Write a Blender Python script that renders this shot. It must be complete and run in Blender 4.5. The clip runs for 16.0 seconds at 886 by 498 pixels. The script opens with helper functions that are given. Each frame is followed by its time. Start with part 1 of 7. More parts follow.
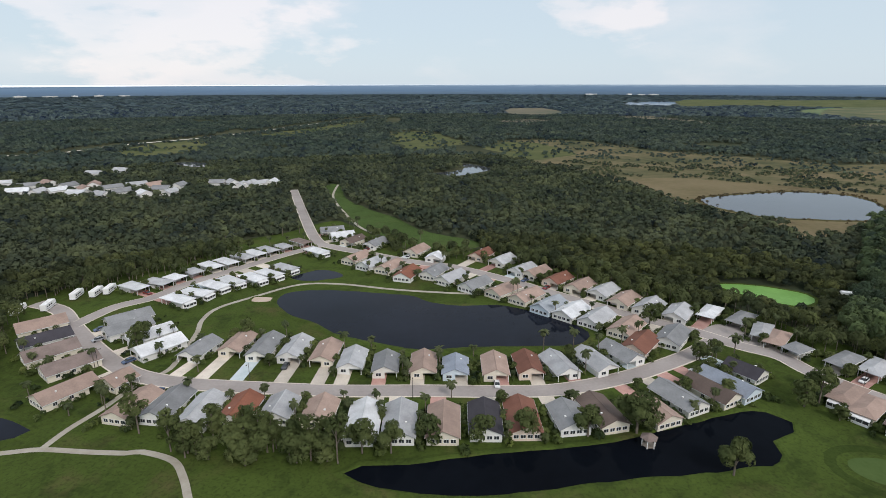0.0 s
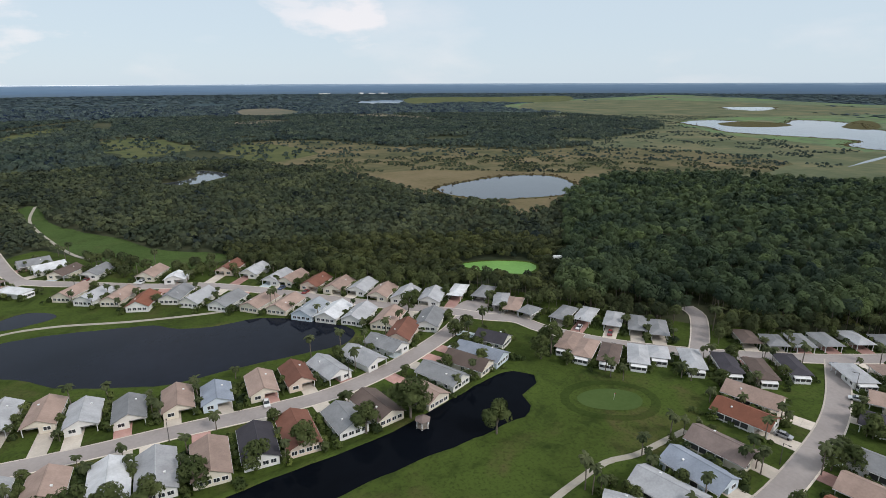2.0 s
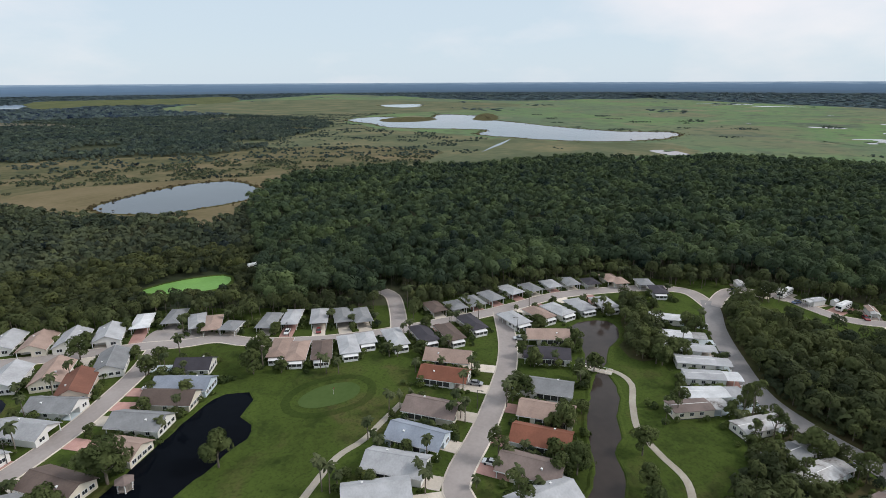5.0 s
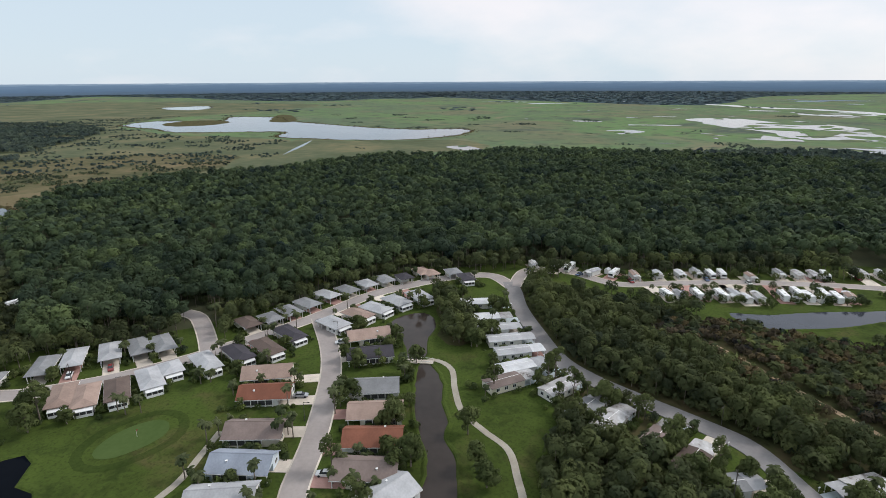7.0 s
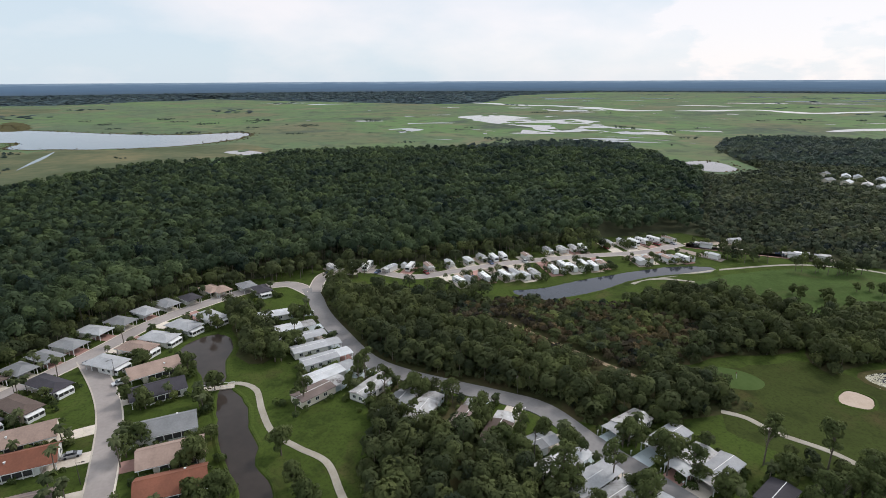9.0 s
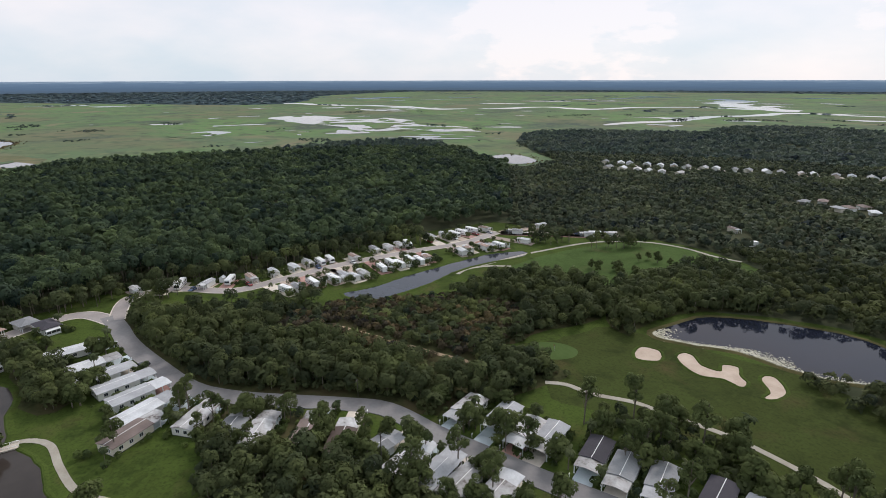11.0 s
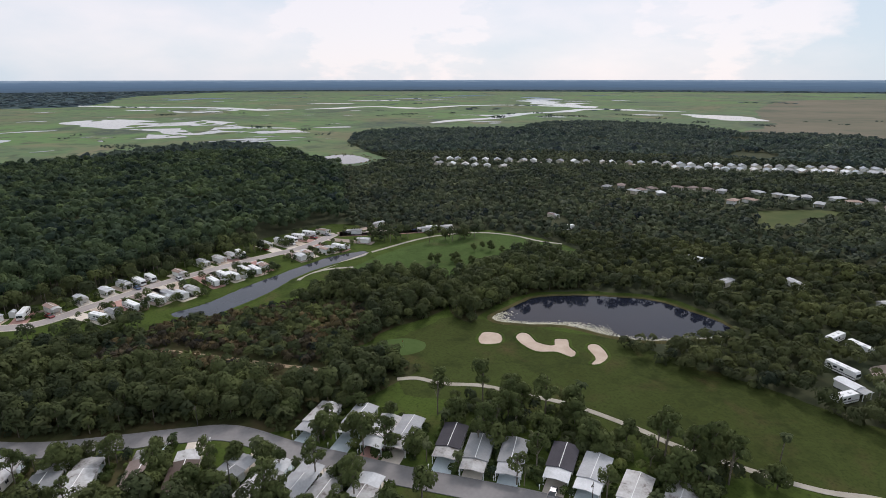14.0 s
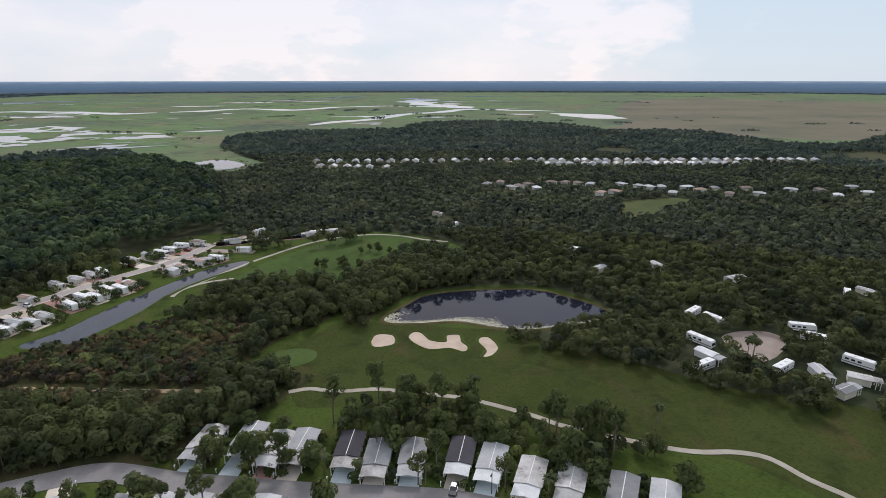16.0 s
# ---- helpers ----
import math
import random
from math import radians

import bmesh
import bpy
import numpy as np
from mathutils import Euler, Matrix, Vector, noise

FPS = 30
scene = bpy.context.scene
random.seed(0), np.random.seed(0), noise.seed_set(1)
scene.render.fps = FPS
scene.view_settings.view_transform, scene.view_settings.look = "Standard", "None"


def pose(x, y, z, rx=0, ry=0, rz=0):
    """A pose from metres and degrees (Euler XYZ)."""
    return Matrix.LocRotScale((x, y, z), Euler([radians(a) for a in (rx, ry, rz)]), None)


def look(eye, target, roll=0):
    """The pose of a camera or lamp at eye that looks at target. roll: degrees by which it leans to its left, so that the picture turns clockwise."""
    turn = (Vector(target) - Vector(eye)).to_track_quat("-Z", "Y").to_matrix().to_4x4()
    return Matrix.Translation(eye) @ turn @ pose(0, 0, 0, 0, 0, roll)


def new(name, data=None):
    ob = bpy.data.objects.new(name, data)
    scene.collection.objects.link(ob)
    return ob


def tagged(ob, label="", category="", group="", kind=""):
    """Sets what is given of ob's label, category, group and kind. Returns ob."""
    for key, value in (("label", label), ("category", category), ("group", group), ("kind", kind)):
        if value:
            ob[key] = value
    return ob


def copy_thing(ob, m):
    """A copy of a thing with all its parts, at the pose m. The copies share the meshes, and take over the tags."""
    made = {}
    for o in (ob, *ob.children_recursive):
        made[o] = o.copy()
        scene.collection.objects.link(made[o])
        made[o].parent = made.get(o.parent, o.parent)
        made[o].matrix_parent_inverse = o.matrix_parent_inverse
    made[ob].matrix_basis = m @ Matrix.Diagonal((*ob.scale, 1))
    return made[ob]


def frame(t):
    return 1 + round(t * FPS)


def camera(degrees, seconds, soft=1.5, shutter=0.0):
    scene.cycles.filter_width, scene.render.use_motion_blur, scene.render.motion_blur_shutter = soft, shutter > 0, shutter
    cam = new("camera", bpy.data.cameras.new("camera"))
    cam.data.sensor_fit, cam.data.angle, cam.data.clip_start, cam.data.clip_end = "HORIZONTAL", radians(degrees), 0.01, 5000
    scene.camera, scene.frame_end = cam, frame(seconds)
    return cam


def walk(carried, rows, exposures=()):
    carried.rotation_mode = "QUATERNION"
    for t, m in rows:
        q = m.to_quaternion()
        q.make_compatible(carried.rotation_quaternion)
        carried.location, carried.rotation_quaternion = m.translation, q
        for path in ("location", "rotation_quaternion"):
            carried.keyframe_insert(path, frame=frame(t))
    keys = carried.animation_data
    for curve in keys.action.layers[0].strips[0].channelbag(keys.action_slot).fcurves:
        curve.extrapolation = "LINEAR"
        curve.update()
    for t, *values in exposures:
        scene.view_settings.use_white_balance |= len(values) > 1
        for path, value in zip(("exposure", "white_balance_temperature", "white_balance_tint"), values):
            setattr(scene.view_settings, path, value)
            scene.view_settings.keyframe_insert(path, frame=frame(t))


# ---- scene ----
cam = camera(76.46, 16.0, soft=0.75)
# seconds, place, heading, tilt and lean of the aircraft-borne camera
PATH = [
    (0.0, -0.14, -0.86, 91.84, -0.03, -16.50, -0.03),
    (0.5, 0.03, 0.12, 91.85, -5.15, -16.54, -0.07),
    (1.0, 0.24, 0.97, 91.80, -12.22, -16.55, -0.12),
    (1.5, 0.42, 1.69, 91.71, -19.57, -16.58, -0.13),
    (2.0, 0.56, 2.30, 91.63, -25.72, -16.59, -0.19),
    (2.5, 0.64, 2.82, 91.57, -31.00, -16.59, -0.20),
    (3.0, 0.68, 3.25, 91.55, -35.98, -16.61, -0.19),
    (3.5, 0.69, 3.60, 91.55, -41.42, -16.64, -0.22),
    (4.0, 0.68, 3.88, 91.59, -46.99, -16.65, -0.24),
    (6.5, 1.11, 4.55, 92.03, -72.48, -16.74, -0.27),
    (7.0, 1.40, 4.58, 92.10, -77.37, -16.76, -0.29),
    (7.5, 1.79, 4.59, 92.14, -82.85, -16.76, -0.30),
    (8.0, 2.26, 4.58, 92.16, -88.41, -16.76, -0.29),
    (8.5, 2.79, 4.55, 92.15, -93.71, -16.78, -0.27),
    (9.0, 3.38, 4.51, 92.10, -98.76, -16.80, -0.28),
    (9.5, 4.01, 4.46, 92.03, -103.83, -16.81, -0.25),
    (10.0, 4.64, 4.41, 91.94, -108.89, -16.82, -0.21),
    (12.5, 6.94, 3.99, 91.40, -125.83, -16.95, -0.04),
    (13.0, 7.10, 3.87, 91.33, -128.30, -16.95, -0.06),
    (13.5, 7.15, 3.73, 91.28, -131.06, -16.96, -0.04),
    (14.0, 7.13, 3.57, 91.25, -134.04, -16.92, -0.05),
    (14.5, 7.08, 3.39, 91.22, -137.17, -16.89, -0.13),
    (15.0, 7.10, 3.17, 91.19, -139.85, -16.86, -0.09),
    (15.5, 7.28, 2.92, 91.11, -142.88, -16.84, -0.08),
    (16.0, 7.79, 2.62, 90.94, -145.94, -16.82, -0.02),
]
walk(cam, [(t, pose(x, y, z, 90 + pitch, 0, yaw) @ pose(0, 0, 0, 0, 0, roll)) for t, x, y, z, yaw, pitch, roll in PATH],
     [(0.0, 0.0, 6500, 11.5), (4.0, 0.02, 6450, 11.5), (8.5, 0.1, 6500, 12), (12.0, 0.04, 6500, 14.5), (16.0, 0.0, 6450, 15.5)])
SKY_GAIN = 0.10

# ---------- plan, in metres ----------
LAKE_MAIN = [(-73, 229.5), (-71.5, 238), (-63.5, 242), (-48, 242), (-26.5, 238), (-13.5, 235), (-4.5, 227), (8.5, 223.5), (23, 224.5), (33.5, 219.5),
    (45, 211), (54, 201), (55.5, 193), (48.5, 185.5), (36, 184.5), (13.5, 184), (-9, 182), (-19.5, 185.5), (-30, 189.5), (-42, 196), (-51.5, 205.5),
    (-62, 212.5), (-69.5, 221.5)]
POND_WEST = [(-75, 259.5), (-70.5, 266), (-61.5, 272), (-52, 267), (-49.5, 261), (-57, 256), (-66, 254.5)]
POND_CORNER = [(-135, 138.5), (-126, 139.5), (-118.5, 136.5), (-113.5, 133.5), (-115.5, 129.5), (-126.5, 128.5)]
CANAL = [(-24.5, 115.5), (-20.5, 118.5), (-9, 119), (9.5, 122.5), (32, 125.5), (49, 129), (65, 135), (76.5, 139), (89.5, 143), (96, 140), (98.5,
    136.5), (96, 132), (88, 128), (87, 122.5), (82, 118), (76, 117.5), (67, 115.5), (47, 113.5), (30, 110.5), (15, 108), (2, 107.5), (-12.5, 109.5),
    (-21, 112.5)]
POND_DRY = [(209, 449), (231, 465), (271, 477), (307, 483), (343, 465), (339, 427), (318, 388), (290, 377), (254, 382), (227, 391), (210, 418)]
POND_CRESCENT = [(-13, 588), (10, 603), (24, 624), (23, 665), (40, 650), (54, 620), (36, 592), (15, 573), (1, 577)]
POND_GREEN = [(129.5, 249.5), (149.5, 247), (164, 236), (161.5, 226.5), (149.5, 223), (135.5, 235)]
LAKE_MARSH = [(1060, 950), (1190, 970), (1220, 820), (1370, 880), (1370, 750), (1250, 660), (1190, 560), (1110, 422), (1073, 301), (1098, 209), (1010,
    188), (910, 232), (868, 304), (871, 416), (895, 495), (983, 532), (939, 711), (1000, 820)]
POND_HOMES = [(197.5, 70), (205, 66.5), (209, 59.5), (204.5, 54), (196, 51), (186, 51.5), (178, 50), (171.5, 49), (167, 53.5), (177, 58), (188, 64)]
CREEK = [(164, 50), (169, 48.5), (163, 43.5), (155, 39.5), (142.5, 36.5), (135, 33), (128, 33), (121.5, 29), (113.5, 26.5), (96.5, 24.5), (96.5, 34),
    (115.5, 34.5), (135.5, 43), (150, 47)]
LAKE_RV = [(234.5, -63), (235.5, -77.5), (242, -96), (246.5, -113), (251.5, -135), (254, -153), (250, -171), (242.5, -166.5), (242, -142.5), (238,
    -122.5), (230, -106.5), (224.5, -91.5), (221, -74), (226.5, -65)]
POND_LILY = [(141, -152.5), (143, -169.5), (142.5, -183), (134.5, -195), (119.5, -208), (105, -216.5), (87.5, -216), (76.5, -213.5), (68, -208), (76,
    -193), (89, -178), (101.5, -172), (117, -168), (128.5, -158)]
POND_FAR = [(590, -358), (603, -387), (585, -403), (535, -389), (526, -361), (548, -347)]
MARSH_BLOB = [(1460, -270), (1490, -370), (1370, -430), (1310, -510), (1180, -530), (1078, -494), (999, -542), (898, -535), (921, -476), (982, -415),
    (1020, -350), (1142, -332), (1270, -280)]
MARSH_BLOB_B = [(1018, -226), (1051, -304), (994, -352), (966, -300), (967, -239)]
MARSH_STRIP = [(1780, -590), (1710, -760), (1560, -690), (1600, -610)]
MARSH_STRIP_B = [(1056, -36), (1129, -83), (1089, -122), (1032, -75)]
MARSH_STRIP_C = [(788, 186), (808, 142), (781, 118), (756, 149)]
MARSH_STRIP_D = [(650, -1480), (530, -1530), (420, -1390), (530, -1360)]
MARSH_POND_E = [(1810, 1430), (1940, 1350), (1730, 1210), (1670, 1290)]
MARSH_POND_F = [(890, 2790), (1130, 2870), (960, 2440), (800, 2440)]
FAR_WATER_W = [(-317, 667), (-285, 672), (-272, 643), (-289, 635)]
FAIRWAY_NORTH = [(-108, 515), (-96, 521), (-80, 457), (-57.5, 418), (-33.5, 386.5), (-12.5, 350), (17.5, 327.5), (21.5, 314), (2, 305), (-29, 328.5),
    (-49.5, 354.5), (-68.5, 386.5), (-88, 445)]
GREEN_A = [(102, 120), (107.5, 121.5), (115, 119), (119.5, 113.5), (117.5, 109), (112.5, 107.5), (105, 111), (101, 116)]
GREEN_B = [(154, -105), (155.5, -110.5), (150.5, -117.5), (144, -119.5), (140, -115), (142, -107.5), (148, -103)]
SAND_A = [(133, -136), (135, -141.5), (130.5, -144.5), (126.5, -142), (125, -138), (129, -133.5)]
SAND_B = [(124, -146.5), (125, -151), (122, -152), (116, -149), (110.5, -151), (113, -155.5), (109.5, -158.5), (105.5, -154), (101.5, -152), (101,
    -148), (106.5, -147.5), (111.5, -143), (118, -143.5)]
SAND_C = [(101, -158), (101.5, -162), (98.5, -162.5), (92.5, -157.5), (91.5, -151), (93.5, -148.5), (95, -153.5)]
SAND_D = [(-84.5, 230.5), (-83, 234), (-74.5, 232.5), (-75, 228.5), (-82, 227.5)]
DRY_GRASS = [(177, 536), (223, 562), (298, 525), (365, 474), (410, 432), (383, 407), (322, 385), (261.5, 346), (219.5, 331), (224.5, 361.5), (202,
    414), (184, 440), (180, 483)]
FIELD_A = [(73, 863), (117, 918), (173, 840), (167, 734), (111, 698), (70, 764)]
FIELD_B = [(-94, 1069), (-26, 1105), (15, 959), (42, 912), (-35, 803), (-75, 896)]
FIELD_C = [(-442, 780), (-455, 874), (-402, 935), (-346, 820), (-364, 754), (-397, 731)]
FIELD_D = [(-342, 1036), (-270, 1210), (-200, 1440), (-180, 1290), (-249, 1035), (-312, 972)]
GRASS_FAR = [(123.5, -393.5), (117, -453), (100, -470), (86, -461), (96.5, -418), (107.5, -385.5)]
GRASS_FAR_B = [(56, -474), (16, -486), (-35, -507), (-35, -498), (12, -475), (50, -463)]
PLAZA = [(28.5, -210.5), (25, -218.5), (16.5, -225), (10, -223), (8.5, -215), (11, -203), (15.5, -197.5), (23, -202.5)]
MARSH = [(393, 532), (408, 470), (378, 395), (429, 378), (378, 392), (456, 367), (497, 299), (589, 251), (666, 190), (585, 260), (637, 204), (655,
    130), (749, 50), (747, -61), (796, -183), (822, -309), (744, -367), (601, -339), (533, -327), (518, -369), (539, -325), (498, -371), (511, -402),
    (637, -449), (751, -512), (824, -622), (719, -775), (569, -909), (400, -975), (222, -1094), (-70, -1210), (-230, -4290), (1930, -3660), (3860,
    -1910), (4220, 120), (3360, 2700), (2390, 2620), (1180, 1920), (1020, 1000), (609, 703)]
OPEN_LAND = [(-195, 212.5), (-183, 234.5), (-164.5, 265.5), (-140.5, 293.5), (-121, 328), (-99, 347.5), (-75.5, 378), (-53, 354.5), (-28.5, 327.5),
    (21.5, 307), (44.5, 290), (62, 271), (84.5, 251), (115, 224), (128, 217), (144, 189.5), (171, 151), (185, 137), (207.5, 121.5), (247, 94.5), (264,
    80), (269, 76), (271, 53.5), (280.5, 37), (287.5, 2), (284, -34.5), (294.5, -64), (304.5, -103.5), (311.5, -143.5), (310.5, -196), (274, -199.5),
    (255.5, -241), (251.5, -223), (239.5, -249.5), (212, -260), (179, -260), (159.5, -246.5), (177.5, -205.5), (164, -173), (149, -186.5), (119,
    -216), (94.5, -223.5), (70.5, -212.5), (71.5, -202), (94.5, -169.5), (70.5, -164.5), (44, -171.5), (18.5, -170), (-3, -168.5), (-18, -179),
    (-70.0, -110.0), (-165.0, -70.0), (-165.0, 70.0), (-155.0, 130.0)]
WOOD_BRUSH = [(258.5, 33), (241, 4), (238.5, -15.5), (221.5, -56.5), (207, -100), (217.5, -129.5), (206.5, -154), (185.5, -166), (161, -145.5),
    (161.5, -118), (158, -102.5), (159.5, -91), (139.5, -103), (131.5, -106), (129, -87.5), (128.5, -73), (125.5, -64), (151.5, -33), (169, -9.5),
    (188, 7.5), (236, 26)]
WOOD_EDGE = [(168.5, 6.5), (161, -15), (130.5, -31.5), (112, -37.5), (99.5, -39.5), (89.5, -38.5), (104, 3.5), (140, 3.5)]
WOODS_BLUE = [(3190, 740), (2690, 260), (2440, -30), (2280, -230), (2220, -420), (2490, -610), (3040, -810), (3510, -1190), (3870, -1890), (3380,
    -2660), (3380, -2660), (4190, -980), (4200, 960)]
WOODS_BLUE_B = [(3150, 2930), (2870, 2130), (2610, 1710), (2460, 1200), (2820, 950), (2950, 770), (3700, 690), (4130, 1220), (3870, 1890), (3460,
    2570), (3150, 2930)]
REED_A = [(1110, 890), (1220, 900), (1240, 830), (1180, 770), (1100, 770), (1060, 820)]
REED_B = [(1240, 700), (1470, 800), (1460, 760), (1300, 660), (1210, 640)]
SCRUB_C = [(1360, 2040), (1860, 2290), (2230, 2080), (2250, 1480), (2140, 990), (1730, 940), (1320, 1020), (1060, 960), (910, 747), (882, 579), (821,
    434), (587, 436), (475, 446), (435, 492), (516, 643), (649, 872), (870, 1260)]
SEDGE_SOUTH = [(470, 400), (600, 280), (700, 200), (790, 120), (870, 150), (890, 220), (850, 310), (862, 420), (800, 440), (600, 445)]
TAN_MARSH = [(342, -981), (228, -1058), (57, -1065), (-66, -1096), (-420, -1300), (-600, -2450), (-135, -2900), (163, -2935), (525, -3020), (732, -2615), (561, -1760),
    (388, -1298)]
WOODS_SOUTH = [(652, -799), (718, -996), (614, -1105), (470, -1107), (358, -1024), (305, -899), (413, -775), (513, -708)]
FAR_FIELDS = [[(928, 2230), (1205, 2392), (1700, 2220), (2334, 3058), (1839, 3066), (1333, 3176)], [(490, 1630), (585, 1629), (619, 1478), (658, 1332), (613,
    1279), (543, 1392), (467, 1502)], [(153, 1459), (257, 1481), (276, 1394), (188, 1300), (140, 1337)], [(238, 2094), (369, 2138), (385, 1816), (282, 1632),
    (196, 1720)], [(901, 1277), (999, 1293), (925, 1196), (868, 1212)]]
WAREHOUSES = [(-2960, 3560), (-2850, 3590), (-2700, 3720), (-2560, 3800), (-2450, 3880), (-2330, 3950), (-2200, 4030), (1130, 4440), (1400, 4370), (1480, 4340),
    (1560, 4310)]
FAIRWAY_UPPER = [(223, -121), (227, -143), (236, -163), (241, -204), (236, -236), (222, -256), (177, -257), (166, -253), (167, -231), (189, -220), (187, -199), (185, -183), (175, -161), (194, -167), (216, -157), (221, -138)]
WOOD_POINT = [(179.5, -167.5), (182.5, -191.5), (179.5, -232.5), (159, -234), (135, -211), (146.5, -189), (149, -162), (144.5, -144), (158.5, -146.5)]
WOOD_POND = [(233.5, 61), (224, 48.5), (213, 36.5), (195, 33), (182, 39.5), (187, 47.5), (207.5, 52.5)]
BRUSH_LOW = [(214, -30), (223.5, -55), (215, -84.5), (204.5, -109), (186, -121.5), (166, -109.5), (158.5, -86.5), (165, -66), (184.5, -49.5), (198,
    -32)]
WOOD_STRIP = [(107.5, -91.5), (108.5, -104), (99.5, -116.5), (81.5, -118.5), (66.5, -120), (53, -122), (39.5, -125), (30, -128), (50, -102.5), (61.5,
    -105.5), (79.5, -101), (94, -91)]
FAIRWAY_SOUTH = [(157.5, -104.5), (154, -117.5), (153.5, -143.5), (139, -150.5), (123, -158.5), (97, -171), (71, -173), (46, -174), (20, -173), (-19, -183), (-16.5, -141.5), (-9, -132.5), (2, -134), (14, -136.5), (39, -126.5), (52.5, -121.5), (81, -118), (103, -105.5), (123, -92), (140.5,
    -101.5), (152, -98)]
COURT = [(98.5, 196.5), (107.5, 203.5), (116, 202), (117, 191), (113, 182.5), (105.5, 184), (100.5, 191)]
TREE_BANK = [(-72.5, 124.5), (-58.5, 130.5), (-45, 126), (-27, 123.5), (-20.5, 121), (-31, 117), (-45.5, 119), (-62, 118)]
SCRUB_B = [(90, 923), (211, 933), (305, 786), (392, 650), (526, 655), (612, 601), (653, 485), (635, 407), (478, 378), (387, 402), (350, 439), (267,
    498), (200, 593), (101, 671)]
SCRUB = [(176, 816), (290, 794), (377, 731), (480, 609), (383, 479), (309, 493), (256, 544), (173, 522), (142, 654)]
ROAD_FRONT = [(-176.5, 226), (-161, 218.5), (-145.5, 202.5), (-128.5, 186), (-113.5, 173), (-99.5, 163.5), (-81.5, 158.5), (-59, 156), (-32, 154),
    (-6, 154), (20, 153.5), (38, 155), (57.5, 161.5), (73, 169.5), (89, 179.5), (103.5, 192)]
ROAD_EAST = [(-133, 495), (-97.5, 386.5), (-76.5, 327.5), (-63.5, 313), (-42.5, 300.5), (-16.5, 285), (4.5, 276.5), (26.5, 260), (45.5, 242), (66.5,
    222.5), (84.5, 206.5), (98, 195.5), (107.5, 185), (117.5, 177), (122, 164.5), (135, 146), (150, 131.5), (167, 119), (190.5, 104), (205, 96.5),
    (226, 85.5), (249, 63), (258.5, 48.5), (259.5, 37), (247, 27)]
ROAD_WEST = [(-145.5, 202.5), (-140, 221.5), (-129, 233), (-121.5, 250.5), (-105.5, 273), (-88.5, 296.5), (-69.5, 319)]
ROAD_CUL = [(159.5, 125), (172.5, 135.5), (185.5, 148), (188.5, 156.5)]
ROAD_SOUTH = [(195.5, 99.5), (173, 85.5), (155, 77), (134.5, 70.5), (117, 66), (99.5, 62.5), (92.0, 57.0), (78.0, 32.0), (67.0, 0.0), (62.0, -40.0)]
ROAD_LOOP = [(253, 28.5), (240, 25), (222, 21), (200, 13), (179.5, 4), (168, -6.5), (158.5, -20), (148.5, -35.5), (140, -46), (123, -53.5), (109.5,
    -60.5), (96, -67.5), (84, -74.5), (74.5, -80), (63.0, -86.0), (43.0, -92.0), (18.0, -97.0), (-10.0, -102.0)]
ROAD_RV = [(247.5, 26), (271.5, 21.5), (274.5, 2.5), (260.5, -20), (265.5, -42.5), (272.5, -67.5), (276.5, -93.5), (278.5, -121.5), (280, -150.5),
    (290.5, -179)]
PATH_A = [(-124.5, 122), (-114, 123.5), (-105, 125), (-92.5, 124), (-82, 123.5), (-78, 124), (-68.5, 120.5), (-63, 114), (-58.5, 106.5), (-51.5, 95)]
PATH_B = [(-105, 125), (-103.5, 134), (-100, 144.5), (-97, 157.5), (-92, 166), (-91.5, 173.5), (-94, 195.5), (-97, 208), (-95.5, 221), (-84, 234.5),
    (-68, 249.5), (-49, 250.5), (-22, 243), (4, 238.5), (20, 237.5)]
PATH_C = [(66, 86.5), (76, 89.5), (89, 92.5), (98, 91.5), (108.5, 92.5), (118, 93.5)]
PATH_D = [(170, 52), (170, 44.5), (165, 38.5), (153, 35), (141.5, 30.5), (133.5, 23), (126.5, 15.5), (115.5, 12), (108, 10), (97, 8.5)]
PATH_E = [(131, -96), (127, -101), (119, -104.5), (109.5, -112.5), (99.5, -116.5), (84.5, -123), (65, -126), (53.5, -126.5), (26.5, -133), (14.5,
    -140), (7, -142), (-1.5, -138.5), (-10, -136.5), (-17, -132)]
PATH_F = [(233.5, -120.5), (238, -128), (237.5, -139.5), (231.5, -150.5)]
PATH_G = [(238, -128), (243.5, -160), (246, -179.5), (246, -216.5), (233, -243.5), (214, -254.5), (196, -256), (182, -260.5)]
PATH_H = [(-98, 521), (-93, 469), (-80, 424), (-57.5, 365.5), (-44.5, 344.5)]
TRAIL = [(203.5, -49.5), (182.5, -63), (167, -72.5), (153.5, -81.5)]
DITCH = [(671, 366), (742, 383), (844, 408)]
RIVER = [(900, -820), (910, -910), (910, -1020), (950, -1220), (940, -1400), (950, -1540), (830, -1580), (690, -1590)]
RIVER_B = [(990, -1600), (1140, -1690), (1320, -1800), (1480, -1970), (1570, -2150), (1780, -2300)]
RIVER_C = [(1090, -1620), (1290, -1590), (1400, -1420), (1380, -1210), (1560, -1180), (1560, -1060), (1560, -920)]
RIVER_D = [(2330, -490), (2220, -530), (2030, -600), (1940, -720), (1720, -790), (1610, -810), (1600, -900)]
HIGHWAY = [(-577, 738), (-523, 768), (-490, 875), (-393, 1037), (-260, 1440), (-140, 1750), (110, 2460)]
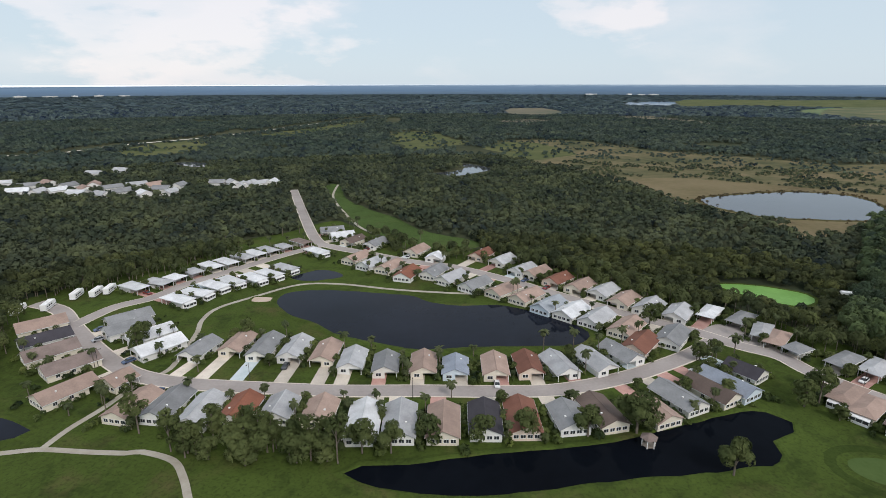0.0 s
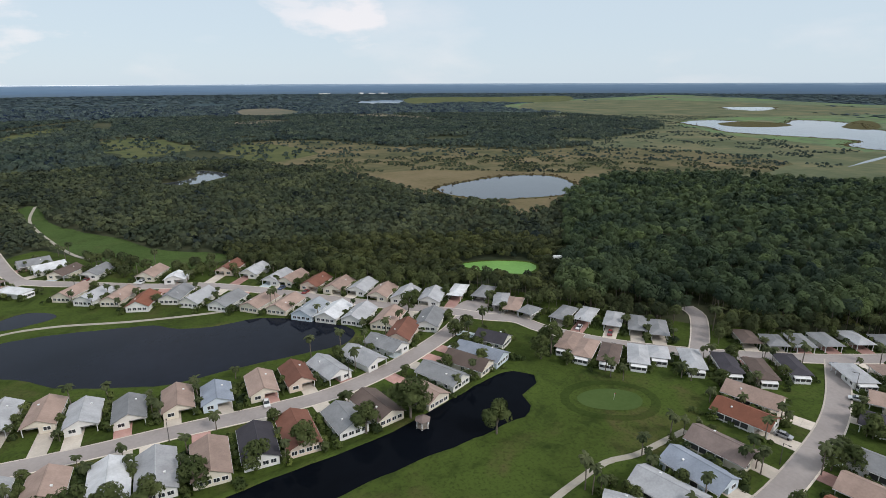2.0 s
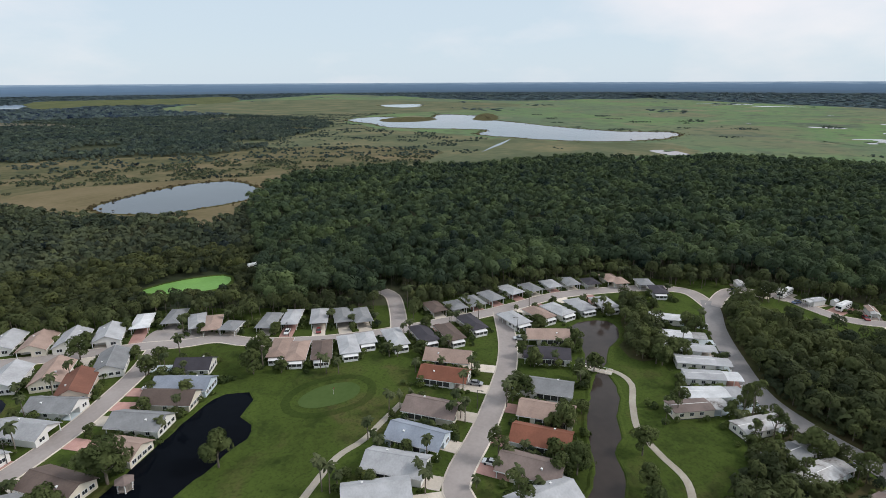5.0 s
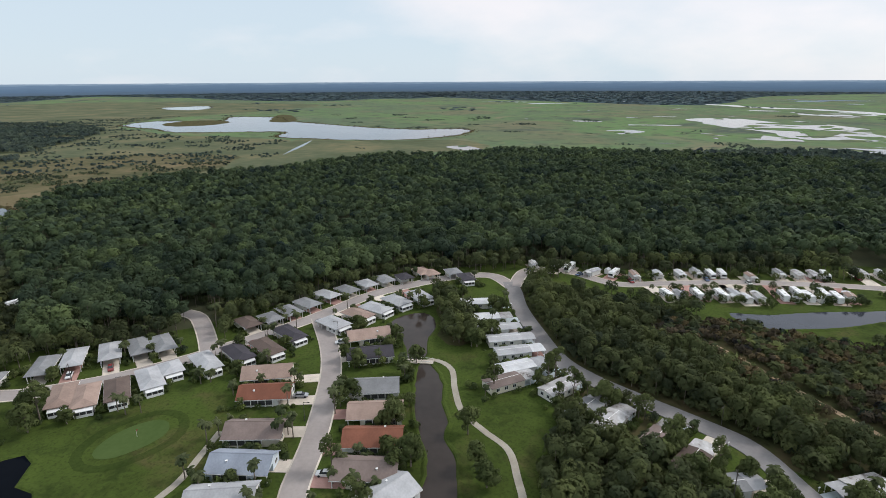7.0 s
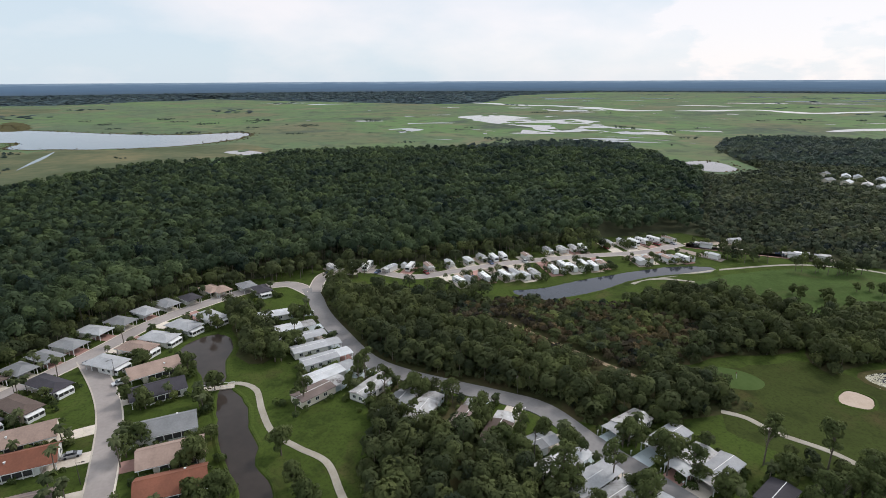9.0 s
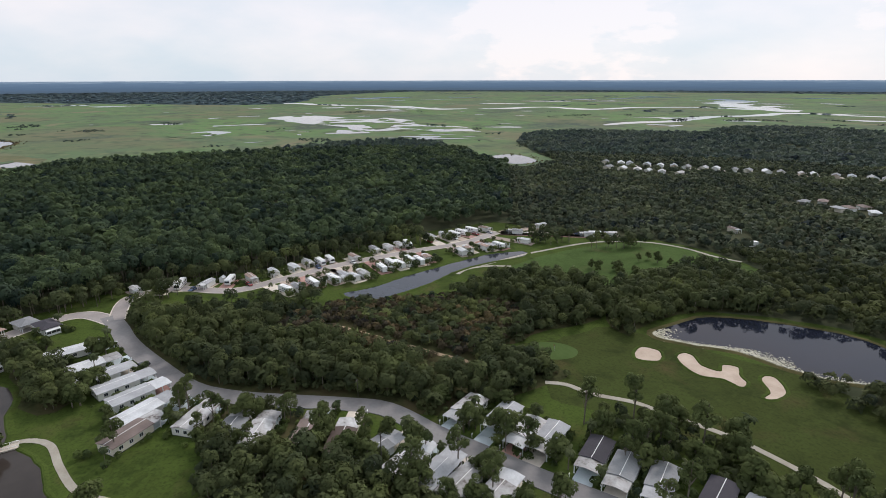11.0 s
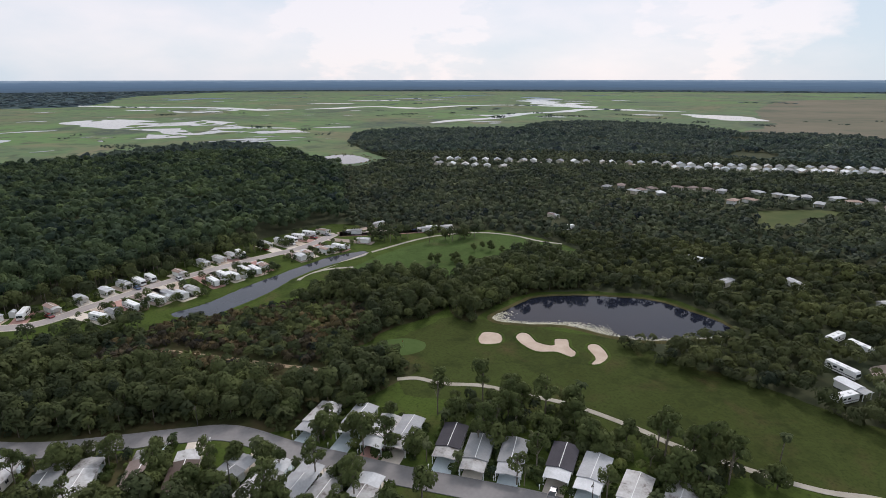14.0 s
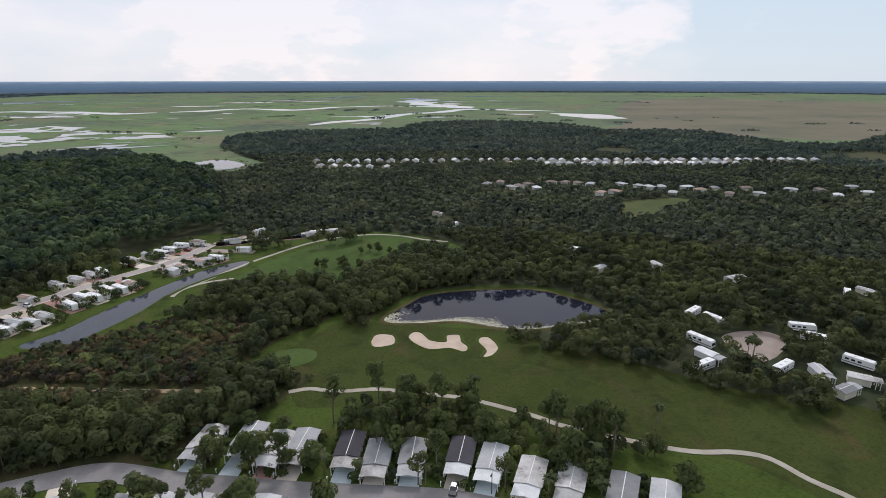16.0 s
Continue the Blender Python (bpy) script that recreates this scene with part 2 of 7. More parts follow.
RV_UPPER = [(277, 19), (275.5, 8.5), (276.5, 1), (271, -9.5), (271.5, -20), (270, -29.5), (273.5, -40.5), (276.5, -51), (280.5, -59), (279.5, -65),
    (281, -70.5), (278.5, -83), (286.5, -97.5), (287, -106), (288, -113), (288.5, -118), (295, -136), (295.5, -145.5), (294.5, -151.5), (296.5,
    -157.5), (297.5, -166), (297, -175), (283, -188), (288, -209.5), (257.5, -222.5), (256, -227), (251.5, -235.5)]
RV_LOWER = [(247.5, -40.5), (248, -46), (251, -53.5), (251.5, -63.5), (254, -69.5), (250, -73), (252.5, -78.5), (256, -89.5), (260.5, -96.5), (257,
    -99.5), (261.5, -107), (258, -111), (261, -117), (262, -138.5), (264.5, -144), (264, -154), (263, -157.5), (262.5, -162.5), (264, -181)]
BUSES = [(-167, 220.5), (-163, 233.5), (-156, 236.5), (-152, 240), (-176.5, 216)]
FAR_NW = [(-408, 520), (-376, 505), (-368, 520), (-340, 505), (-316, 491), (-320, 511), (-295, 496), (-281, 511), (-248, 490), (-240, 507), (-211,
    522), (-197, 522), (-179, 516), (-161, 525), (-360, 578), (-342, 597), (-366, 478), (-347, 475), (-335, 483), (-310, 470), (-286, 464), (-276,
    477), (-253, 469), (-233, 474), (-264, 508), (-185, 510), (-170, 519)]
PLAZA_HOMES = [(41.5, -225.5), (33.5, -223), (29, -189.5), (29.5, -181), (8, -194), (4.5, -233.5), (0.5, -225.5), (-12.5, -212), (-13.5, -199), (-9,
    -188.5), (-17, -292.5), (-10, -283.5), (33.5, -279), (91, -257), (114.5, -281.5), (68, -278), (-2.5, -196), (223, -310), (198, -289), (34,
    -200.5)]
FAR_MID = [(252, -428), (246, -442), (227, -427), (224, -436), (221, -448), (207, -435), (208, -467), (198, -474), (187, -478), (176, -479), (155,
    -445), (147, -457), (153, -494), (138, -494), (129, -494), (120, -500), (106, -478), (102, -511), (90, -504), (81, -519), (67, -499), (59, -534),
    (47, -513), (27, -547), (7, -560), (-6, -540), (-16, -591), (-26, -567)]
BIG_TREES = [(-83, 132), (-66, 123.5), (-60.5, 130), (-51, 126.5), (-44, 124), (-38.5, 123.5), (-33.5, 120.5), (-30.5, 125.5), (-21, 123.5), (-11.5,
    108.5), (-13.5, 123.5), (-2, 130), (10, 128), (22, 129), (39, 130.5), (52.5, 130.5), (50.5, 133), (75.5, 135.5), (70.5, 114.5), (96.5, 139),
    (106.5, 145), (111, 145.5), (-72.5, 191.5), (-106.5, 180), (-105.5, 182), (81.5, 203.5), (88, 173.5)]
MORE_TREES = [(121, -62.5), (114.5, -70), (105, -73), (100, -75.5), (108, -66), (95, -108), (57, -120.5), (88, -73), (85.5, -92), (74.5, -85.5),
    (108.5, -41), (99, -52), (86.5, -66.5), (79, -75), (68, -87.5), (45, -122.5), (48.5, -121), (42.5, -126.5), (54.5, -111.5)]
STREET_TREES = [(87, 164.5), (87.5, 153.5), (94, 177), (124.5, 160.5), (115, 155), (194, 123), (76, 152.5), (163.5, 75), (161.5, 68.5), (146, 69),
    (136.5, 66), (180.5, 62.5), (166.5, 54), (158, 53.5), (169.5, 64.5), (194, 57), (214, 60.5), (158, 112.5), (146, 105.5)]
CREEK_TREES = [(225, 46), (197, 39), (183, 35), (204.5, 49), (213, 48.5), (183, 33), (192.5, 30), (153, 48), (156, 51), (166.5, 51), (174.5, 57),
    (130.5, 47), (113.5, 32.5), (115.5, 27.5), (115, 38.5), (131, 27), (111.5, 19), (117.5, 22.5), (111, 43)]
FAIRWAY_TREES = [(210, -184), (202, -192.5), (194, -187.5), (207.5, -214), (207.5, -220.5), (201.5, -221), (195, -222.5), (186, -216.5), (185, -220),
    (196, -199), (188.5, -193), (176, -199.5), (202, -194.5), (205, -184), (175.5, -212.5), (176, -203.5)]
PALMS = [(-117, 169), (-88, 163), (-107.5, 140.5), (-103.5, 152), (-91.5, 142.5), (-77, 150.5), (-81, 166), (-70, 158.5), (-64, 155.5), (-55.5,
    155.5), (-45, 155), (-32, 152), (-20, 148), (-13, 152), (2.5, 150), (10.5, 177), (35.5, 180), (46, 179.5), (16.5, 152), (32, 155), (47.5, 165.5),
    (87, 173.5), (91.5, 169.5), (92, 179.5), (103, 179.5), (112.5, 191), (71.5, 141), (-100.5, 164), (-99.5, 166), (81.5, 173.5), (54.5, 178.5),
    (-137.5, 170), (-128.5, 168)]
PALMS_B = [(120.5, 128.5), (119.5, 125), (121.5, 121.5), (99, 90.5), (99, 88.5), (111.5, 93), (116, 92.5), (78, 87), (78.5, 85), (80.5, 84.5), (90,
    66), (95, 69), (122.5, 77), (119.5, 72.5), (98, 57), (137, 69.5), (132.5, 66), (143.5, 71.5), (135.5, 100.5), (105, 55), (110.5, 55), (134, 147),
    (142.5, 137.5), (213, 83.5), (206, 91.5), (236.5, 27.5), (249.5, 27.5), (261, 23), (160, 53.5)]
PALMS_C = [(50, -123.5), (22, -184), (18.5, -195.5), (17, -196.5), (34, -139), (83.5, -126), (52.5, -127), (122, -61.5), (124, -45.5), (114, -80),
    (180, 102.5), (139.5, 114.5), (141, 112), (118.5, 82), (117.5, 78.5), (120.5, 74.5), (225, 27.5), (238.5, 27.5), (245.5, 17.5)]
LAKESIDE = [(-85.5, 179.0, 14), (-73.5, 183.0, 14), (-63.0, 180.5, 16), (-52.0, 179.0, 15), (-40.5, 176.0, 14), (-30.5, 170.5, 13), (-19.0, 167.5,
    12), (-6.5, 167.5, 13), (4.0, 165.5, 11), (17.0, 166.0, 13), (28.0, 167.0, 13), (38.5, 167.0, 14), (51.0, 170.0, 15), (61.5, 175.5, 14)]
CANALSIDE = [(-90.0, 143.0, 15), (-80.0, 143.0, 15), (-69.0, 140.0, 15), (-58.0, 140.5, 13), (-47.0, 141.0, 11), (-35.0, 139.5, 11), (-22.0, 134.5,
    17), (-12.0, 134.5, 16), (0.0, 134.0, 15), (11.5, 135.5, 15), (22.0, 136.5, 16), (35.0, 136.5, 12), (45.0, 139.0, 15), (60.5, 139.0, 11), (70.0,
    147.0, 15), (81.5, 151.0, 15), (88.5, 155.0, 17), (98.0, 163.0, 11)]
FARSHORE = [(-46.0, 285.5, 15), (-37.0, 276.5, 15), (-27.0, 271.0, 15), (-17.5, 260.0, 15), (-4.5, 262.5, 15), (4.0, 254.0, 15), (15.0, 244.5, 15),
    (27.0, 237.0, 15), (36.5, 229.5, 15), (44.5, 219.0, 15), (52.5, 212.5, 15), (61.0, 205.5, 15), (70.0, 196.5, 15), (70.5, 182.5, 15), (84.5, 188.5,
    15)]
NORTHSIDE = [(-70.0, 343.5, 14), (-61.5, 331.0, 14), (-53.0, 320.5, 14), (-39.0, 314.5, 14), (-14.5, 299.5, 14), (-4.0, 286.5, 14), (21.0, 291.5, 14),
    (31.5, 281.5, 14), (40.0, 266.0, 14), (46.0, 261.0, 14), (54.5, 251.0, 14), (63.0, 242.0, 14), (72.0, 235.5, 14), (78.0, 225.0, 14), (86.0, 217.5,
    14), (95.5, 210.5, 14)]
GARAGE_ROW = [(108.5, 211.0, 14), (118.0, 204.5, 14), (120.0, 193.0, 14), (122.0, 186.5, 14), (124.0, 178.0, 14), (135.0, 169.5, 14), (142.0, 164.5,
    14), (148.5, 156.0, 14), (154.0, 149.0, 14), (158.0, 142.5, 14)]
GREENSIDE = [(121.0, 148.0, 14), (122.5, 141.0, 14), (127.5, 134.5, 14), (135.5, 129.5, 14), (142.5, 127.5, 14), (149.0, 119.0, 14), (157.0, 112.0,
    14), (163.0, 104.5, 14), (175.0, 102.0, 14)]
WOODSIDE = [(180.5, 122.5, 11), (186.5, 116.0, 11), (194.5, 112.0, 11), (203.5, 108.5, 11), (214.5, 104.5, 11), (222.0, 98.0, 11), (231.0, 92.0, 11),
    (238.5, 86.0, 11), (243.5, 78.0, 11), (253.0, 71.5, 11), (251.5, 67.0, 11), (255.5, 56.5, 11), (249.0, 49.0, 11)]
PONDSIDE = [(187.0, 89.5, 12), (197.0, 83.5, 12), (204.5, 78.5, 12), (214.0, 72.5, 12), (221.5, 64.5, 12)]
STREET_WEST = [(147.0, 95.0, 15), (136.0, 89.5, 15), (118.0, 82.5, 15), (105.0, 78.5, 15), (93.0, 76.5, 15), (82.0, 74.0, 15)]
STREET_EAST = [(180.5, 73.0, 15), (166.5, 67.5, 15), (146.0, 59.0, 15), (133.5, 54.0, 15), (121.5, 50.5, 15), (109.0, 48.0, 15), (100.5, 41.0, 15)]
WEST_BEND = [(-155.0, 199.0, 16), (-145.5, 187.0, 16), (-136.5, 176.5, 16), (-124.0, 167.5, 16), (-115.0, 151.0, 16), (-102.5, 157.5, 16), (-125.0,
    206.0, 16), (-120.5, 197.0, 16), (-109.0, 190.5, 16), (-101.0, 181.0, 16)]
WHITE_UPPER = [(-141.5, 241.5, 13), (-133.5, 247.5, 13), (-128.5, 254.0, 13), (-123.5, 262.5, 13), (-118.5, 272.0, 13), (-113.0, 278.5, 13), (-107.5,
    287.5, 13), (-103.0, 294.0, 13), (-98.0, 300.5, 13), (-91.0, 307.0, 13), (-83.5, 317.0, 13)]
WHITE_LOWER = [(-114.5, 226.0, 14), (-110.0, 233.5, 14), (-105.5, 243.0, 14), (-100.0, 249.0, 14), (-91.0, 253.5, 14), (-85.0, 259.5, 14), (-80.0,
    268.5, 14), (-70.0, 298.0, 14)]
PARK_ROW = [(220.5, 37.5, 17), (206.0, 31.5, 17), (196.5, 27.0, 17), (188.5, 21.5, 17), (179.5, 17.5, 17), (169.0, 15.5, 17), (159.0, 18.5, 17)]
PARK_SOUTH = [(158.5, 2.5, 15), (148.5, -5.0, 15), (144.0, -11.5, 15), (138.0, -23.0, 15), (130.5, -30.0, 15), (122.0, -36.5, 15), (114.5, -42.5, 15),
    (107.5, -47.0, 15), (101.5, -50.5, 15), (94.5, -55.0, 15)]
PARK_NORTH = [(127.0, -65.0, 14), (119.0, -72.0, 14), (110.0, -73.5, 14), (105.5, -77.5, 14), (94.5, -83.5, 14), (86.5, -85.0, 14), (79.5, -90.0, 14),
    (70.0, -97.0, 14), (62.5, -99.0, 14), (52.5, -99.5, 14), (44.0, -103.5, 14), (33.0, -106.0, 14), (24.5, -108.5, 14)]
ROW_LIST = [
    ("lakeside", "FRONT", "gable", 8, "gtgltlgtutrllg", LAKESIDE),
    ("canalside", "FRONT", "gable", 8.5, "tgloltwltdrgbtgbud", CANALSIDE),
    ("farshore", "EAST", "gable", 9, "tltoglgttkwltrg", FARSHORE),
    ("northside", "EAST", "gable", 9, "gwbgtwrlltrtltll", NORTHSIDE),
    ("garage_row", "EAST", "carport", 6.0, "wgltggllgg", GARAGE_ROW),
    ("greenside", "EAST", "carport", 6.2, "ttbllldbd", GREENSIDE),
    ("woodside", "EAST", "carport", 6.1, "bggglglgdttgd", WOODSIDE),
    ("pondside", "EAST", "carport", 7, "ltlll", PONDSIDE),
    ("street_west", "SOUTH", "gable", 8.8, "tocull", STREET_WEST),
    ("street_east", "SOUTH", "gable", 8.8, "tdgtocl", STREET_EAST),
    ("west_bend", "FRONT", "gable", 9, "tdccttggww", WEST_BEND),
    ("white_upper", "WEST", "carport", 6.2, "wlwlwwlwllc", WHITE_UPPER),
    ("white_lower", "WEST", "carport", 6.6, "wwwwwwlw", WHITE_LOWER),
    ("park_row", "LOOP", "mobile", 6, "wwlllwc", PARK_ROW),
    ("park_south", "LOOP", "mobile", 6, "sgscbgslss", PARK_SOUTH),
    ("park_north", "LOOP", "mobile", 6, "slsldggdlssgl", PARK_NORTH),
]
FAR_ROWS = [((483, -445), (277, -599), 19), ((452, -423), (392, -454), 6), ((275, -595), (18, -773), 26), ((256, -575), (89, -692), 18)]
BUS_TURN = 12.0
YARD = [(179.5, 231), (186.5, 227), (188.5, 218.5), (195.5, 210.5)]
BIG_OAK = (52.5, 131.5)
GAZEBO = (54, 126.5)
BRIDGE = (167.5, 51.5)
POWER_POLE = (116.1, -35.3)
FLAGS = [(111, 114), (147, -112)]

# ---------- world and sun ----------
SUN_YAW, SUN_UP = -150.0, 42.0
world = bpy.data.worlds.new("sky")
scene.world = world
world.use_nodes = True
wt = world.node_tree
wt.nodes.clear()


def wnode(kind, **values):
    n = wt.nodes.new(kind)
    for k, v in values.items():
        n.inputs[k].default_value = v
    return n


sky = wt.nodes.new("ShaderNodeTexSky")
sky.sky_type = "NISHITA"
sky.sun_disc = False
sky.sun_elevation = radians(SUN_UP)
sky.sun_rotation = radians(-SUN_YAW)
sky.air_density, sky.dust_density, sky.ozone_density = 1.0, 0.4, 1.5
coords = wt.nodes.new("ShaderNodeTexCoord")
stretch = wt.nodes.new("ShaderNodeMapping")
stretch.inputs["Scale"].default_value = (1, 1, 2.6)
wt.links.new(coords.outputs["Generated"], stretch.inputs["Vector"])


def wmath(op, a, b=None, c=None):
    n = wt.nodes.new("ShaderNodeMath")
    n.operation = op
    for k, v in enumerate((a, b, c)):
        if v is None:
            continue
        if isinstance(v, (int, float)):
            n.inputs[k].default_value = v
        else:
            wt.links.new(v, n.inputs[k])
    return n.outputs[0]


def toward(yaw, up):
    """How near the view of the sky is to that heading and height: the cosine of the angle between them."""
    n = wt.nodes.new("ShaderNodeVectorMath")
    n.operation = "DOT_PRODUCT"
    y, u = radians(yaw), radians(up)
    n.inputs[1].default_value = (-math.sin(y) * math.cos(u), math.cos(y) * math.cos(u), math.sin(u))
    wt.links.new(coords.outputs["Generated"], n.inputs[0])
    return n.outputs["Value"]


big = wnode("ShaderNodeTexNoise", Scale=2.4, Detail=7.0, Roughness=0.52)
fine = wnode("ShaderNodeTexNoise", Scale=9.0, Detail=8.0, Roughness=0.55)
wt.links.new(stretch.outputs[0], big.inputs["Vector"])
wt.links.new(stretch.outputs[0], fine.inputs["Vector"])
# a thin veil everywhere, thicker toward the sun, and two heaped clouds
veil = wmath("MULTIPLY_ADD", toward(SUN_YAW, SUN_UP), 0.30, wmath("MULTIPLY_ADD", big.outputs["Fac"], 2.3, -0.82))
heaps = []
for yaw, up, reach, size in ((-15.0, 8.5, 0.9952, 260.0), (22.0, 7.0, 0.972, 45.0), (-161.0, 8.0, 0.990, 130.0), (-128.0, 9.5, 0.985, 80.0)):
    wob = wmath("MULTIPLY_ADD", fine.outputs["Fac"], 1.6 / size * 4, -0.8 / size * 4)
    heaps.append(wmath("MULTIPLY", wmath("SUBTRACT", wmath("ADD", toward(yaw, up), wob), reach), size))
top = heaps[0]
for hp in heaps[1:]:
    top = wmath("MAXIMUM", top, hp)
clamp_top = wt.nodes.new("ShaderNodeClamp")
wt.links.new(top, clamp_top.inputs[0])
clear = []
for yaw, up, reach, gain_, amount in ((-188.0, 10.0, 0.86, 6.5, 1.0), (-52.0, 6.0, 0.88, 9.0, 0.28)):
    c = wt.nodes.new("ShaderNodeClamp")
    wt.links.new(wmath("MULTIPLY", wmath("SUBTRACT", toward(yaw, up), reach), gain_), c.inputs[0])
    clear.append(wmath("MULTIPLY", c.outputs[0], amount))
veil = wmath("SUBTRACT", wmath("SUBTRACT", veil, clear[0]), clear[1])
cover = wt.nodes.new("ShaderNodeClamp")
cover.inputs["Min"].default_value, cover.inputs["Max"].default_value = 0.0, 1.0
wt.links.new(wmath("MULTIPLY_ADD", clamp_top.outputs[0], 0.55, veil), cover.inputs[0])
shade = wt.nodes.new("ShaderNodeValToRGB")
shade.color_ramp.elements[0].position, shade.color_ramp.elements[1].position = 0.15, 0.85
shade.color_ramp.elements[0].color = (0.63, 0.75, 0.84, 1)
shade.color_ramp.elements[1].color = (0.915, 0.90, 0.925, 1)
wt.links.new(wmath("ADD", wmath("MULTIPLY_ADD", fine.outputs["Fac"], 0.25, -0.125), cover.outputs[0]), shade.inputs[0])
gain = wt.nodes.new("ShaderNodeMix")
gain.data_type, gain.blend_type = "RGBA", "MULTIPLY"
gain.inputs[0].default_value = 1.0
gain.inputs[7].default_value = (SKY_GAIN, SKY_GAIN, SKY_GAIN, 1)
wt.links.new(sky.outputs[0], gain.inputs[6])
blend = wt.nodes.new("ShaderNodeMix")
blend.data_type = "RGBA"
blend.inputs[0].default_value = 0.88
wt.links.new(gain.outputs[2], blend.inputs[6])
wt.links.new(shade.outputs[0], blend.inputs[7])
back = wnode("ShaderNodeBackground", Strength=1.0)
wt.links.new(blend.outputs[2], back.inputs[0])
wout = wt.nodes.new("ShaderNodeOutputWorld")
wt.links.new(back.outputs[0], wout.inputs[0])

sun_data = bpy.data.lights.new("sun", "SUN")
sun_data.energy, sun_data.angle, sun_data.color = 1.9, radians(14), (1.0, 0.96, 0.92)
sun = new("sun", sun_data)
sy, su = radians(SUN_YAW), radians(SUN_UP)
sun.matrix_world = look((-math.sin(sy) * math.cos(su) * 500, math.cos(sy) * math.cos(su) * 500, math.sin(su) * 500), (0, 0, 0))


# ---------- materials ----------
def mat(name, a, b, size=1.0, rough=0.85, bump=0.0, fine_size=None, spread=0.0, island=0.0, metal=0.0, spec=0.35, stain=None):
    """Two colours mixed by noise at two scales (metres), with optional variation from object to object or piece to piece."""
    m = bpy.data.materials.new(name)
    m.use_nodes = True
    t = m.node_tree
    p = t.nodes["Principled BSDF"]
    p.inputs["Roughness"].default_value = rough
    p.inputs["Metallic"].default_value = metal
    p.inputs["Specular IOR Level"].default_value = spec
    geo = t.nodes.new("ShaderNodeNewGeometry")
    n1, n2 = t.nodes.new("ShaderNodeTexNoise"), t.nodes.new("ShaderNodeTexNoise")
    n1.inputs["Scale"].default_value = 1.0 / size
    n1.inputs["Detail"].default_value = 5.0
    n2.inputs["Scale"].default_value = 1.0 / (fine_size or size / 9.0)
    n2.inputs["Detail"].default_value = 3.0
    for n in (n1, n2):
        t.links.new(geo.outputs["Position"], n.inputs["Vector"])
    add = t.nodes.new("ShaderNodeMath")
    add.operation = "MULTIPLY_ADD"
    add.inputs[1].default_value = 0.4
    t.links.new(n2.outputs["Fac"], add.inputs[0])
    t.links.new(n1.outputs["Fac"], add.inputs[2])
    ramp = t.nodes.new("ShaderNodeValToRGB")
    e = ramp.color_ramp.elements
    e[0].position, e[1].position = 0.5, 0.9
    e[0].color, e[1].color = (*a, 1), (*b, 1)
    if stain:
        x = e.new(0.62)
        x.color = (*stain, 1)
    t.links.new(add.outputs[0], ramp.inputs[0])
    colour = ramp.outputs[0]
    for source, amount_ in ((("obj", spread)), (("isl", island))):
        if amount_:
            if source == "obj":
                info = t.nodes.new("ShaderNodeObjectInfo")
                rnd = info.outputs["Random"]
            else:
                rnd = geo.outputs["Random Per Island"]
            rng = t.nodes.new("ShaderNodeMapRange")
            rng.inputs["To Min"].default_value, rng.inputs["To Max"].default_value = 1 - amount_, 1 + amount_
            t.links.new(rnd, rng.inputs["Value"])
            hsv = t.nodes.new("ShaderNodeHueSaturation")
            t.links.new(colour, hsv.inputs["Color"])
            t.links.new(rng.outputs[0], hsv.inputs["Value"])
            colour = hsv.outputs[0]
    t.links.new(colour, p.inputs["Base Color"])
    if bump:
        bn = t.nodes.new("ShaderNodeBump")
        bn.inputs["Strength"].default_value = bump
        bn.inputs["Distance"].default_value = 0.1
        t.links.new(n2.outputs["Fac"], bn.inputs["Height"])
        t.links.new(bn.outputs[0], p.inputs["Normal"])
    return m


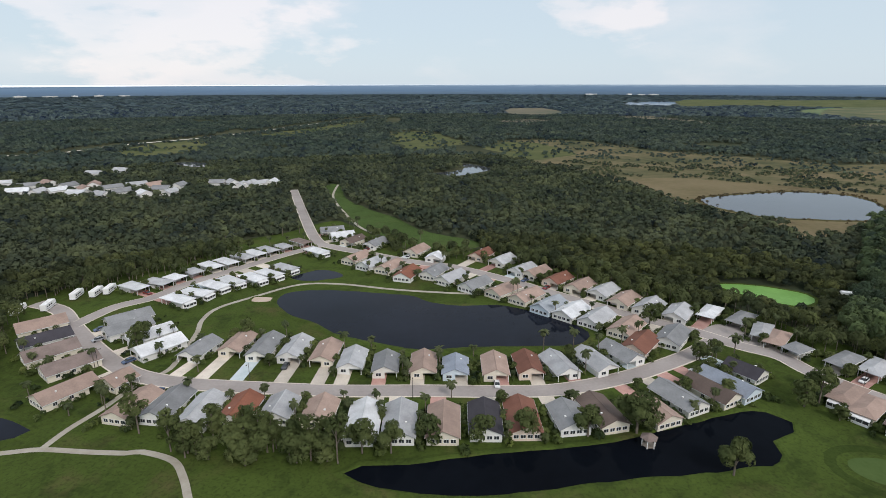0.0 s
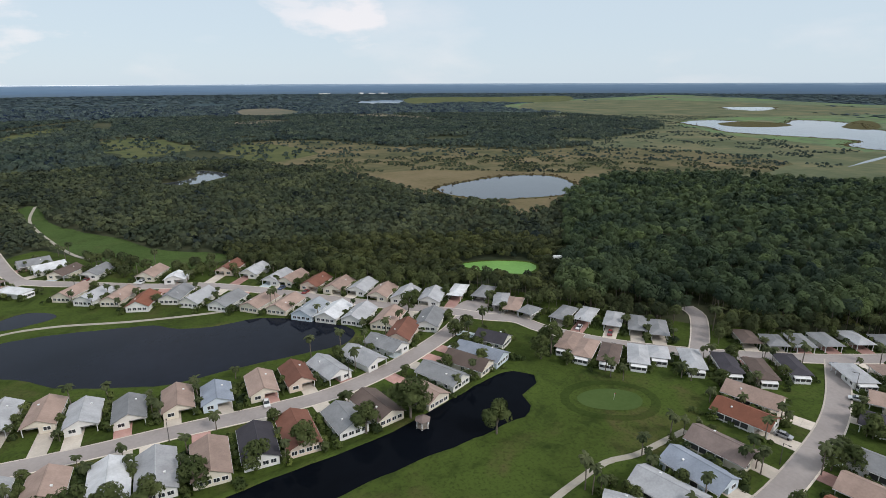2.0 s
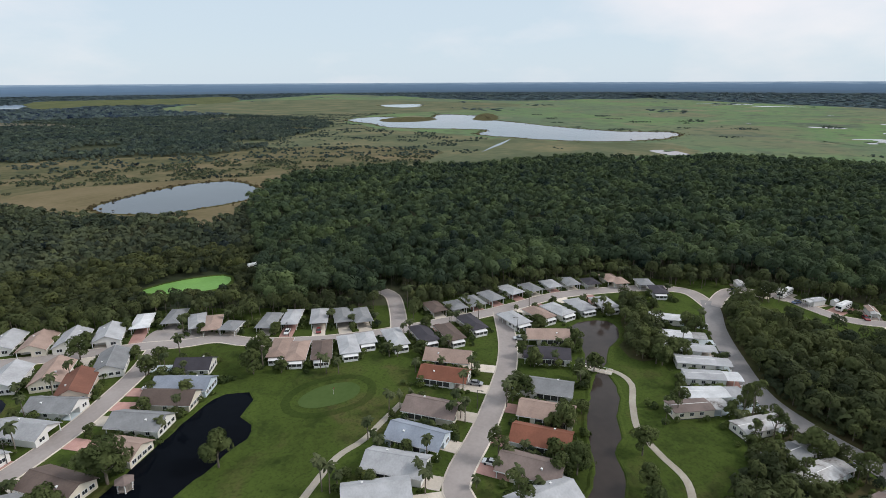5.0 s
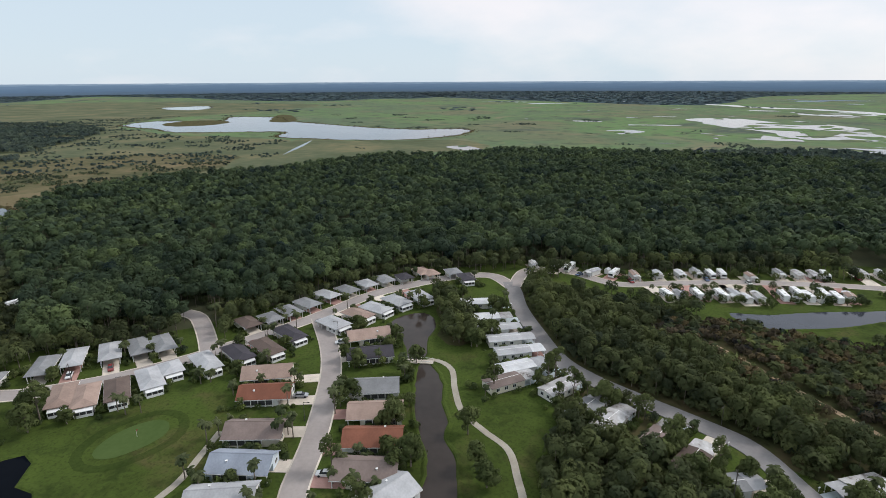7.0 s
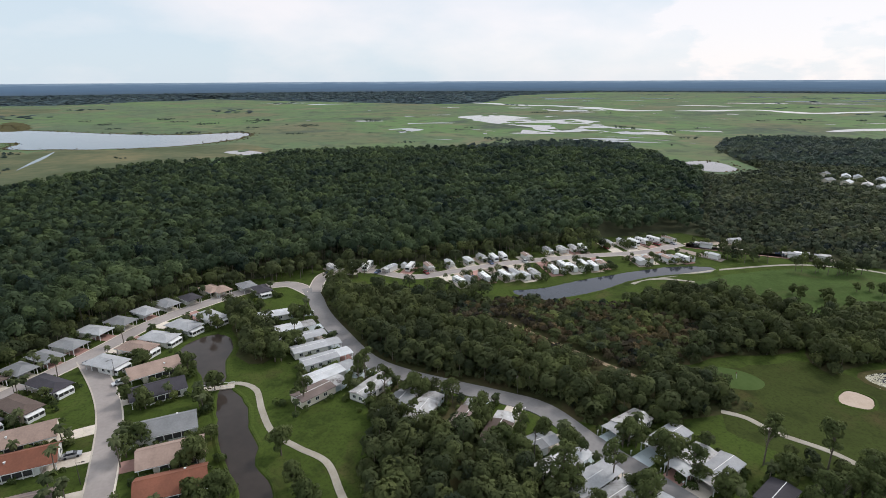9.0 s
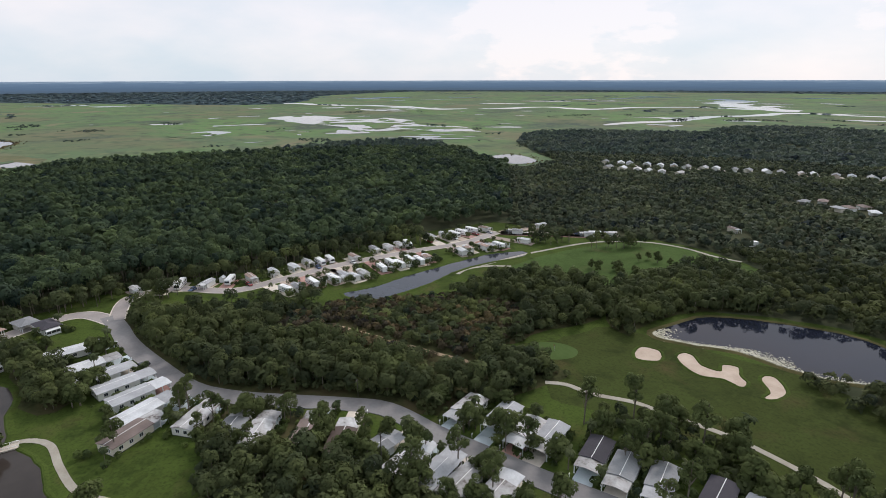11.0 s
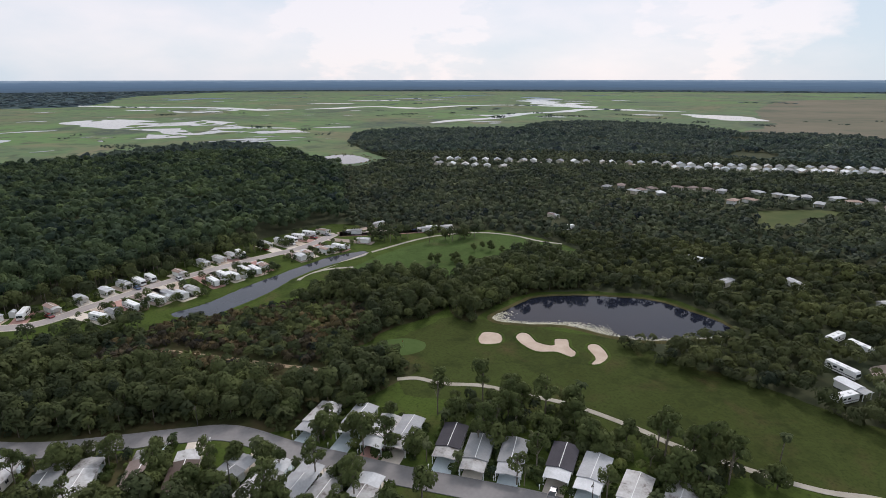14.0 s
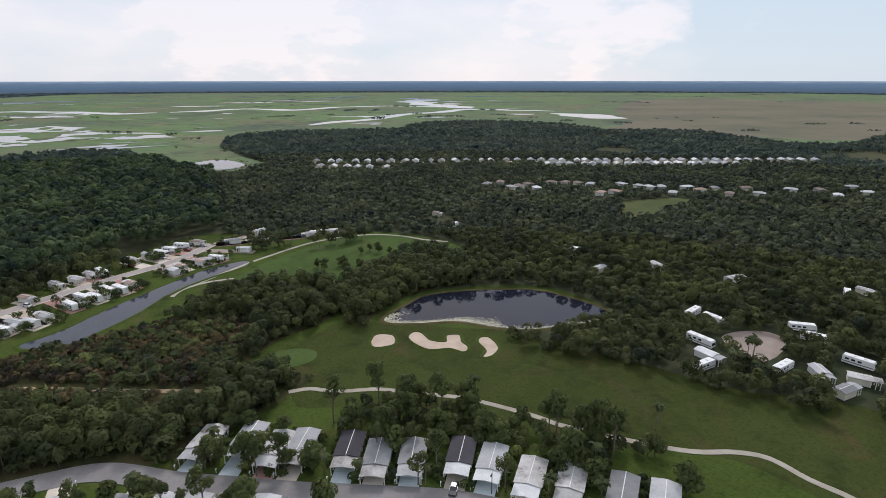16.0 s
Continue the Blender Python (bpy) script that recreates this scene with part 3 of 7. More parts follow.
def leaf_mat(name, a, b, stand=28.0, island=0.1, ragged=0.0, up=0.12):
    """Leaves whose shading normals lean upward by the share up, as fine foliage scatters light from above."""
    m = mat(name, a, b, size=stand, rough=0.7, fine_size=5.0, island=island, spec=0.06)
    t = m.node_tree
    p = t.nodes["Principled BSDF"]
    out = t.nodes["Material Output"]
    trans = t.nodes.new("ShaderNodeBsdfTranslucent")
    src = p.inputs["Base Color"].links[0].from_socket
    # every tree has its own tint: pale ones yellower, dark ones bluer
    tone = t.nodes.new("ShaderNodeAttribute")
    tone.attribute_name = "tone"
    tint = t.nodes.new("ShaderNodeVectorMath")
    tint.operation = "MULTIPLY_ADD"
    tint.inputs[1].default_value = (1.12, 1.0, 0.55)
    tint.inputs[2].default_value = (1, 1, 1)
    t.links.new(tone.outputs["Fac"], tint.inputs[0])
    tinted = t.nodes.new("ShaderNodeVectorMath")
    tinted.operation = "MULTIPLY"
    t.links.new(src, tinted.inputs[0])
    t.links.new(tint.outputs[0], tinted.inputs[1])
    src = tinted.outputs[0]
    t.links.new(src, p.inputs["Base Color"])
    t.links.new(src, trans.inputs[0])
    mix = t.nodes.new("ShaderNodeMixShader")
    mix.inputs[0].default_value = 0.3
    t.links.new(p.outputs[0], mix.inputs[1])
    t.links.new(trans.outputs[0], mix.inputs[2])
    lean = t.nodes.new("ShaderNodeVectorMath")
    lean.operation = "MULTIPLY_ADD"
    lean.inputs[1].default_value = (1 - up, 1 - up, 1 - up)
    lean.inputs[2].default_value = (0, 0, up)
    face = t.nodes.new("ShaderNodeNewGeometry")
    t.links.new(face.outputs["Normal"], lean.inputs[0])
    unit = t.nodes.new("ShaderNodeVectorMath")
    unit.operation = "NORMALIZE"
    t.links.new(lean.outputs[0], unit.inputs[0])
    t.links.new(unit.outputs[0], p.inputs["Normal"])
    last = mix.outputs[0]
    if ragged:
        # gaps between the leaves of a clump
        geo = t.nodes.new("ShaderNodeNewGeometry")
        n = t.nodes.new("ShaderNodeTexNoise")
        n.inputs["Scale"].default_value = 1.0 / ragged
        n.inputs["Detail"].default_value = 1.0
        t.links.new(geo.outputs["Position"], n.inputs["Vector"])
        gap = t.nodes.new("ShaderNodeMath")
        gap.operation = "GREATER_THAN"
        gap.inputs[1].default_value = 0.42
        t.links.new(n.outputs["Fac"], gap.inputs[0])
        hole = t.nodes.new("ShaderNodeBsdfTransparent")
        cut = t.nodes.new("ShaderNodeMixShader")
        t.links.new(gap.outputs[0], cut.inputs[0])
        t.links.new(hole.outputs[0], cut.inputs[1])
        t.links.new(last, cut.inputs[2])
        last = cut.outputs[0]
    t.links.new(last, out.inputs[0])
    return m


def water_mat(name, base, rough=0.06, wave=3.0, bump=0.05, spec=0.5):
    m = mat(name, base, tuple(c * 1.5 for c in base), size=30, rough=rough, spec=spec)
    t = m.node_tree
    p = t.nodes["Principled BSDF"]
    p.inputs["IOR"].default_value = 1.33
    geo = t.nodes.new("ShaderNodeNewGeometry")
    n = t.nodes.new("ShaderNodeTexNoise")
    n.inputs["Scale"].default_value = 1 / wave
    n.inputs["Detail"].default_value = 4
    t.links.new(geo.outputs["Position"], n.inputs["Vector"])
    bn = t.nodes.new("ShaderNodeBump")
    bn.inputs["Strength"].default_value = bump
    bn.inputs["Distance"].default_value = 0.15
    t.links.new(n.outputs["Fac"], bn.inputs["Height"])
    t.links.new(bn.outputs[0], p.inputs["Normal"])
    return m


def mixed(t, factor, a, b):
    n = t.nodes.new("ShaderNodeMix")
    n.data_type = "RGBA"
    for socket, v in ((n.inputs[0], factor), (n.inputs[6], a), (n.inputs[7], b)):
        if isinstance(v, tuple):
            socket.default_value = (*v, 1)
        else:
            t.links.new(v, socket)
    return n.outputs[2]


def patches(t, size, low, high, detail=6.0, warp=0.6, shift=0.0):
    """A mask of irregular patches of that size in metres."""
    geo = t.nodes.new("ShaderNodeNewGeometry")
    move = t.nodes.new("ShaderNodeVectorMath")
    move.inputs[1].default_value = (shift, shift * 0.7, 0)
    t.links.new(geo.outputs["Position"], move.inputs[0])
    n = t.nodes.new("ShaderNodeTexNoise")
    n.inputs["Scale"].default_value = 1.0 / size
    n.inputs["Detail"].default_value = detail
    n.inputs["Distortion"].default_value = warp
    t.links.new(move.outputs[0], n.inputs["Vector"])
    r = t.nodes.new("ShaderNodeMapRange")
    r.inputs["From Min"].default_value, r.inputs["From Max"].default_value = low, high
    t.links.new(n.outputs["Fac"], r.inputs["Value"])
    return r.outputs[0]


def marsh_mat():
    """Sedge meadow: green with olive, tan and dark wet patches, and bright new growth."""
    m = bpy.data.materials.new("marsh_grass")
    m.use_nodes = True
    t = m.node_tree
    p = t.nodes["Principled BSDF"]
    p.inputs["Roughness"].default_value = 0.95
    p.inputs["Specular IOR Level"].default_value = 0.04
    col = mixed(t, patches(t, 420, 0.40, 0.60), (0.110, 0.150, 0.090), (0.122, 0.196, 0.082))
    col = mixed(t, patches(t, 300, 0.54, 0.66, shift=900), col, (0.150, 0.150, 0.092))
    col = mixed(t, patches(t, 210, 0.56, 0.68, shift=2300), col, (0.078, 0.100, 0.078))
    col = mixed(t, patches(t, 120, 0.57, 0.72, shift=4100), col, (0.190, 0.174, 0.112))
    col = mixed(t, patches(t, 34, 0.52, 0.66, shift=5200), col, (0.088, 0.110, 0.070))
    col = mixed(t, patches(t, 14, 0.52, 0.74, shift=700), col, (0.160, 0.182, 0.098))
    t.links.new(col, p.inputs["Base Color"])
    return m


def horizon_mat():
    """Far woods seen edge-on, with the haze of many kilometres of air painted in: long thin streaks, paler toward the
    top.
    """
    m = bpy.data.materials.new("hazy_distant_woods")
    m.use_nodes = True
    t = m.node_tree
    p = t.nodes["Principled BSDF"]
    p.inputs["Roughness"].default_value = 1.0
    p.inputs["Specular IOR Level"].default_value = 0.0
    geo = t.nodes.new("ShaderNodeNewGeometry")
    long_ = t.nodes.new("ShaderNodeMapping")
    long_.inputs["Scale"].default_value = (1 / 700, 1 / 700, 1 / 9)
    t.links.new(geo.outputs["Position"], long_.inputs["Vector"])
    n = t.nodes.new("ShaderNodeTexNoise")
    n.inputs["Detail"].default_value = 5.0
    t.links.new(long_.outputs[0], n.inputs["Vector"])
    sep = t.nodes.new("ShaderNodeSeparateXYZ")
    t.links.new(geo.outputs["Position"], sep.inputs[0])
    mix = t.nodes.new("ShaderNodeMath")
    mix.operation = "MULTIPLY_ADD"
    mix.inputs[1].default_value = 0.5
    t.links.new(n.outputs["Fac"], mix.inputs[0])
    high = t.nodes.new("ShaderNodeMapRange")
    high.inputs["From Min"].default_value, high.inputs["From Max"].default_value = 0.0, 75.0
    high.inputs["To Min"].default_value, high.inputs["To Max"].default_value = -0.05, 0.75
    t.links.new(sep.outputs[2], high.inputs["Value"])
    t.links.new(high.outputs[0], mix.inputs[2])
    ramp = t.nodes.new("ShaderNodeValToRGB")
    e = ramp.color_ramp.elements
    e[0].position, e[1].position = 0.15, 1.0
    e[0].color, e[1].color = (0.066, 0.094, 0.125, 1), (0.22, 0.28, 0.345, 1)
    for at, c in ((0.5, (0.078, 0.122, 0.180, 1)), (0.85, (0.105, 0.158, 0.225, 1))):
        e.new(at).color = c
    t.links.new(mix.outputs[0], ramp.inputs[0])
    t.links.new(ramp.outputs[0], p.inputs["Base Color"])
    # added glow keeps the painted haze alike on sunlit and unlit sides
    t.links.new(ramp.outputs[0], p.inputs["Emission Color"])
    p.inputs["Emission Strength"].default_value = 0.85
    return m


def turf_mat(name, base, lush, worn, deep):
    """Mown grass: broad lush and tired patches, worn brown spots, dark damp ones and a fine grain."""
    m = bpy.data.materials.new(name)
    m.use_nodes = True
    t = m.node_tree
    p = t.nodes["Principled BSDF"]
    p.inputs["Roughness"].default_value = 0.95
    p.inputs["Specular IOR Level"].default_value = 0.05
    col = mixed(t, patches(t, 46, 0.38, 0.62), base, lush)
    col = mixed(t, patches(t, 17, 0.55, 0.74, shift=310), col, worn)
    col = mixed(t, patches(t, 11, 0.50, 0.74, shift=90), col, deep)
    col = mixed(t, patches(t, 2.6, 0.40, 0.85, detail=3.0, shift=40), col, lush)
    col = mixed(t, patches(t, 0.9, 0.46, 0.90, detail=2.0, shift=70), col, deep)
    t.links.new(col, p.inputs["Base Color"])
    return m


SOIL = mat("woodland_floor", (0.028, 0.040, 0.022), (0.080, 0.080, 0.045), size=160, fine_size=9, rough=0.95, spec=0.05)
LAWN = turf_mat("lawn", (0.044, 0.062, 0.014), (0.064, 0.094, 0.020), (0.092, 0.080, 0.034), (0.024, 0.037, 0.010))
FAIR = turf_mat("mown_collar", (0.034, 0.052, 0.012), (0.044, 0.066, 0.015), (0.056, 0.060, 0.020), (0.024, 0.038, 0.009))
OLIVE = turf_mat("worn_fairway", (0.039, 0.049, 0.013), (0.051, 0.067, 0.018), (0.080, 0.061, 0.028), (0.025, 0.033, 0.010))
PUTT = mat("putting_green", (0.056, 0.090, 0.026), (0.076, 0.112, 0.036), size=12, rough=0.95, spec=0.06)
MARSHG = marsh_mat()
DRYG = mat("dry_grass", (0.112, 0.088, 0.052), (0.185, 0.150, 0.088), size=70, fine_size=5, rough=0.95, spec=0.05, stain=(0.142, 0.118, 0.064))
THICKET = mat("thicket_floor", (0.030, 0.030, 0.014), (0.085, 0.070, 0.036), size=14, fine_size=2, rough=0.95, spec=0.05, stain=(0.048, 0.054, 0.022))
SCRUBG = mat("scrub_ground", (0.058, 0.066, 0.036), (0.175, 0.140, 0.080), size=60, fine_size=9, rough=0.95, spec=0.05, stain=(0.095, 0.095, 0.048))
SEDGE = mat("olive_sedge", (0.086, 0.100, 0.052), (0.172, 0.158, 0.088), size=90, fine_size=14, rough=0.95, spec=0.05, stain=(0.094, 0.112, 0.064))
FIELDG = mat("field_grass", (0.060, 0.082, 0.032), (0.125, 0.125, 0.055), size=70, fine_size=12, rough=0.95, spec=0.05)
SAND = mat("bunker_sand", (0.42, 0.325, 0.255), (0.53, 0.43, 0.345), size=5, rough=0.95, bump=0.3)
EARTH = mat("bare_earth", (0.30, 0.21, 0.13), (0.42, 0.31, 0.21), size=6, rough=0.95)
PLAZAM = mat("sandy_paving", (0.27, 0.22, 0.19), (0.36, 0.30, 0.26), size=6, rough=0.95, spec=0.1)
PATHM = mat("worn_path", (0.30, 0.27, 0.22), (0.40, 0.37, 0.31), size=5, rough=0.95)
PALEROAD = mat("pale_asphalt", (0.280, 0.248, 0.232), (0.365, 0.328, 0.308), size=14, fine_size=1.0, rough=0.9, bump=0.1)
ASPHALT = mat("road_asphalt", (0.190, 0.180, 0.178), (0.255, 0.244, 0.240), size=14, fine_size=1.0, rough=0.9, bump=0.1)
CONCRETE = mat("concrete", (0.48, 0.425, 0.36), (0.64, 0.575, 0.49), size=5, rough=0.9, spread=0.18)
PAVER = mat("pink_pavers", (0.36, 0.20, 0.17), (0.46, 0.28, 0.24), size=3, rough=0.9, spread=0.2)
PADTAN = mat("tan_paving", (0.40, 0.32, 0.25), (0.52, 0.43, 0.35), size=4, rough=0.9)
PALEBLUE = mat("painted_slab", (0.45, 0.52, 0.54), (0.58, 0.64, 0.66), size=4, rough=0.8)
WATER = water_mat("lake_water", (0.008, 0.010, 0.016), rough=0.07, wave=2.0, bump=0.06, spec=0.09)
CREEKW = water_mat("creek_water", (0.035, 0.028, 0.024), rough=0.1, wave=2.0, bump=0.08, spec=0.3)
LAKEW = water_mat("marsh_lake_water", (0.05, 0.055, 0.075), rough=0.08, wave=6.0, bump=0.05, spec=0.26)
CANALW = water_mat("canal_water", (0.003, 0.004, 0.006), rough=0.05, wave=2.0, bump=0.05, spec=0.02)
RVWATER = water_mat("pond_water", (0.03, 0.033, 0.042), rough=0.08, wave=2.0, bump=0.06, spec=0.5)
MARSHW = water_mat("marsh_water", (0.05, 0.055, 0.06), rough=0.06, wave=8.0, bump=0.03, spec=0.65)
ALGAE = mat("algae_film", (0.11, 0.25, 0.045), (0.17, 0.34, 0.08), size=14, rough=0.6)
TANG = mat("tan_marsh_grass", (0.108, 0.118, 0.084), (0.182, 0.160, 0.118), size=240, fine_size=36, rough=0.95, spec=0.04, stain=(0.144, 0.136, 0.098))
FAIRN = turf_mat("far_fairway", (0.052, 0.084, 0.024), (0.068, 0.108, 0.031), (0.082, 0.092, 0.036), (0.036, 0.058, 0.016))
LEAF_PINE = leaf_mat("pine_leaves", (0.044, 0.068, 0.040), (0.088, 0.120, 0.060), ragged=0.4, up=0.14)
LEAF_OAK = leaf_mat("oak_leaves", (0.046, 0.058, 0.027), (0.106, 0.118, 0.049), ragged=0.4)
LEAF_COPPICE = leaf_mat("coppice_leaves", (0.056, 0.068, 0.030), (0.100, 0.120, 0.050), stand=13, ragged=0.35, up=0.2)
LEAF_BRUSH = leaf_mat("brush_leaves", (0.068, 0.058, 0.032), (0.125, 0.096, 0.056), stand=16, ragged=0.4)
LEAF_MID = leaf_mat("low_wood_leaves", (0.047, 0.063, 0.041), (0.100, 0.116, 0.066), stand=45, up=0.3)
# leaf green lifted toward blue-grey, putting distance haze into the colour
LEAF_FAR_HAZE = leaf_mat("hazy_far_leaves", (0.052, 0.078, 0.066), (0.088, 0.112, 0.086), stand=120, up=0.65)
LEAF_GARDEN = leaf_mat("garden_leaves", (0.060, 0.080, 0.030), (0.126, 0.150, 0.056), stand=9, ragged=0.3, up=0.2)
# blue distance haze is mixed into these leaf colours
LEAF_HORIZON_HAZE = leaf_mat("hazy_horizon_leaves", (0.070, 0.104, 0.116), (0.106, 0.142, 0.150), stand=300, island=0.1, up=0.8)
LEAF_PALM = leaf_mat("palm_fronds", (0.050, 0.068, 0.030), (0.120, 0.135, 0.065), stand=9, island=0.2)
LEAF_SHRUB = leaf_mat("shrub_leaves", (0.040, 0.060, 0.022), (0.096, 0.124, 0.038), stand=6, ragged=0.3)
BARK = mat("bark", (0.10, 0.08, 0.06), (0.2, 0.17, 0.14), size=1.5, rough=0.95)
WALL_COLOURS = [(0.76, 0.75, 0.72), (0.72, 0.66, 0.55), (0.70, 0.58, 0.48), (0.60, 0.68, 0.74), (0.74, 0.72, 0.66)]
WALLS = [mat("painted_siding", tuple(c * 0.92 for c in w), w, size=3, rough=0.7) for w in WALL_COLOURS]
ROOF_COLOURS = {
    "t": (0.335, 0.243, 0.200), "g": (0.225, 0.23, 0.235), "l": (0.385, 0.39, 0.40), "w": (0.60, 0.61, 0.62), "r": (0.185, 0.080, 0.054),
    "o": (0.225, 0.088, 0.054), "b": (0.125, 0.092, 0.078), "d": (0.050, 0.046, 0.055), "u": (0.25, 0.28, 0.33), "c": (0.20, 0.155, 0.138),
    "s": (0.42, 0.41, 0.40), "k": (0.34, 0.37, 0.40)}
ROOF_WORDS = {
    "t": "tan shingle", "g": "grey shingle", "l": "light grey shingle", "w": "white metal", "r": "red-brown shingle", "o": "rust-red shingle",
    "b": "brown shingle", "d": "dark charcoal shingle", "u": "blue-grey shingle", "c": "weathered brown-grey shingle", "s": "stained pale metal",
    "k": "pale grey shingle"}
ROOFS = {}
for key, c in ROOF_COLOURS.items():
    if key == "s":
        ROOFS[key] = mat("stained_metal_roof", (0.13, 0.11, 0.10), (0.50, 0.50, 0.50), size=3.5, fine_size=0.6, rough=0.6, stain=(0.34, 0.33, 0.32), spread=0.25)
    else:
        ROOFS[key] = mat("roof_covering", tuple(x * 0.82 for x in c), tuple(min(0.8, x * 1.12) for x in c), size=4.0, fine_size=0.5, rough=0.85, bump=0.25, spread=0.12)
WHITE = mat("white_trim", (0.70, 0.70, 0.69), (0.80, 0.80, 0.79), size=2, rough=0.5)
GLASS = mat("window_glass", (0.02, 0.025, 0.03), (0.035, 0.04, 0.045), size=2, rough=0.08, spec=0.6)
DARKPANEL = mat("dark_screen_and_shade", (0.03, 0.03, 0.032), (0.06, 0.06, 0.06), size=1, rough=0.8)
GARAGE = mat("garage_door", (0.62, 0.60, 0.56), (0.72, 0.70, 0.66), size=2, rough=0.6)
RVWHITE = mat("vehicle_white", (0.78, 0.78, 0.77), (0.86, 0.86, 0.85), size=2, rough=0.3, spec=0.5)
RVSTRIPE = mat("vehicle_stripe", (0.10, 0.10, 0.12), (0.22, 0.2, 0.19), size=2, rough=0.35, spread=0.6)
CARPAINTS = [mat("car_paint", c, tuple(x * 1.15 for x in c), size=2, rough=0.25, spec=0.6) for c in ((0.62, 0.62, 0.62), (0.05, 0.055, 0.06), (0.30, 0.31, 0.33), (0.20, 0.03, 0.03), (0.06, 0.09, 0.16))]
TYRE = mat("tyre_rubber", (0.015, 0.015, 0.015), (0.03, 0.03, 0.03), size=1, rough=0.9)
WOOD = mat("weathered_wood", (0.20, 0.17, 0.14), (0.32, 0.28, 0.24), size=1.5, rough=0.9)
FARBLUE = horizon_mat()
# canopy colour with the blue of distant haze painted in
HAZE_CANOPY = mat("hazy_canopy", (0.046, 0.072, 0.082), (0.082, 0.112, 0.118), size=130, fine_size=22, rough=1.0, spec=0.0)
LILY = mat("lily_pads", (0.26, 0.25, 0.17), (0.46, 0.44, 0.34), size=3, rough=0.7, island=0.35)
REED = mat("reed_bank", (0.050, 0.050, 0.020), (0.105, 0.090, 0.040), size=9, fine_size=0.8, rough=0.95, spec=0.05)
LILYW = water_mat("lily_pond_water", (0.010, 0.012, 0.020), rough=0.05, wave=2.0, bump=0.04, spec=0.42)


# ---------- building helpers ----------
def mesh_of(name, verts, faces, material):
    me = bpy.data.meshes.new(name)
    me.from_pydata([tuple(v) for v in verts], [], faces)
    if material:
        me.materials.append(material)
    me.validate()
    return me


def part(name, data, material, parent=None, label=""):
    """One mesh object from (verts, faces) or a ready mesh, under a thing or a part."""
    me = data if isinstance(data, bpy.types.Mesh) else mesh_of(name, data[0], data[1], material)
    ob = new(name, me)
    if parent:
        ob.parent = parent
    if label:
        tagged(ob, label)
    return ob


def box(x0, y0, z0, x1, y1, z1):
    v = [(x0, y0, z0), (x1, y0, z0), (x1, y1, z0), (x0, y1, z0), (x0, y0, z1), (x1, y0, z1), (x1, y1, z1), (x0, y1, z1)]
    return v, [(0, 3, 2, 1), (4, 5, 6, 7), (0, 1, 5, 4), (1, 2, 6, 5), (2, 3, 7, 6), (3, 0, 4, 7)]


def merge(*pieces):
    verts, faces = [], []
    for v, f in pieces:
        k = len(verts)
        verts += list(v)
        faces += [tuple(i + k for i in q) for q in f]
    return verts, faces


def prism(profile, y0, y1):
    """An outline in x and z, drawn out along y."""
    n = len(profile)
    v = [(x, y0, z) for x, z in profile] + [(x, y1, z) for x, z in profile]
    f = [tuple(range(n)), tuple(range(2 * n - 1, n - 1, -1))]
    f += [(i, i + n, (i + 1) % n + n, (i + 1) % n) for i in range(n)]
    return v, f


def spline(points, step, closed=False):
    """A smooth line through a few plan points, in steps of about that many metres."""
    p = [Vector((a[0], a[1], 0)) for a in points]
    n = len(p)
    out = []
    for i in range(n if closed else n - 1):
        if closed:
            a, b, c, d = p[i - 1], p[i], p[(i + 1) % n], p[(i + 2) % n]
        else:
            a, b, c, d = p[max(i - 1, 0)], p[i], p[i + 1], p[min(i + 2, n - 1)]
        k = max(1, int((c - b).length / step))
        for j in range(k):
            u = j / k
            out.append(0.5 * (2 * b + (c - a) * u + (2 * a - 5 * b + 4 * c - d) * u * u + (3 * b - a - 3 * c + d) * u ** 3))
    if not closed:
        out.append(p[-1])
    return out


def sides(line, closed):
    n = len(line)
    res = []
    for i in range(n):
        a = line[i - 1] if (closed or i) else line[i]
        b = line[(i + 1) % n] if (closed or i < n - 1) else line[i]
        d = (b - a)
        d = d.normalized() if d.length > 1e-6 else Vector((1, 0, 0))
        res.append(Vector((d.y, -d.x, 0)))
    return res


def ribbon(line, offsets, closed=False):
    """A strip along a line; offsets are pairs of sideways distance and height."""
    nor = sides(line, closed)
    w = len(offsets)
    v = [p + n * o + Vector((0, 0, z)) for p, n in zip(line, nor) for o, z in offsets]
    n = len(line)
    f = []
    for i in range(n if closed else n - 1):
        j = (i + 1) % n
        for k in range(w - 1):
            f.append((i * w + k, i * w + k + 1, j * w + k + 1, j * w + k))
    return v, f


def area_of(line):
    return 0.5 * sum(a.x * b.y - b.x * a.y for a, b in zip(line, line[1:] + line[:1]))


def filled(line, z):
    from mathutils.geometry import tessellate_polygon
    tris = tessellate_polygon([line])
    return [(p.x, p.y, z) for p in line], [tuple(t) for t in tris]


def outline(points, step, rough=0.0):
    line = spline(points, step, True)
    if area_of(line) < 0:
        line.reverse()
    if rough:
        line = [p + Vector((noise.noise(p * (0.35 / rough)), noise.noise(p * (0.35 / rough) + Vector((40, 7, 3))), 0)) * rough for p in line]
    return line


def sheet(name, points, material, z, label, category, step=4.0, rough=0.8, kind="structure"):
    line = outline(points, step, rough)
    return tagged(part(name, filled(line, z), material), label, category, kind=kind)


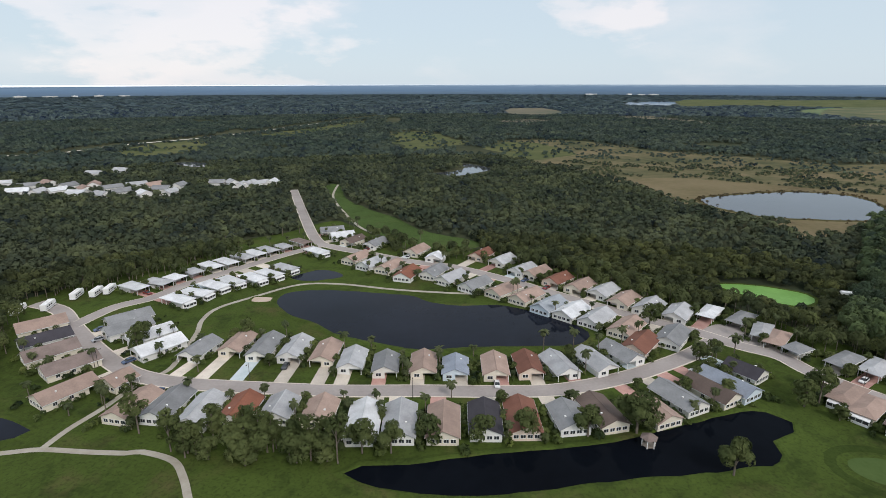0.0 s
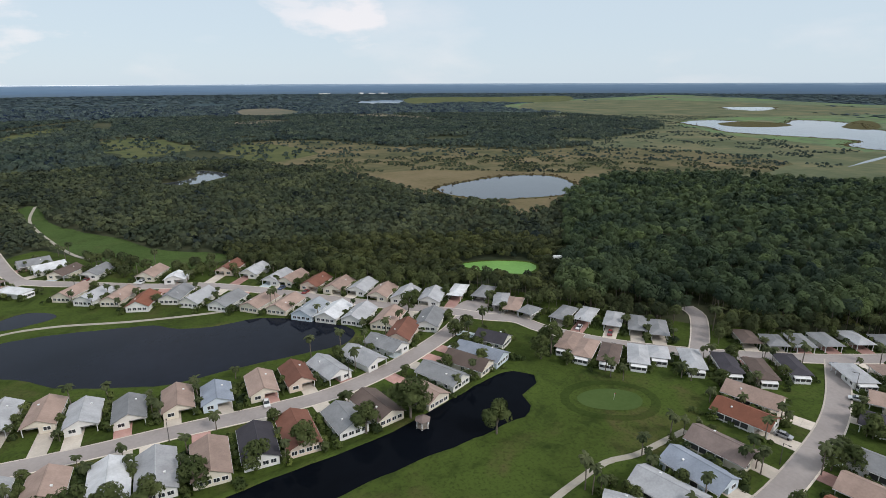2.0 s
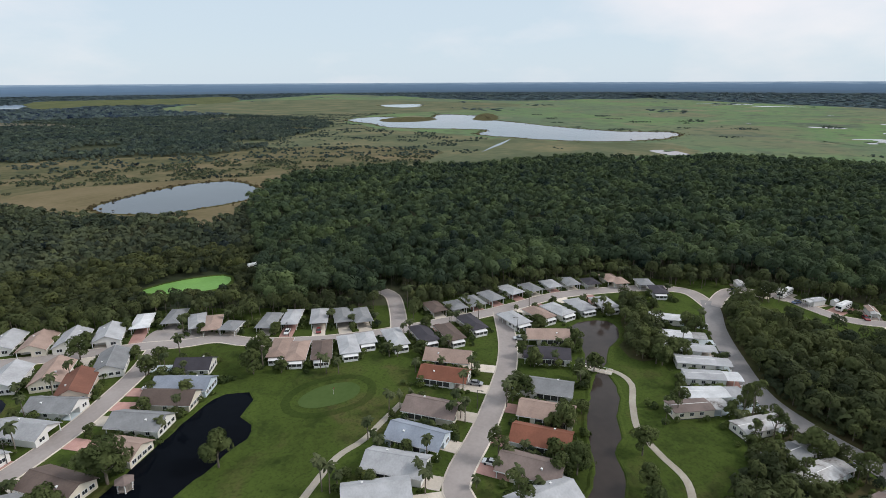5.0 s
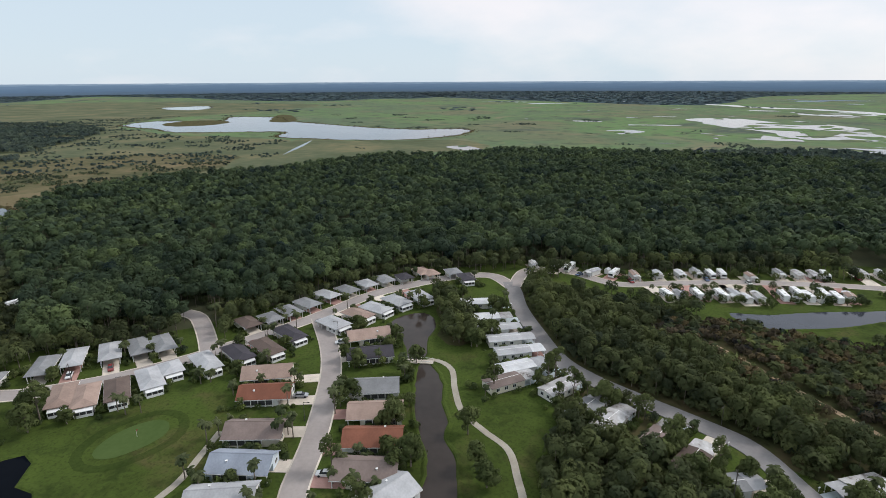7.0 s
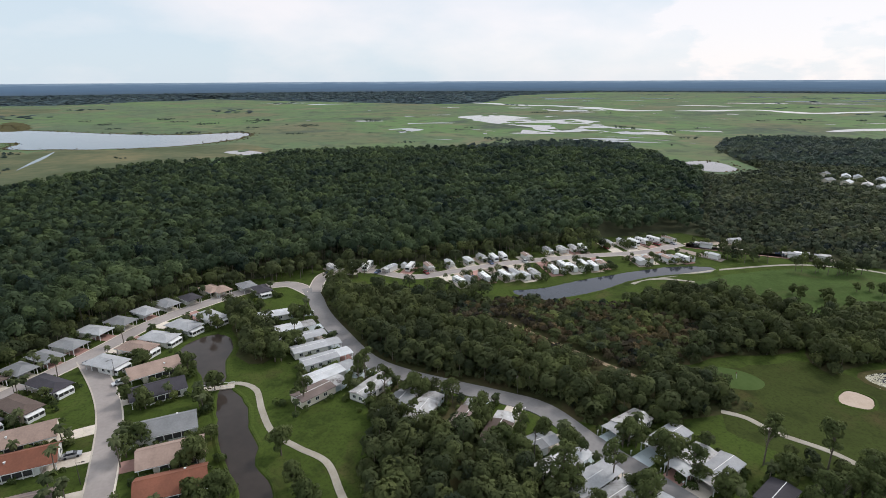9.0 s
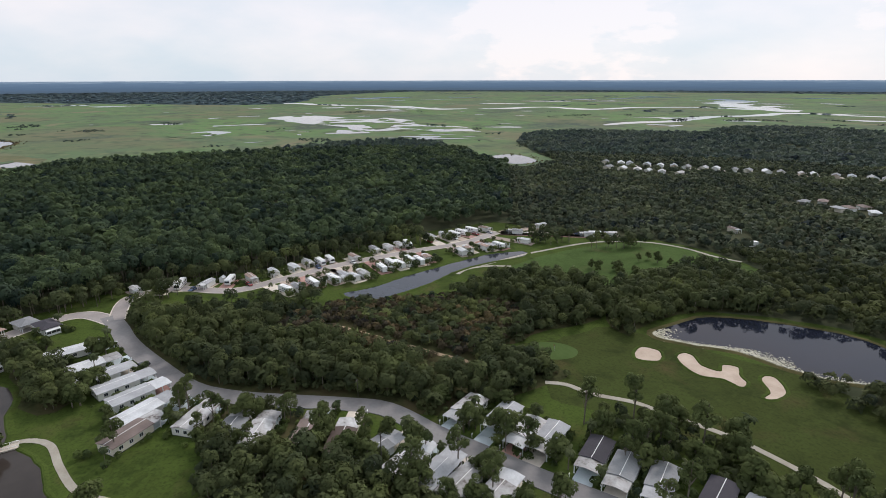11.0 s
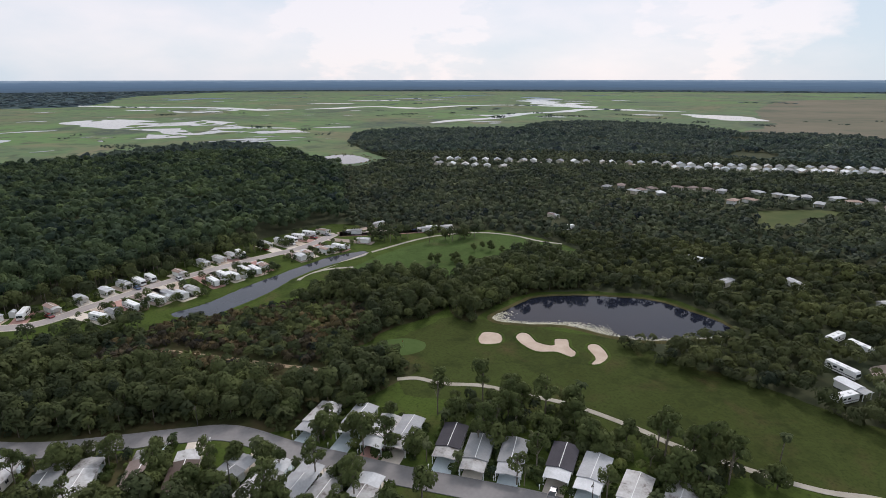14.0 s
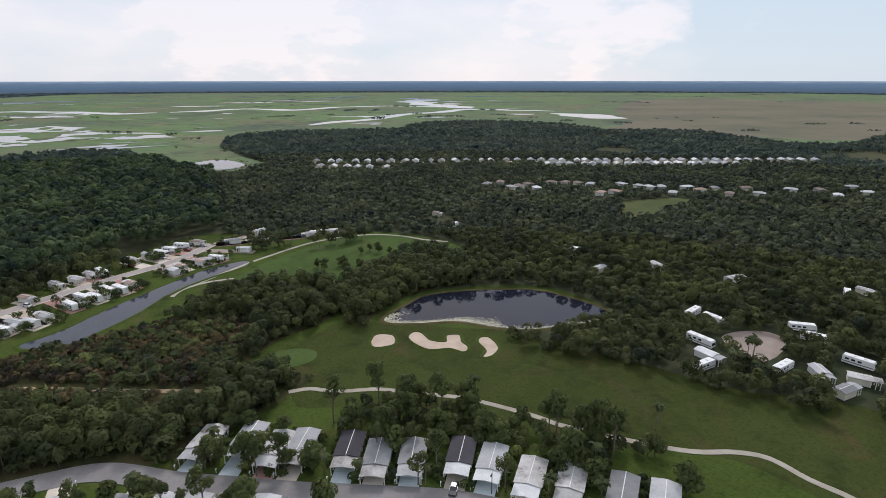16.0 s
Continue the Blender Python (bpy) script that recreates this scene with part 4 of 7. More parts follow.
def pond(name, points, material, label, z=0.14, step=3.0, rough=0.6, bank=1.6, shore=None):
    line = outline(points, step, rough)
    ob = tagged(part(name, filled(line, z), material), label, "water", kind="structure")
    if bank:
        part("shore_strip", ribbon(line, [(-bank * 0.25, z - 0.1), (bank * 0.15, z + 0.22), (bank * 0.6, z + 0.25), (bank * 1.3, 0.03)], True), shore or LAWN, ob)
    return line


def inside(line, pts):
    """Which of the plan points (n x 2) lie inside the closed line."""
    q = np.array([(p[0], p[1]) for p in line])
    full = np.zeros(len(pts), bool)
    part_of = np.where(((pts > q.min(0)) & (pts < q.max(0))).all(1))[0]
    x, y = pts[part_of, 0], pts[part_of, 1]
    res = np.zeros(len(part_of), bool)
    for (ax, ay), (bx, by) in zip(q, np.roll(q, -1, 0)):
        cross = (ay > y) != (by > y)
        if ay != by:
            res ^= cross & (x < (bx - ax) * (y - ay) / (by - ay) + ax)
    full[part_of] = res
    return full


def near_line(line, pts, d):
    q = np.array([(p[0], p[1]) for p in line])
    full = np.zeros(len(pts), bool)
    part_of = np.where(((pts > q.min(0) - d) & (pts < q.max(0) + d)).all(1))[0]
    if not len(part_of):
        return full
    pts = pts[part_of]
    res = np.zeros(len(pts), bool)
    for a, b in zip(q[:-1], q[1:]):
        lo, hi = np.minimum(a, b) - d, np.maximum(a, b) + d
        c = np.where(((pts > lo) & (pts < hi)).all(1) & ~res)[0]
        if len(c):
            ab = b - a
            u = np.clip(((pts[c] - a) @ ab) / max(ab @ ab, 1e-6), 0, 1)
            res[c[np.hypot(*(pts[c] - a - u[:, None] * ab).T) < d]] = True
    full[part_of] = res
    return full


def nearest_on(line, x, y):
    p = Vector((x, y, 0))
    best = None
    for a, b in zip(line, line[1:]):
        ab = b - a
        u = min(1, max(0, (p - a).dot(ab) / max(ab.length_squared, 1e-6)))
        q = a + ab * u
        if best is None or (p - q).length < best[0]:
            best = ((p - q).length, q)
    return best


# ---------- ground, marsh, fields, water ----------
rings = [0, 60, 150, 300, 600, 1200, 2400, 3600, 4850]
gv, gf = [(0, 0, 0)], []
for r in rings[1:]:
    gv += [(r * math.cos(i * math.pi / 48), r * math.sin(i * math.pi / 48), 0) for i in range(96)]
for k in range(len(rings) - 1):
    for i in range(96):
        j = (i + 1) % 96
        if k == 0:
            gf.append((0, 1 + i, 1 + j))
        else:
            a, b = 1 + (k - 1) * 96, 1 + k * 96
            gf.append((a + i, b + i, b + j, a + j))
tagged(part("ground", (gv, gf), SOIL), "dark woodland floor with brown and green undergrowth", "ground", kind="structure")
# far ground in the haze-tinted canopy colour
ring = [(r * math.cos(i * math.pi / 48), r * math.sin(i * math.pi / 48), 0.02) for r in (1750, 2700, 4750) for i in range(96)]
tagged(part("ground_far", (ring, [(k * 96 + i, (k + 1) * 96 + i, (k + 1) * 96 + (i + 1) % 96, k * 96 + (i + 1) % 96) for k in range(2) for i in range(96)]), HAZE_CANOPY), "canopy of the woods far off, tinted with blue haze", "woods", kind="structure")
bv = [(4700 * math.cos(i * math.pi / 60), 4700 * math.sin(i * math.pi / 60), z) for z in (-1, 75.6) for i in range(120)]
tagged(part("backdrop", (bv, [(i, (i + 1) % 120, (i + 1) % 120 + 120, i + 120) for i in range(120)]), FARBLUE), "distant woods along the horizon, blue-grey haze in their colour", "distance", kind="structure")

# upright river strip: the water's brightness is painted pale and boosted by emission
FARSEA = mat("glowing_distant_river", (0.78, 0.82, 0.85), (0.82, 0.85, 0.87), size=900, rough=0.9)
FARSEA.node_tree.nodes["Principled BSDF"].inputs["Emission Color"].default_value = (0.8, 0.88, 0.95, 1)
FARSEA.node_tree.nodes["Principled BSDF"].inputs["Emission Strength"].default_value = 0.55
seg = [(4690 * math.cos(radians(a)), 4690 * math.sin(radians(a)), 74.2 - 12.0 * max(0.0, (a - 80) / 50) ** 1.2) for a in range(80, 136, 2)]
n = len(seg)
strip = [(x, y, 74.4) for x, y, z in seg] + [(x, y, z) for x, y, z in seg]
tagged(part("backdrop_river", (strip, [(i, i + 1, i + 1 + n, i + n) for i in range(n - 1)]), FARSEA), "pale glowing strip of wide river at the horizon", "distance", kind="structure")
OPEN = outline(OPEN_LAND, 6, 2.0)
sheet("lawn_estate", OPEN_LAND, LAWN, 0.03, "mown green lawn between homes, ponds and fairways", "lawn", 6, 2.0)
sheet("lawn_fairway", FAIRWAY_SOUTH, OLIVE, 0.05, "worn olive fairway of the golf course", "fairway", 5, 2.0)
sheet("lawn_fairway", FAIRWAY_UPPER, FAIRN, 0.055, "pale green mown fairway beside the long pond", "fairway", 5, 2.0)
for k, pts in enumerate((WOOD_BRUSH, WOOD_EDGE, WOOD_POINT, WOOD_POND)):
    sheet("ground_thicket", pts, THICKET, 0.08 + 0.004 * k, "brown leaf litter and low growth under trees", "woodland floor", 4, 1.5)
MARSHLINE = outline(MARSH, 25, 10)
part_marsh = tagged(part("ground_marsh", filled(MARSHLINE, 0.05), MARSHG), "wide green and olive marsh meadow", "marsh", kind="structure")
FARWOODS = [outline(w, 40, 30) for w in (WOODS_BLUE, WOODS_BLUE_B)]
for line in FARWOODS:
    tagged(part("ground_far_woods", filled(line, 0.11), HAZE_CANOPY), "canopy of far woods beyond the marsh, tinted with blue haze", "woods", kind="structure")
tagged(part("ground_tan_marsh", filled(outline(TAN_MARSH, 30, 25), 0.068), TANG), "wide tan and grey-green marsh grass", "marsh", kind="structure")
SOUTHWOODS = outline(WOODS_SOUTH, 15, 14)
tagged(part("ground_south_woods", filled(SOUTHWOODS, 0.115), SOIL), "dark woodland floor running out into the marsh", "woodland floor", kind="structure")
FARFIELDS = [outline(q, 14, 20) for q in FAR_FIELDS]
for k, line in enumerate(FARFIELDS):
    tagged(part("ground_far_field", filled(line, 0.12 + 0.004 * k), TANG if k else FIELDG), "pale open grassland between distant woods", "field", kind="structure")
for k, (x, y) in enumerate(WAREHOUSES):
    e = tagged(new("warehouse"), "long white flat-roofed building far off in woods", "building", "distant buildings")
    e.matrix_basis = pose(x, y, 0.1, 0, 0, 40 - 50 * (x > 0) + 7 * (k % 3))
    w = 15 + 9 * (k % 4)
    high = 6 + 1.5 * (k % 3)
    part("wall", box(-w, -14, 0, w, 14, high), WALLS[0], e)
    part("roof", merge(box(-w - 1, -15, high, w + 1, 15, high + 1), box(-w * 0.4, -5, high + 1, w * 0.1, 4, high + 2.5)), ROOFS["w"], e)
DRYLINE = outline(DRY_GRASS, 8, 5)
tagged(part("ground_dry", filled(DRYLINE, 0.09), DRYG), "brown dry grass round a pond", "grassland", kind="structure")
SCRUBLINE = outline(SCRUB, 15, 8)
tagged(part("ground_scrub", filled(SCRUBLINE, 0.07), SCRUBG), "brownish scrubland with scattered bushes", "scrub", kind="structure")
SEDGELINE = outline(SCRUB_C, 12, 20)
tagged(part("ground_sedge", filled(SEDGELINE, 0.06), SEDGE), "olive and tan sedge beside the lake", "marsh", kind="structure")
tagged(part("ground_sedge", filled(outline(SEDGE_SOUTH, 12, 14), 0.064), SEDGE), "olive and tan sedge before the lake", "marsh", kind="structure")
SCRUBLINE_B = outline(SCRUB_B, 15, 12)
tagged(part("ground_scrub", filled(SCRUBLINE_B, 0.075), SCRUBG), "olive scrub meadow with scattered bushes", "scrub", kind="structure")
CLEAR, FIELDS = [], []
for pts in (FIELD_A, FIELD_B, FIELD_C, FIELD_D, GRASS_FAR, GRASS_FAR_B):
    line = outline(pts, 6, 16)
    CLEAR.append(line)
    FIELDS.append(line)
    tagged(part("ground_field", filled(line, 0.08), FIELDG), "pale green open field among woods", "field", kind="structure")
line = outline(FAIRWAY_NORTH, 5, 1.5)
CLEAR.append(line)
tagged(part("ground_fairway", filled(line, 0.10), FAIRN), "green golf fairway running into the woods", "fairway", kind="structure")
for pts in (GREEN_A, GREEN_B):
    line = outline(pts, 1.5, 0.2)
    if pts is GREEN_A:
        tagged(part("green_collar", ribbon(line, [(2.4, 0.05), (2.8, 0.09), (4.6, 0.09), (5.2, 0.05)], True), FAIR), "darker mown collar round a putting green", "fairway", kind="structure")
    sheet("putting_green", pts, PUTT, 0.10, "close-mown pale putting green", "putting green", 1.5, 0.2)
for pts in (SAND_A, SAND_B, SAND_C, SAND_D):
    line = outline(pts, 1.0, 0.2)
    ob = tagged(part("sand_bunker", filled(line, 0.06), SAND), "pale sand bunker cut into the fairway", "bunker", kind="structure")
    part("lip", ribbon(line, [(-0.15, 0.05), (0.1, 0.3), (0.5, 0.3), (1.1, 0.04)], True), LAWN, ob)

PONDS = []


def glade(points, shift):
    """A low clearing from a pond's shore toward the estate."""
    c = Vector((sum(p[0] for p in points) / len(points), sum(p[1] for p in points) / len(points), 0))
    d = c.normalized() * shift
    for k in (0.5, 1.0):
        CLEAR.append([Vector((p[0], p[1], 0)) - d * k for p in outline(points, 6)])


for pts, m in ((POND_GREEN, 10), (POND_DRY, 22), (POND_CRESCENT, 30), (POND_FAR, 40), (FAIRWAY_NORTH, 6), (GRASS_FAR, 8), (FIELD_A, 30), (FIELD_B, 40), (FIELD_C, 30), (FAR_WATER_W, 30), (YARD, 14), (LAKE_RV, 4), (POND_LILY, 4), (PLAZA, 7)):
    glade(pts, m)
PONDS.append(pond("water_lake", LAKE_MAIN, WATER, "dark still lake behind the homes", bank=2.2))
PONDS.append(pond("water_pond", POND_WEST, WATER, "small dark pond by the lawn"))
PONDS.append(pond("water_pond", POND_CORNER, WATER, "small dark pond in the golf lawn"))
PONDS.append(pond("water_canal", CANAL, CANALW, "dark canal along the back gardens", bank=2.0))
PONDS.append(pond("water_pond", POND_DRY, RVWATER, "round pond in dry grassland", step=8, rough=2, bank=3, shore=REED))
PONDS.append(pond("water_pond", POND_CRESCENT, MARSHW, "crescent pond in the woods", step=8, rough=3, bank=0))
PONDS.append(pond("water_pond", POND_GREEN, ALGAE, "pond covered in bright green algae", step=4))
PONDS.append(pond("water_lake", LAKE_MARSH, LAKEW, "long pale lake in the marsh", step=7, rough=9, bank=4, shore=REED))
PONDS.append(pond("water_pond", POND_HOMES, CREEKW, "grey-brown pond behind the homes"))
PONDS.append(pond("water_creek", CREEK, CREEKW, "narrow brown creek beside the fairway", step=2.5, bank=1.1))
PONDS.append(pond("water_lake", LAKE_RV, RVWATER, "long narrow pond beside the motorhome lots"))
PONDS.append(pond("water_pond", POND_LILY, LILYW, "dark pond edged with lily pads", shore=REED))
PONDS.append(pond("water_pond", POND_FAR, MARSHW, "pale pond at the edge of the woods", step=8, rough=2, bank=0))
for k, pts in enumerate((MARSH_BLOB, MARSH_BLOB_B, MARSH_STRIP, MARSH_STRIP_B, MARSH_STRIP_C, MARSH_STRIP_D, MARSH_POND_E, MARSH_POND_F, FAR_WATER_W)):
    PONDS.append(pond("water_marsh", pts, MARSHW, "pale shallow water in the marsh", z=0.14 + 0.004 * k, step=9, rough=26, bank=0))
for k, (pts, w) in enumerate(((RIVER, 22), (RIVER_B, 52), (RIVER_C, 22), (RIVER_D, 30), (DITCH, 2.6))):
    line = spline(pts, 12)
    nor = sides(line, False)
    v, f = [], []
    for i, (p, n) in enumerate(zip(line, nor)):
        a = w * (0.6 + 0.8 * abs(noise.noise(p * 0.006))) * (0.3 + min(1, i / 6, (len(line) - 1 - i) / 6))
        q = p + n * noise.noise(p * 0.009) * w
        v += [q - n * a + Vector((0, 0, 0.16 + 0.006 * k)), q + n * a + Vector((0, 0, 0.16 + 0.006 * k))]
        if i:
            f.append((2 * i - 2, 2 * i - 1, 2 * i + 1, 2 * i))
    tagged(part("water_river", (v, f), MARSHW), "winding pale river through the marsh", "river", kind="structure")
rng = np.random.default_rng(5)
for k in range(110):
    a, r = rng.uniform(-1.12, 0.16), 900 + 2300 * rng.random() ** 1.5
    if r < 1150 and not -0.62 < a < -0.1:
        continue
    cx, cy = r * math.cos(a), r * math.sin(a)
    w = (5 + 24 * rng.random() ** 2.5) * r / 1300
    long = rng.uniform(1.0, 2.4)
    pts = []
    for q in np.linspace(0, 6.28, 9)[:-1]:
        u, v = w * (1 + 0.45 * rng.normal()) * math.cos(q) * 0.8, w * long * (1 + 0.45 * rng.normal()) * math.sin(q)
        pts.append((cx + u * math.cos(a) - v * math.sin(a), cy + u * math.sin(a) + v * math.cos(a)))
    line = outline(pts, 12, 7)
    tagged(part("water_marsh", filled(line, 0.30 + 0.004 * k), MARSHW), "small pale pool in the marsh", "water", kind="structure")

# grassy islets that break up the open water
rng = np.random.default_rng(8)
WETS = [outline(q, 9, 26) for q in (MARSH_BLOB, MARSH_BLOB_B, MARSH_STRIP, MARSH_STRIP_B, MARSH_STRIP_C)]
islets = 0
for line in WETS:
    lo = np.min([(q.x, q.y) for q in line], axis=0)
    hi = np.max([(q.x, q.y) for q in line], axis=0)
    n = int(min(46, (hi[0] - lo[0]) * (hi[1] - lo[1]) / 1800))
    for c in rng.uniform(lo, hi, (n, 2)):
        if not inside(line, c[None])[0]:
            continue
        w, turn, long = 5 + 30 * rng.random() ** 2, rng.uniform(0, 3.14), rng.uniform(1.0, 3.2)
        islets += 1
        pts = []
        for q in np.linspace(0, 6.28, 9)[:-1]:
            u, v = w * rng.uniform(0.5, 1.4) * math.cos(q), w * long * rng.uniform(0.5, 1.4) * math.sin(q)
            pts.append((c[0] + u * math.cos(turn) - v * math.sin(turn), c[1] + u * math.sin(turn) + v * math.cos(turn)))
        tagged(part("ground_islet", filled(outline(pts, 7, 4), 0.20 + 0.006 * islets), MARSHG), "grassy islet in shallow marsh water", "islet", kind="structure")
for pts in (REED_A, REED_B):
    tagged(part("ground_reeds", filled(outline(pts, 7, 6), 0.18), REED), "reddish-brown reed bed in the lake", "reeds", kind="structure")

# ---------- roads and paths ----------
ROADS = {}
for i, (key, pts, w) in enumerate((("FRONT", ROAD_FRONT, 3.2), ("EAST", ROAD_EAST, 3.2), ("WEST", ROAD_WEST, 2.8), ("CUL", ROAD_CUL, 3.0), ("SOUTH", ROAD_SOUTH, 3.1), ("LOOP", ROAD_LOOP, 3.0), ("RV", ROAD_RV, 2.8))):
    line = spline(pts, 3.0)
    ROADS[key] = line
    z = 0.16 + 0.012 * i
    ob = tagged(part("road", ribbon(line, [(-w, 0.03), (-w, z), (0, z + 0.05), (w, z), (w, 0.03)]), ASPHALT if key == "LOOP" else PALEROAD), "pale grey worn asphalt estate road", "road", kind="structure")
    for s in (-1, 1):
        o = [(s * w, z + 0.01), (s * (w + 0.45), z + 0.015), (s * (w + 0.45), 0.02)]
        part("gutter", ribbon(line, o if s > 0 else o[::-1]), ASPHALT if key == "LOOP" else CONCRETE, ob, "" if key == "LOOP" else "pale concrete road edge")
PATHS = []
for i, pts in enumerate((PATH_A, PATH_B, PATH_C, PATH_D, PATH_E, PATH_F, PATH_G, PATH_H)):
    line = spline(pts, 2.0)
    PATHS.append(line)
    z = 0.10 + 0.008 * i
    tagged(part("cart_path", ribbon(line, [(-0.95, 0.02), (-0.95, z), (0.95, z), (0.95, 0.02)]), PATHM), "narrow pale concrete golf cart path", "path", kind="structure")
line = TRAILLINE = spline(TRAIL, 2.0)
PATHS.append(line)
tagged(part("dirt_trail", ribbon(line, [(-0.95, 0.09), (0, 0.12), (0.95, 0.09)]), EARTH), "bare sandy track through brush", "path", kind="structure")
line = spline(HIGHWAY, 20)
ROADS["HIGHWAY"] = line
tagged(part("highway", ribbon(line, [(-5, 0.1), (5, 0.1)]), CONCRETE), "distant pale highway through the woods", "road", kind="structure")
sheet("court", COURT, PALEROAD, 0.145, "wide pale paved court before carports", "road", 2.0, 0.1)
PLAZALINE = outline(PLAZA, 2.0, 0.3)
tagged(part("plaza", filled(PLAZALINE, 0.12), PLAZAM), "wide sandy turning place between motorhome lots", "plaza", kind="structure")
# ---------- homes ----------
WINDOW_FRAME = mesh_of("window_frame", *merge(box(-0.62, -0.05, -0.6, 0.62, 0.05, -0.5), box(-0.62, -0.05, 0.5, 0.62, 0.05, 0.6), box(-0.62, -0.05, -0.5, -0.54, 0.05, 0.5), box(0.54, -0.05, -0.5, 0.62, 0.05, 0.5), box(-0.03, -0.045, -0.5, 0.03, 0.045, 0.5)), WHITE)
PANE = mesh_of("pane", *box(-0.54, -0.02, -0.5, 0.54, 0.02, 0.5), GLASS)
POST = mesh_of("post", *merge(box(-0.09, -0.09, 0.02, 0.09, 0.09, 2.5), box(-0.14, -0.14, 0.0, 0.14, 0.14, 0.16)), WHITE)
VENT = mesh_of("roof_vent", *merge(box(-0.2, -0.2, -0.2, 0.2, 0.2, 0.22), box(-0.27, -0.27, 0.22, 0.27, 0.27, 0.28)), WHITE)
GDOOR = mesh_of("garage_door", *merge(*[box(-1.35, -0.03, 0.08 + 0.52 * k, 1.35, 0.03, 0.57 + 0.52 * k) for k in range(4)]), GARAGE)
DOOR = mesh_of("front_door", *merge(box(-0.45, -0.03, 0.05, 0.45, 0.03, 2.05), box(-0.3, -0.05, 1.1, 0.3, 0.05, 1.85)), WHITE)
HOMES = []


def window(home, x, y, z, turn, wide=1.0):
    if home.get("distant"):
        return
    w = part("window", WINDOW_FRAME, None, home)
    w.matrix_basis = pose(x, y, z, 0, 0, turn) @ Matrix.Diagonal((wide, 1, 1, 1))
    part("pane", PANE, None, w)


def gable_roof(wide, y0, y1, eave, rise, over=0.45, thick=0.14):
    h = wide / 2 + over
    drop = over * rise / (wide / 2)
    pieces = []
    for s in (-1, 1):
        prof = [(0, eave + rise), (s * h, eave - drop), (s * h, eave - drop + thick), (0, eave + rise + thick)]
        if s > 0:
            prof = prof[::-1]
        pieces.append(prism(prof, y0 - over, y1 + over))
    return merge(*pieces)


def hip_roof(wide, y0, y1, eave, rise, over=0.5, thick=0.14):
    h, a, b = wide / 2 + over, y0 - over, y1 + over
    run = h * 0.95
    v = [(-h, a, eave), (h, a, eave), (h, b, eave), (-h, b, eave), (-h, a, eave + thick), (h, a, eave + thick), (h, b, eave + thick), (-h, b, eave + thick), (0, a + run, eave + thick + rise), (0, b - run, eave + thick + rise)]
    return v, [(0, 3, 2, 1), (0, 1, 5, 4), (1, 2, 6, 5), (2, 3, 7, 6), (3, 0, 4, 7), (4, 5, 8), (5, 6, 9, 8), (6, 7, 9), (7, 4, 8, 9)]


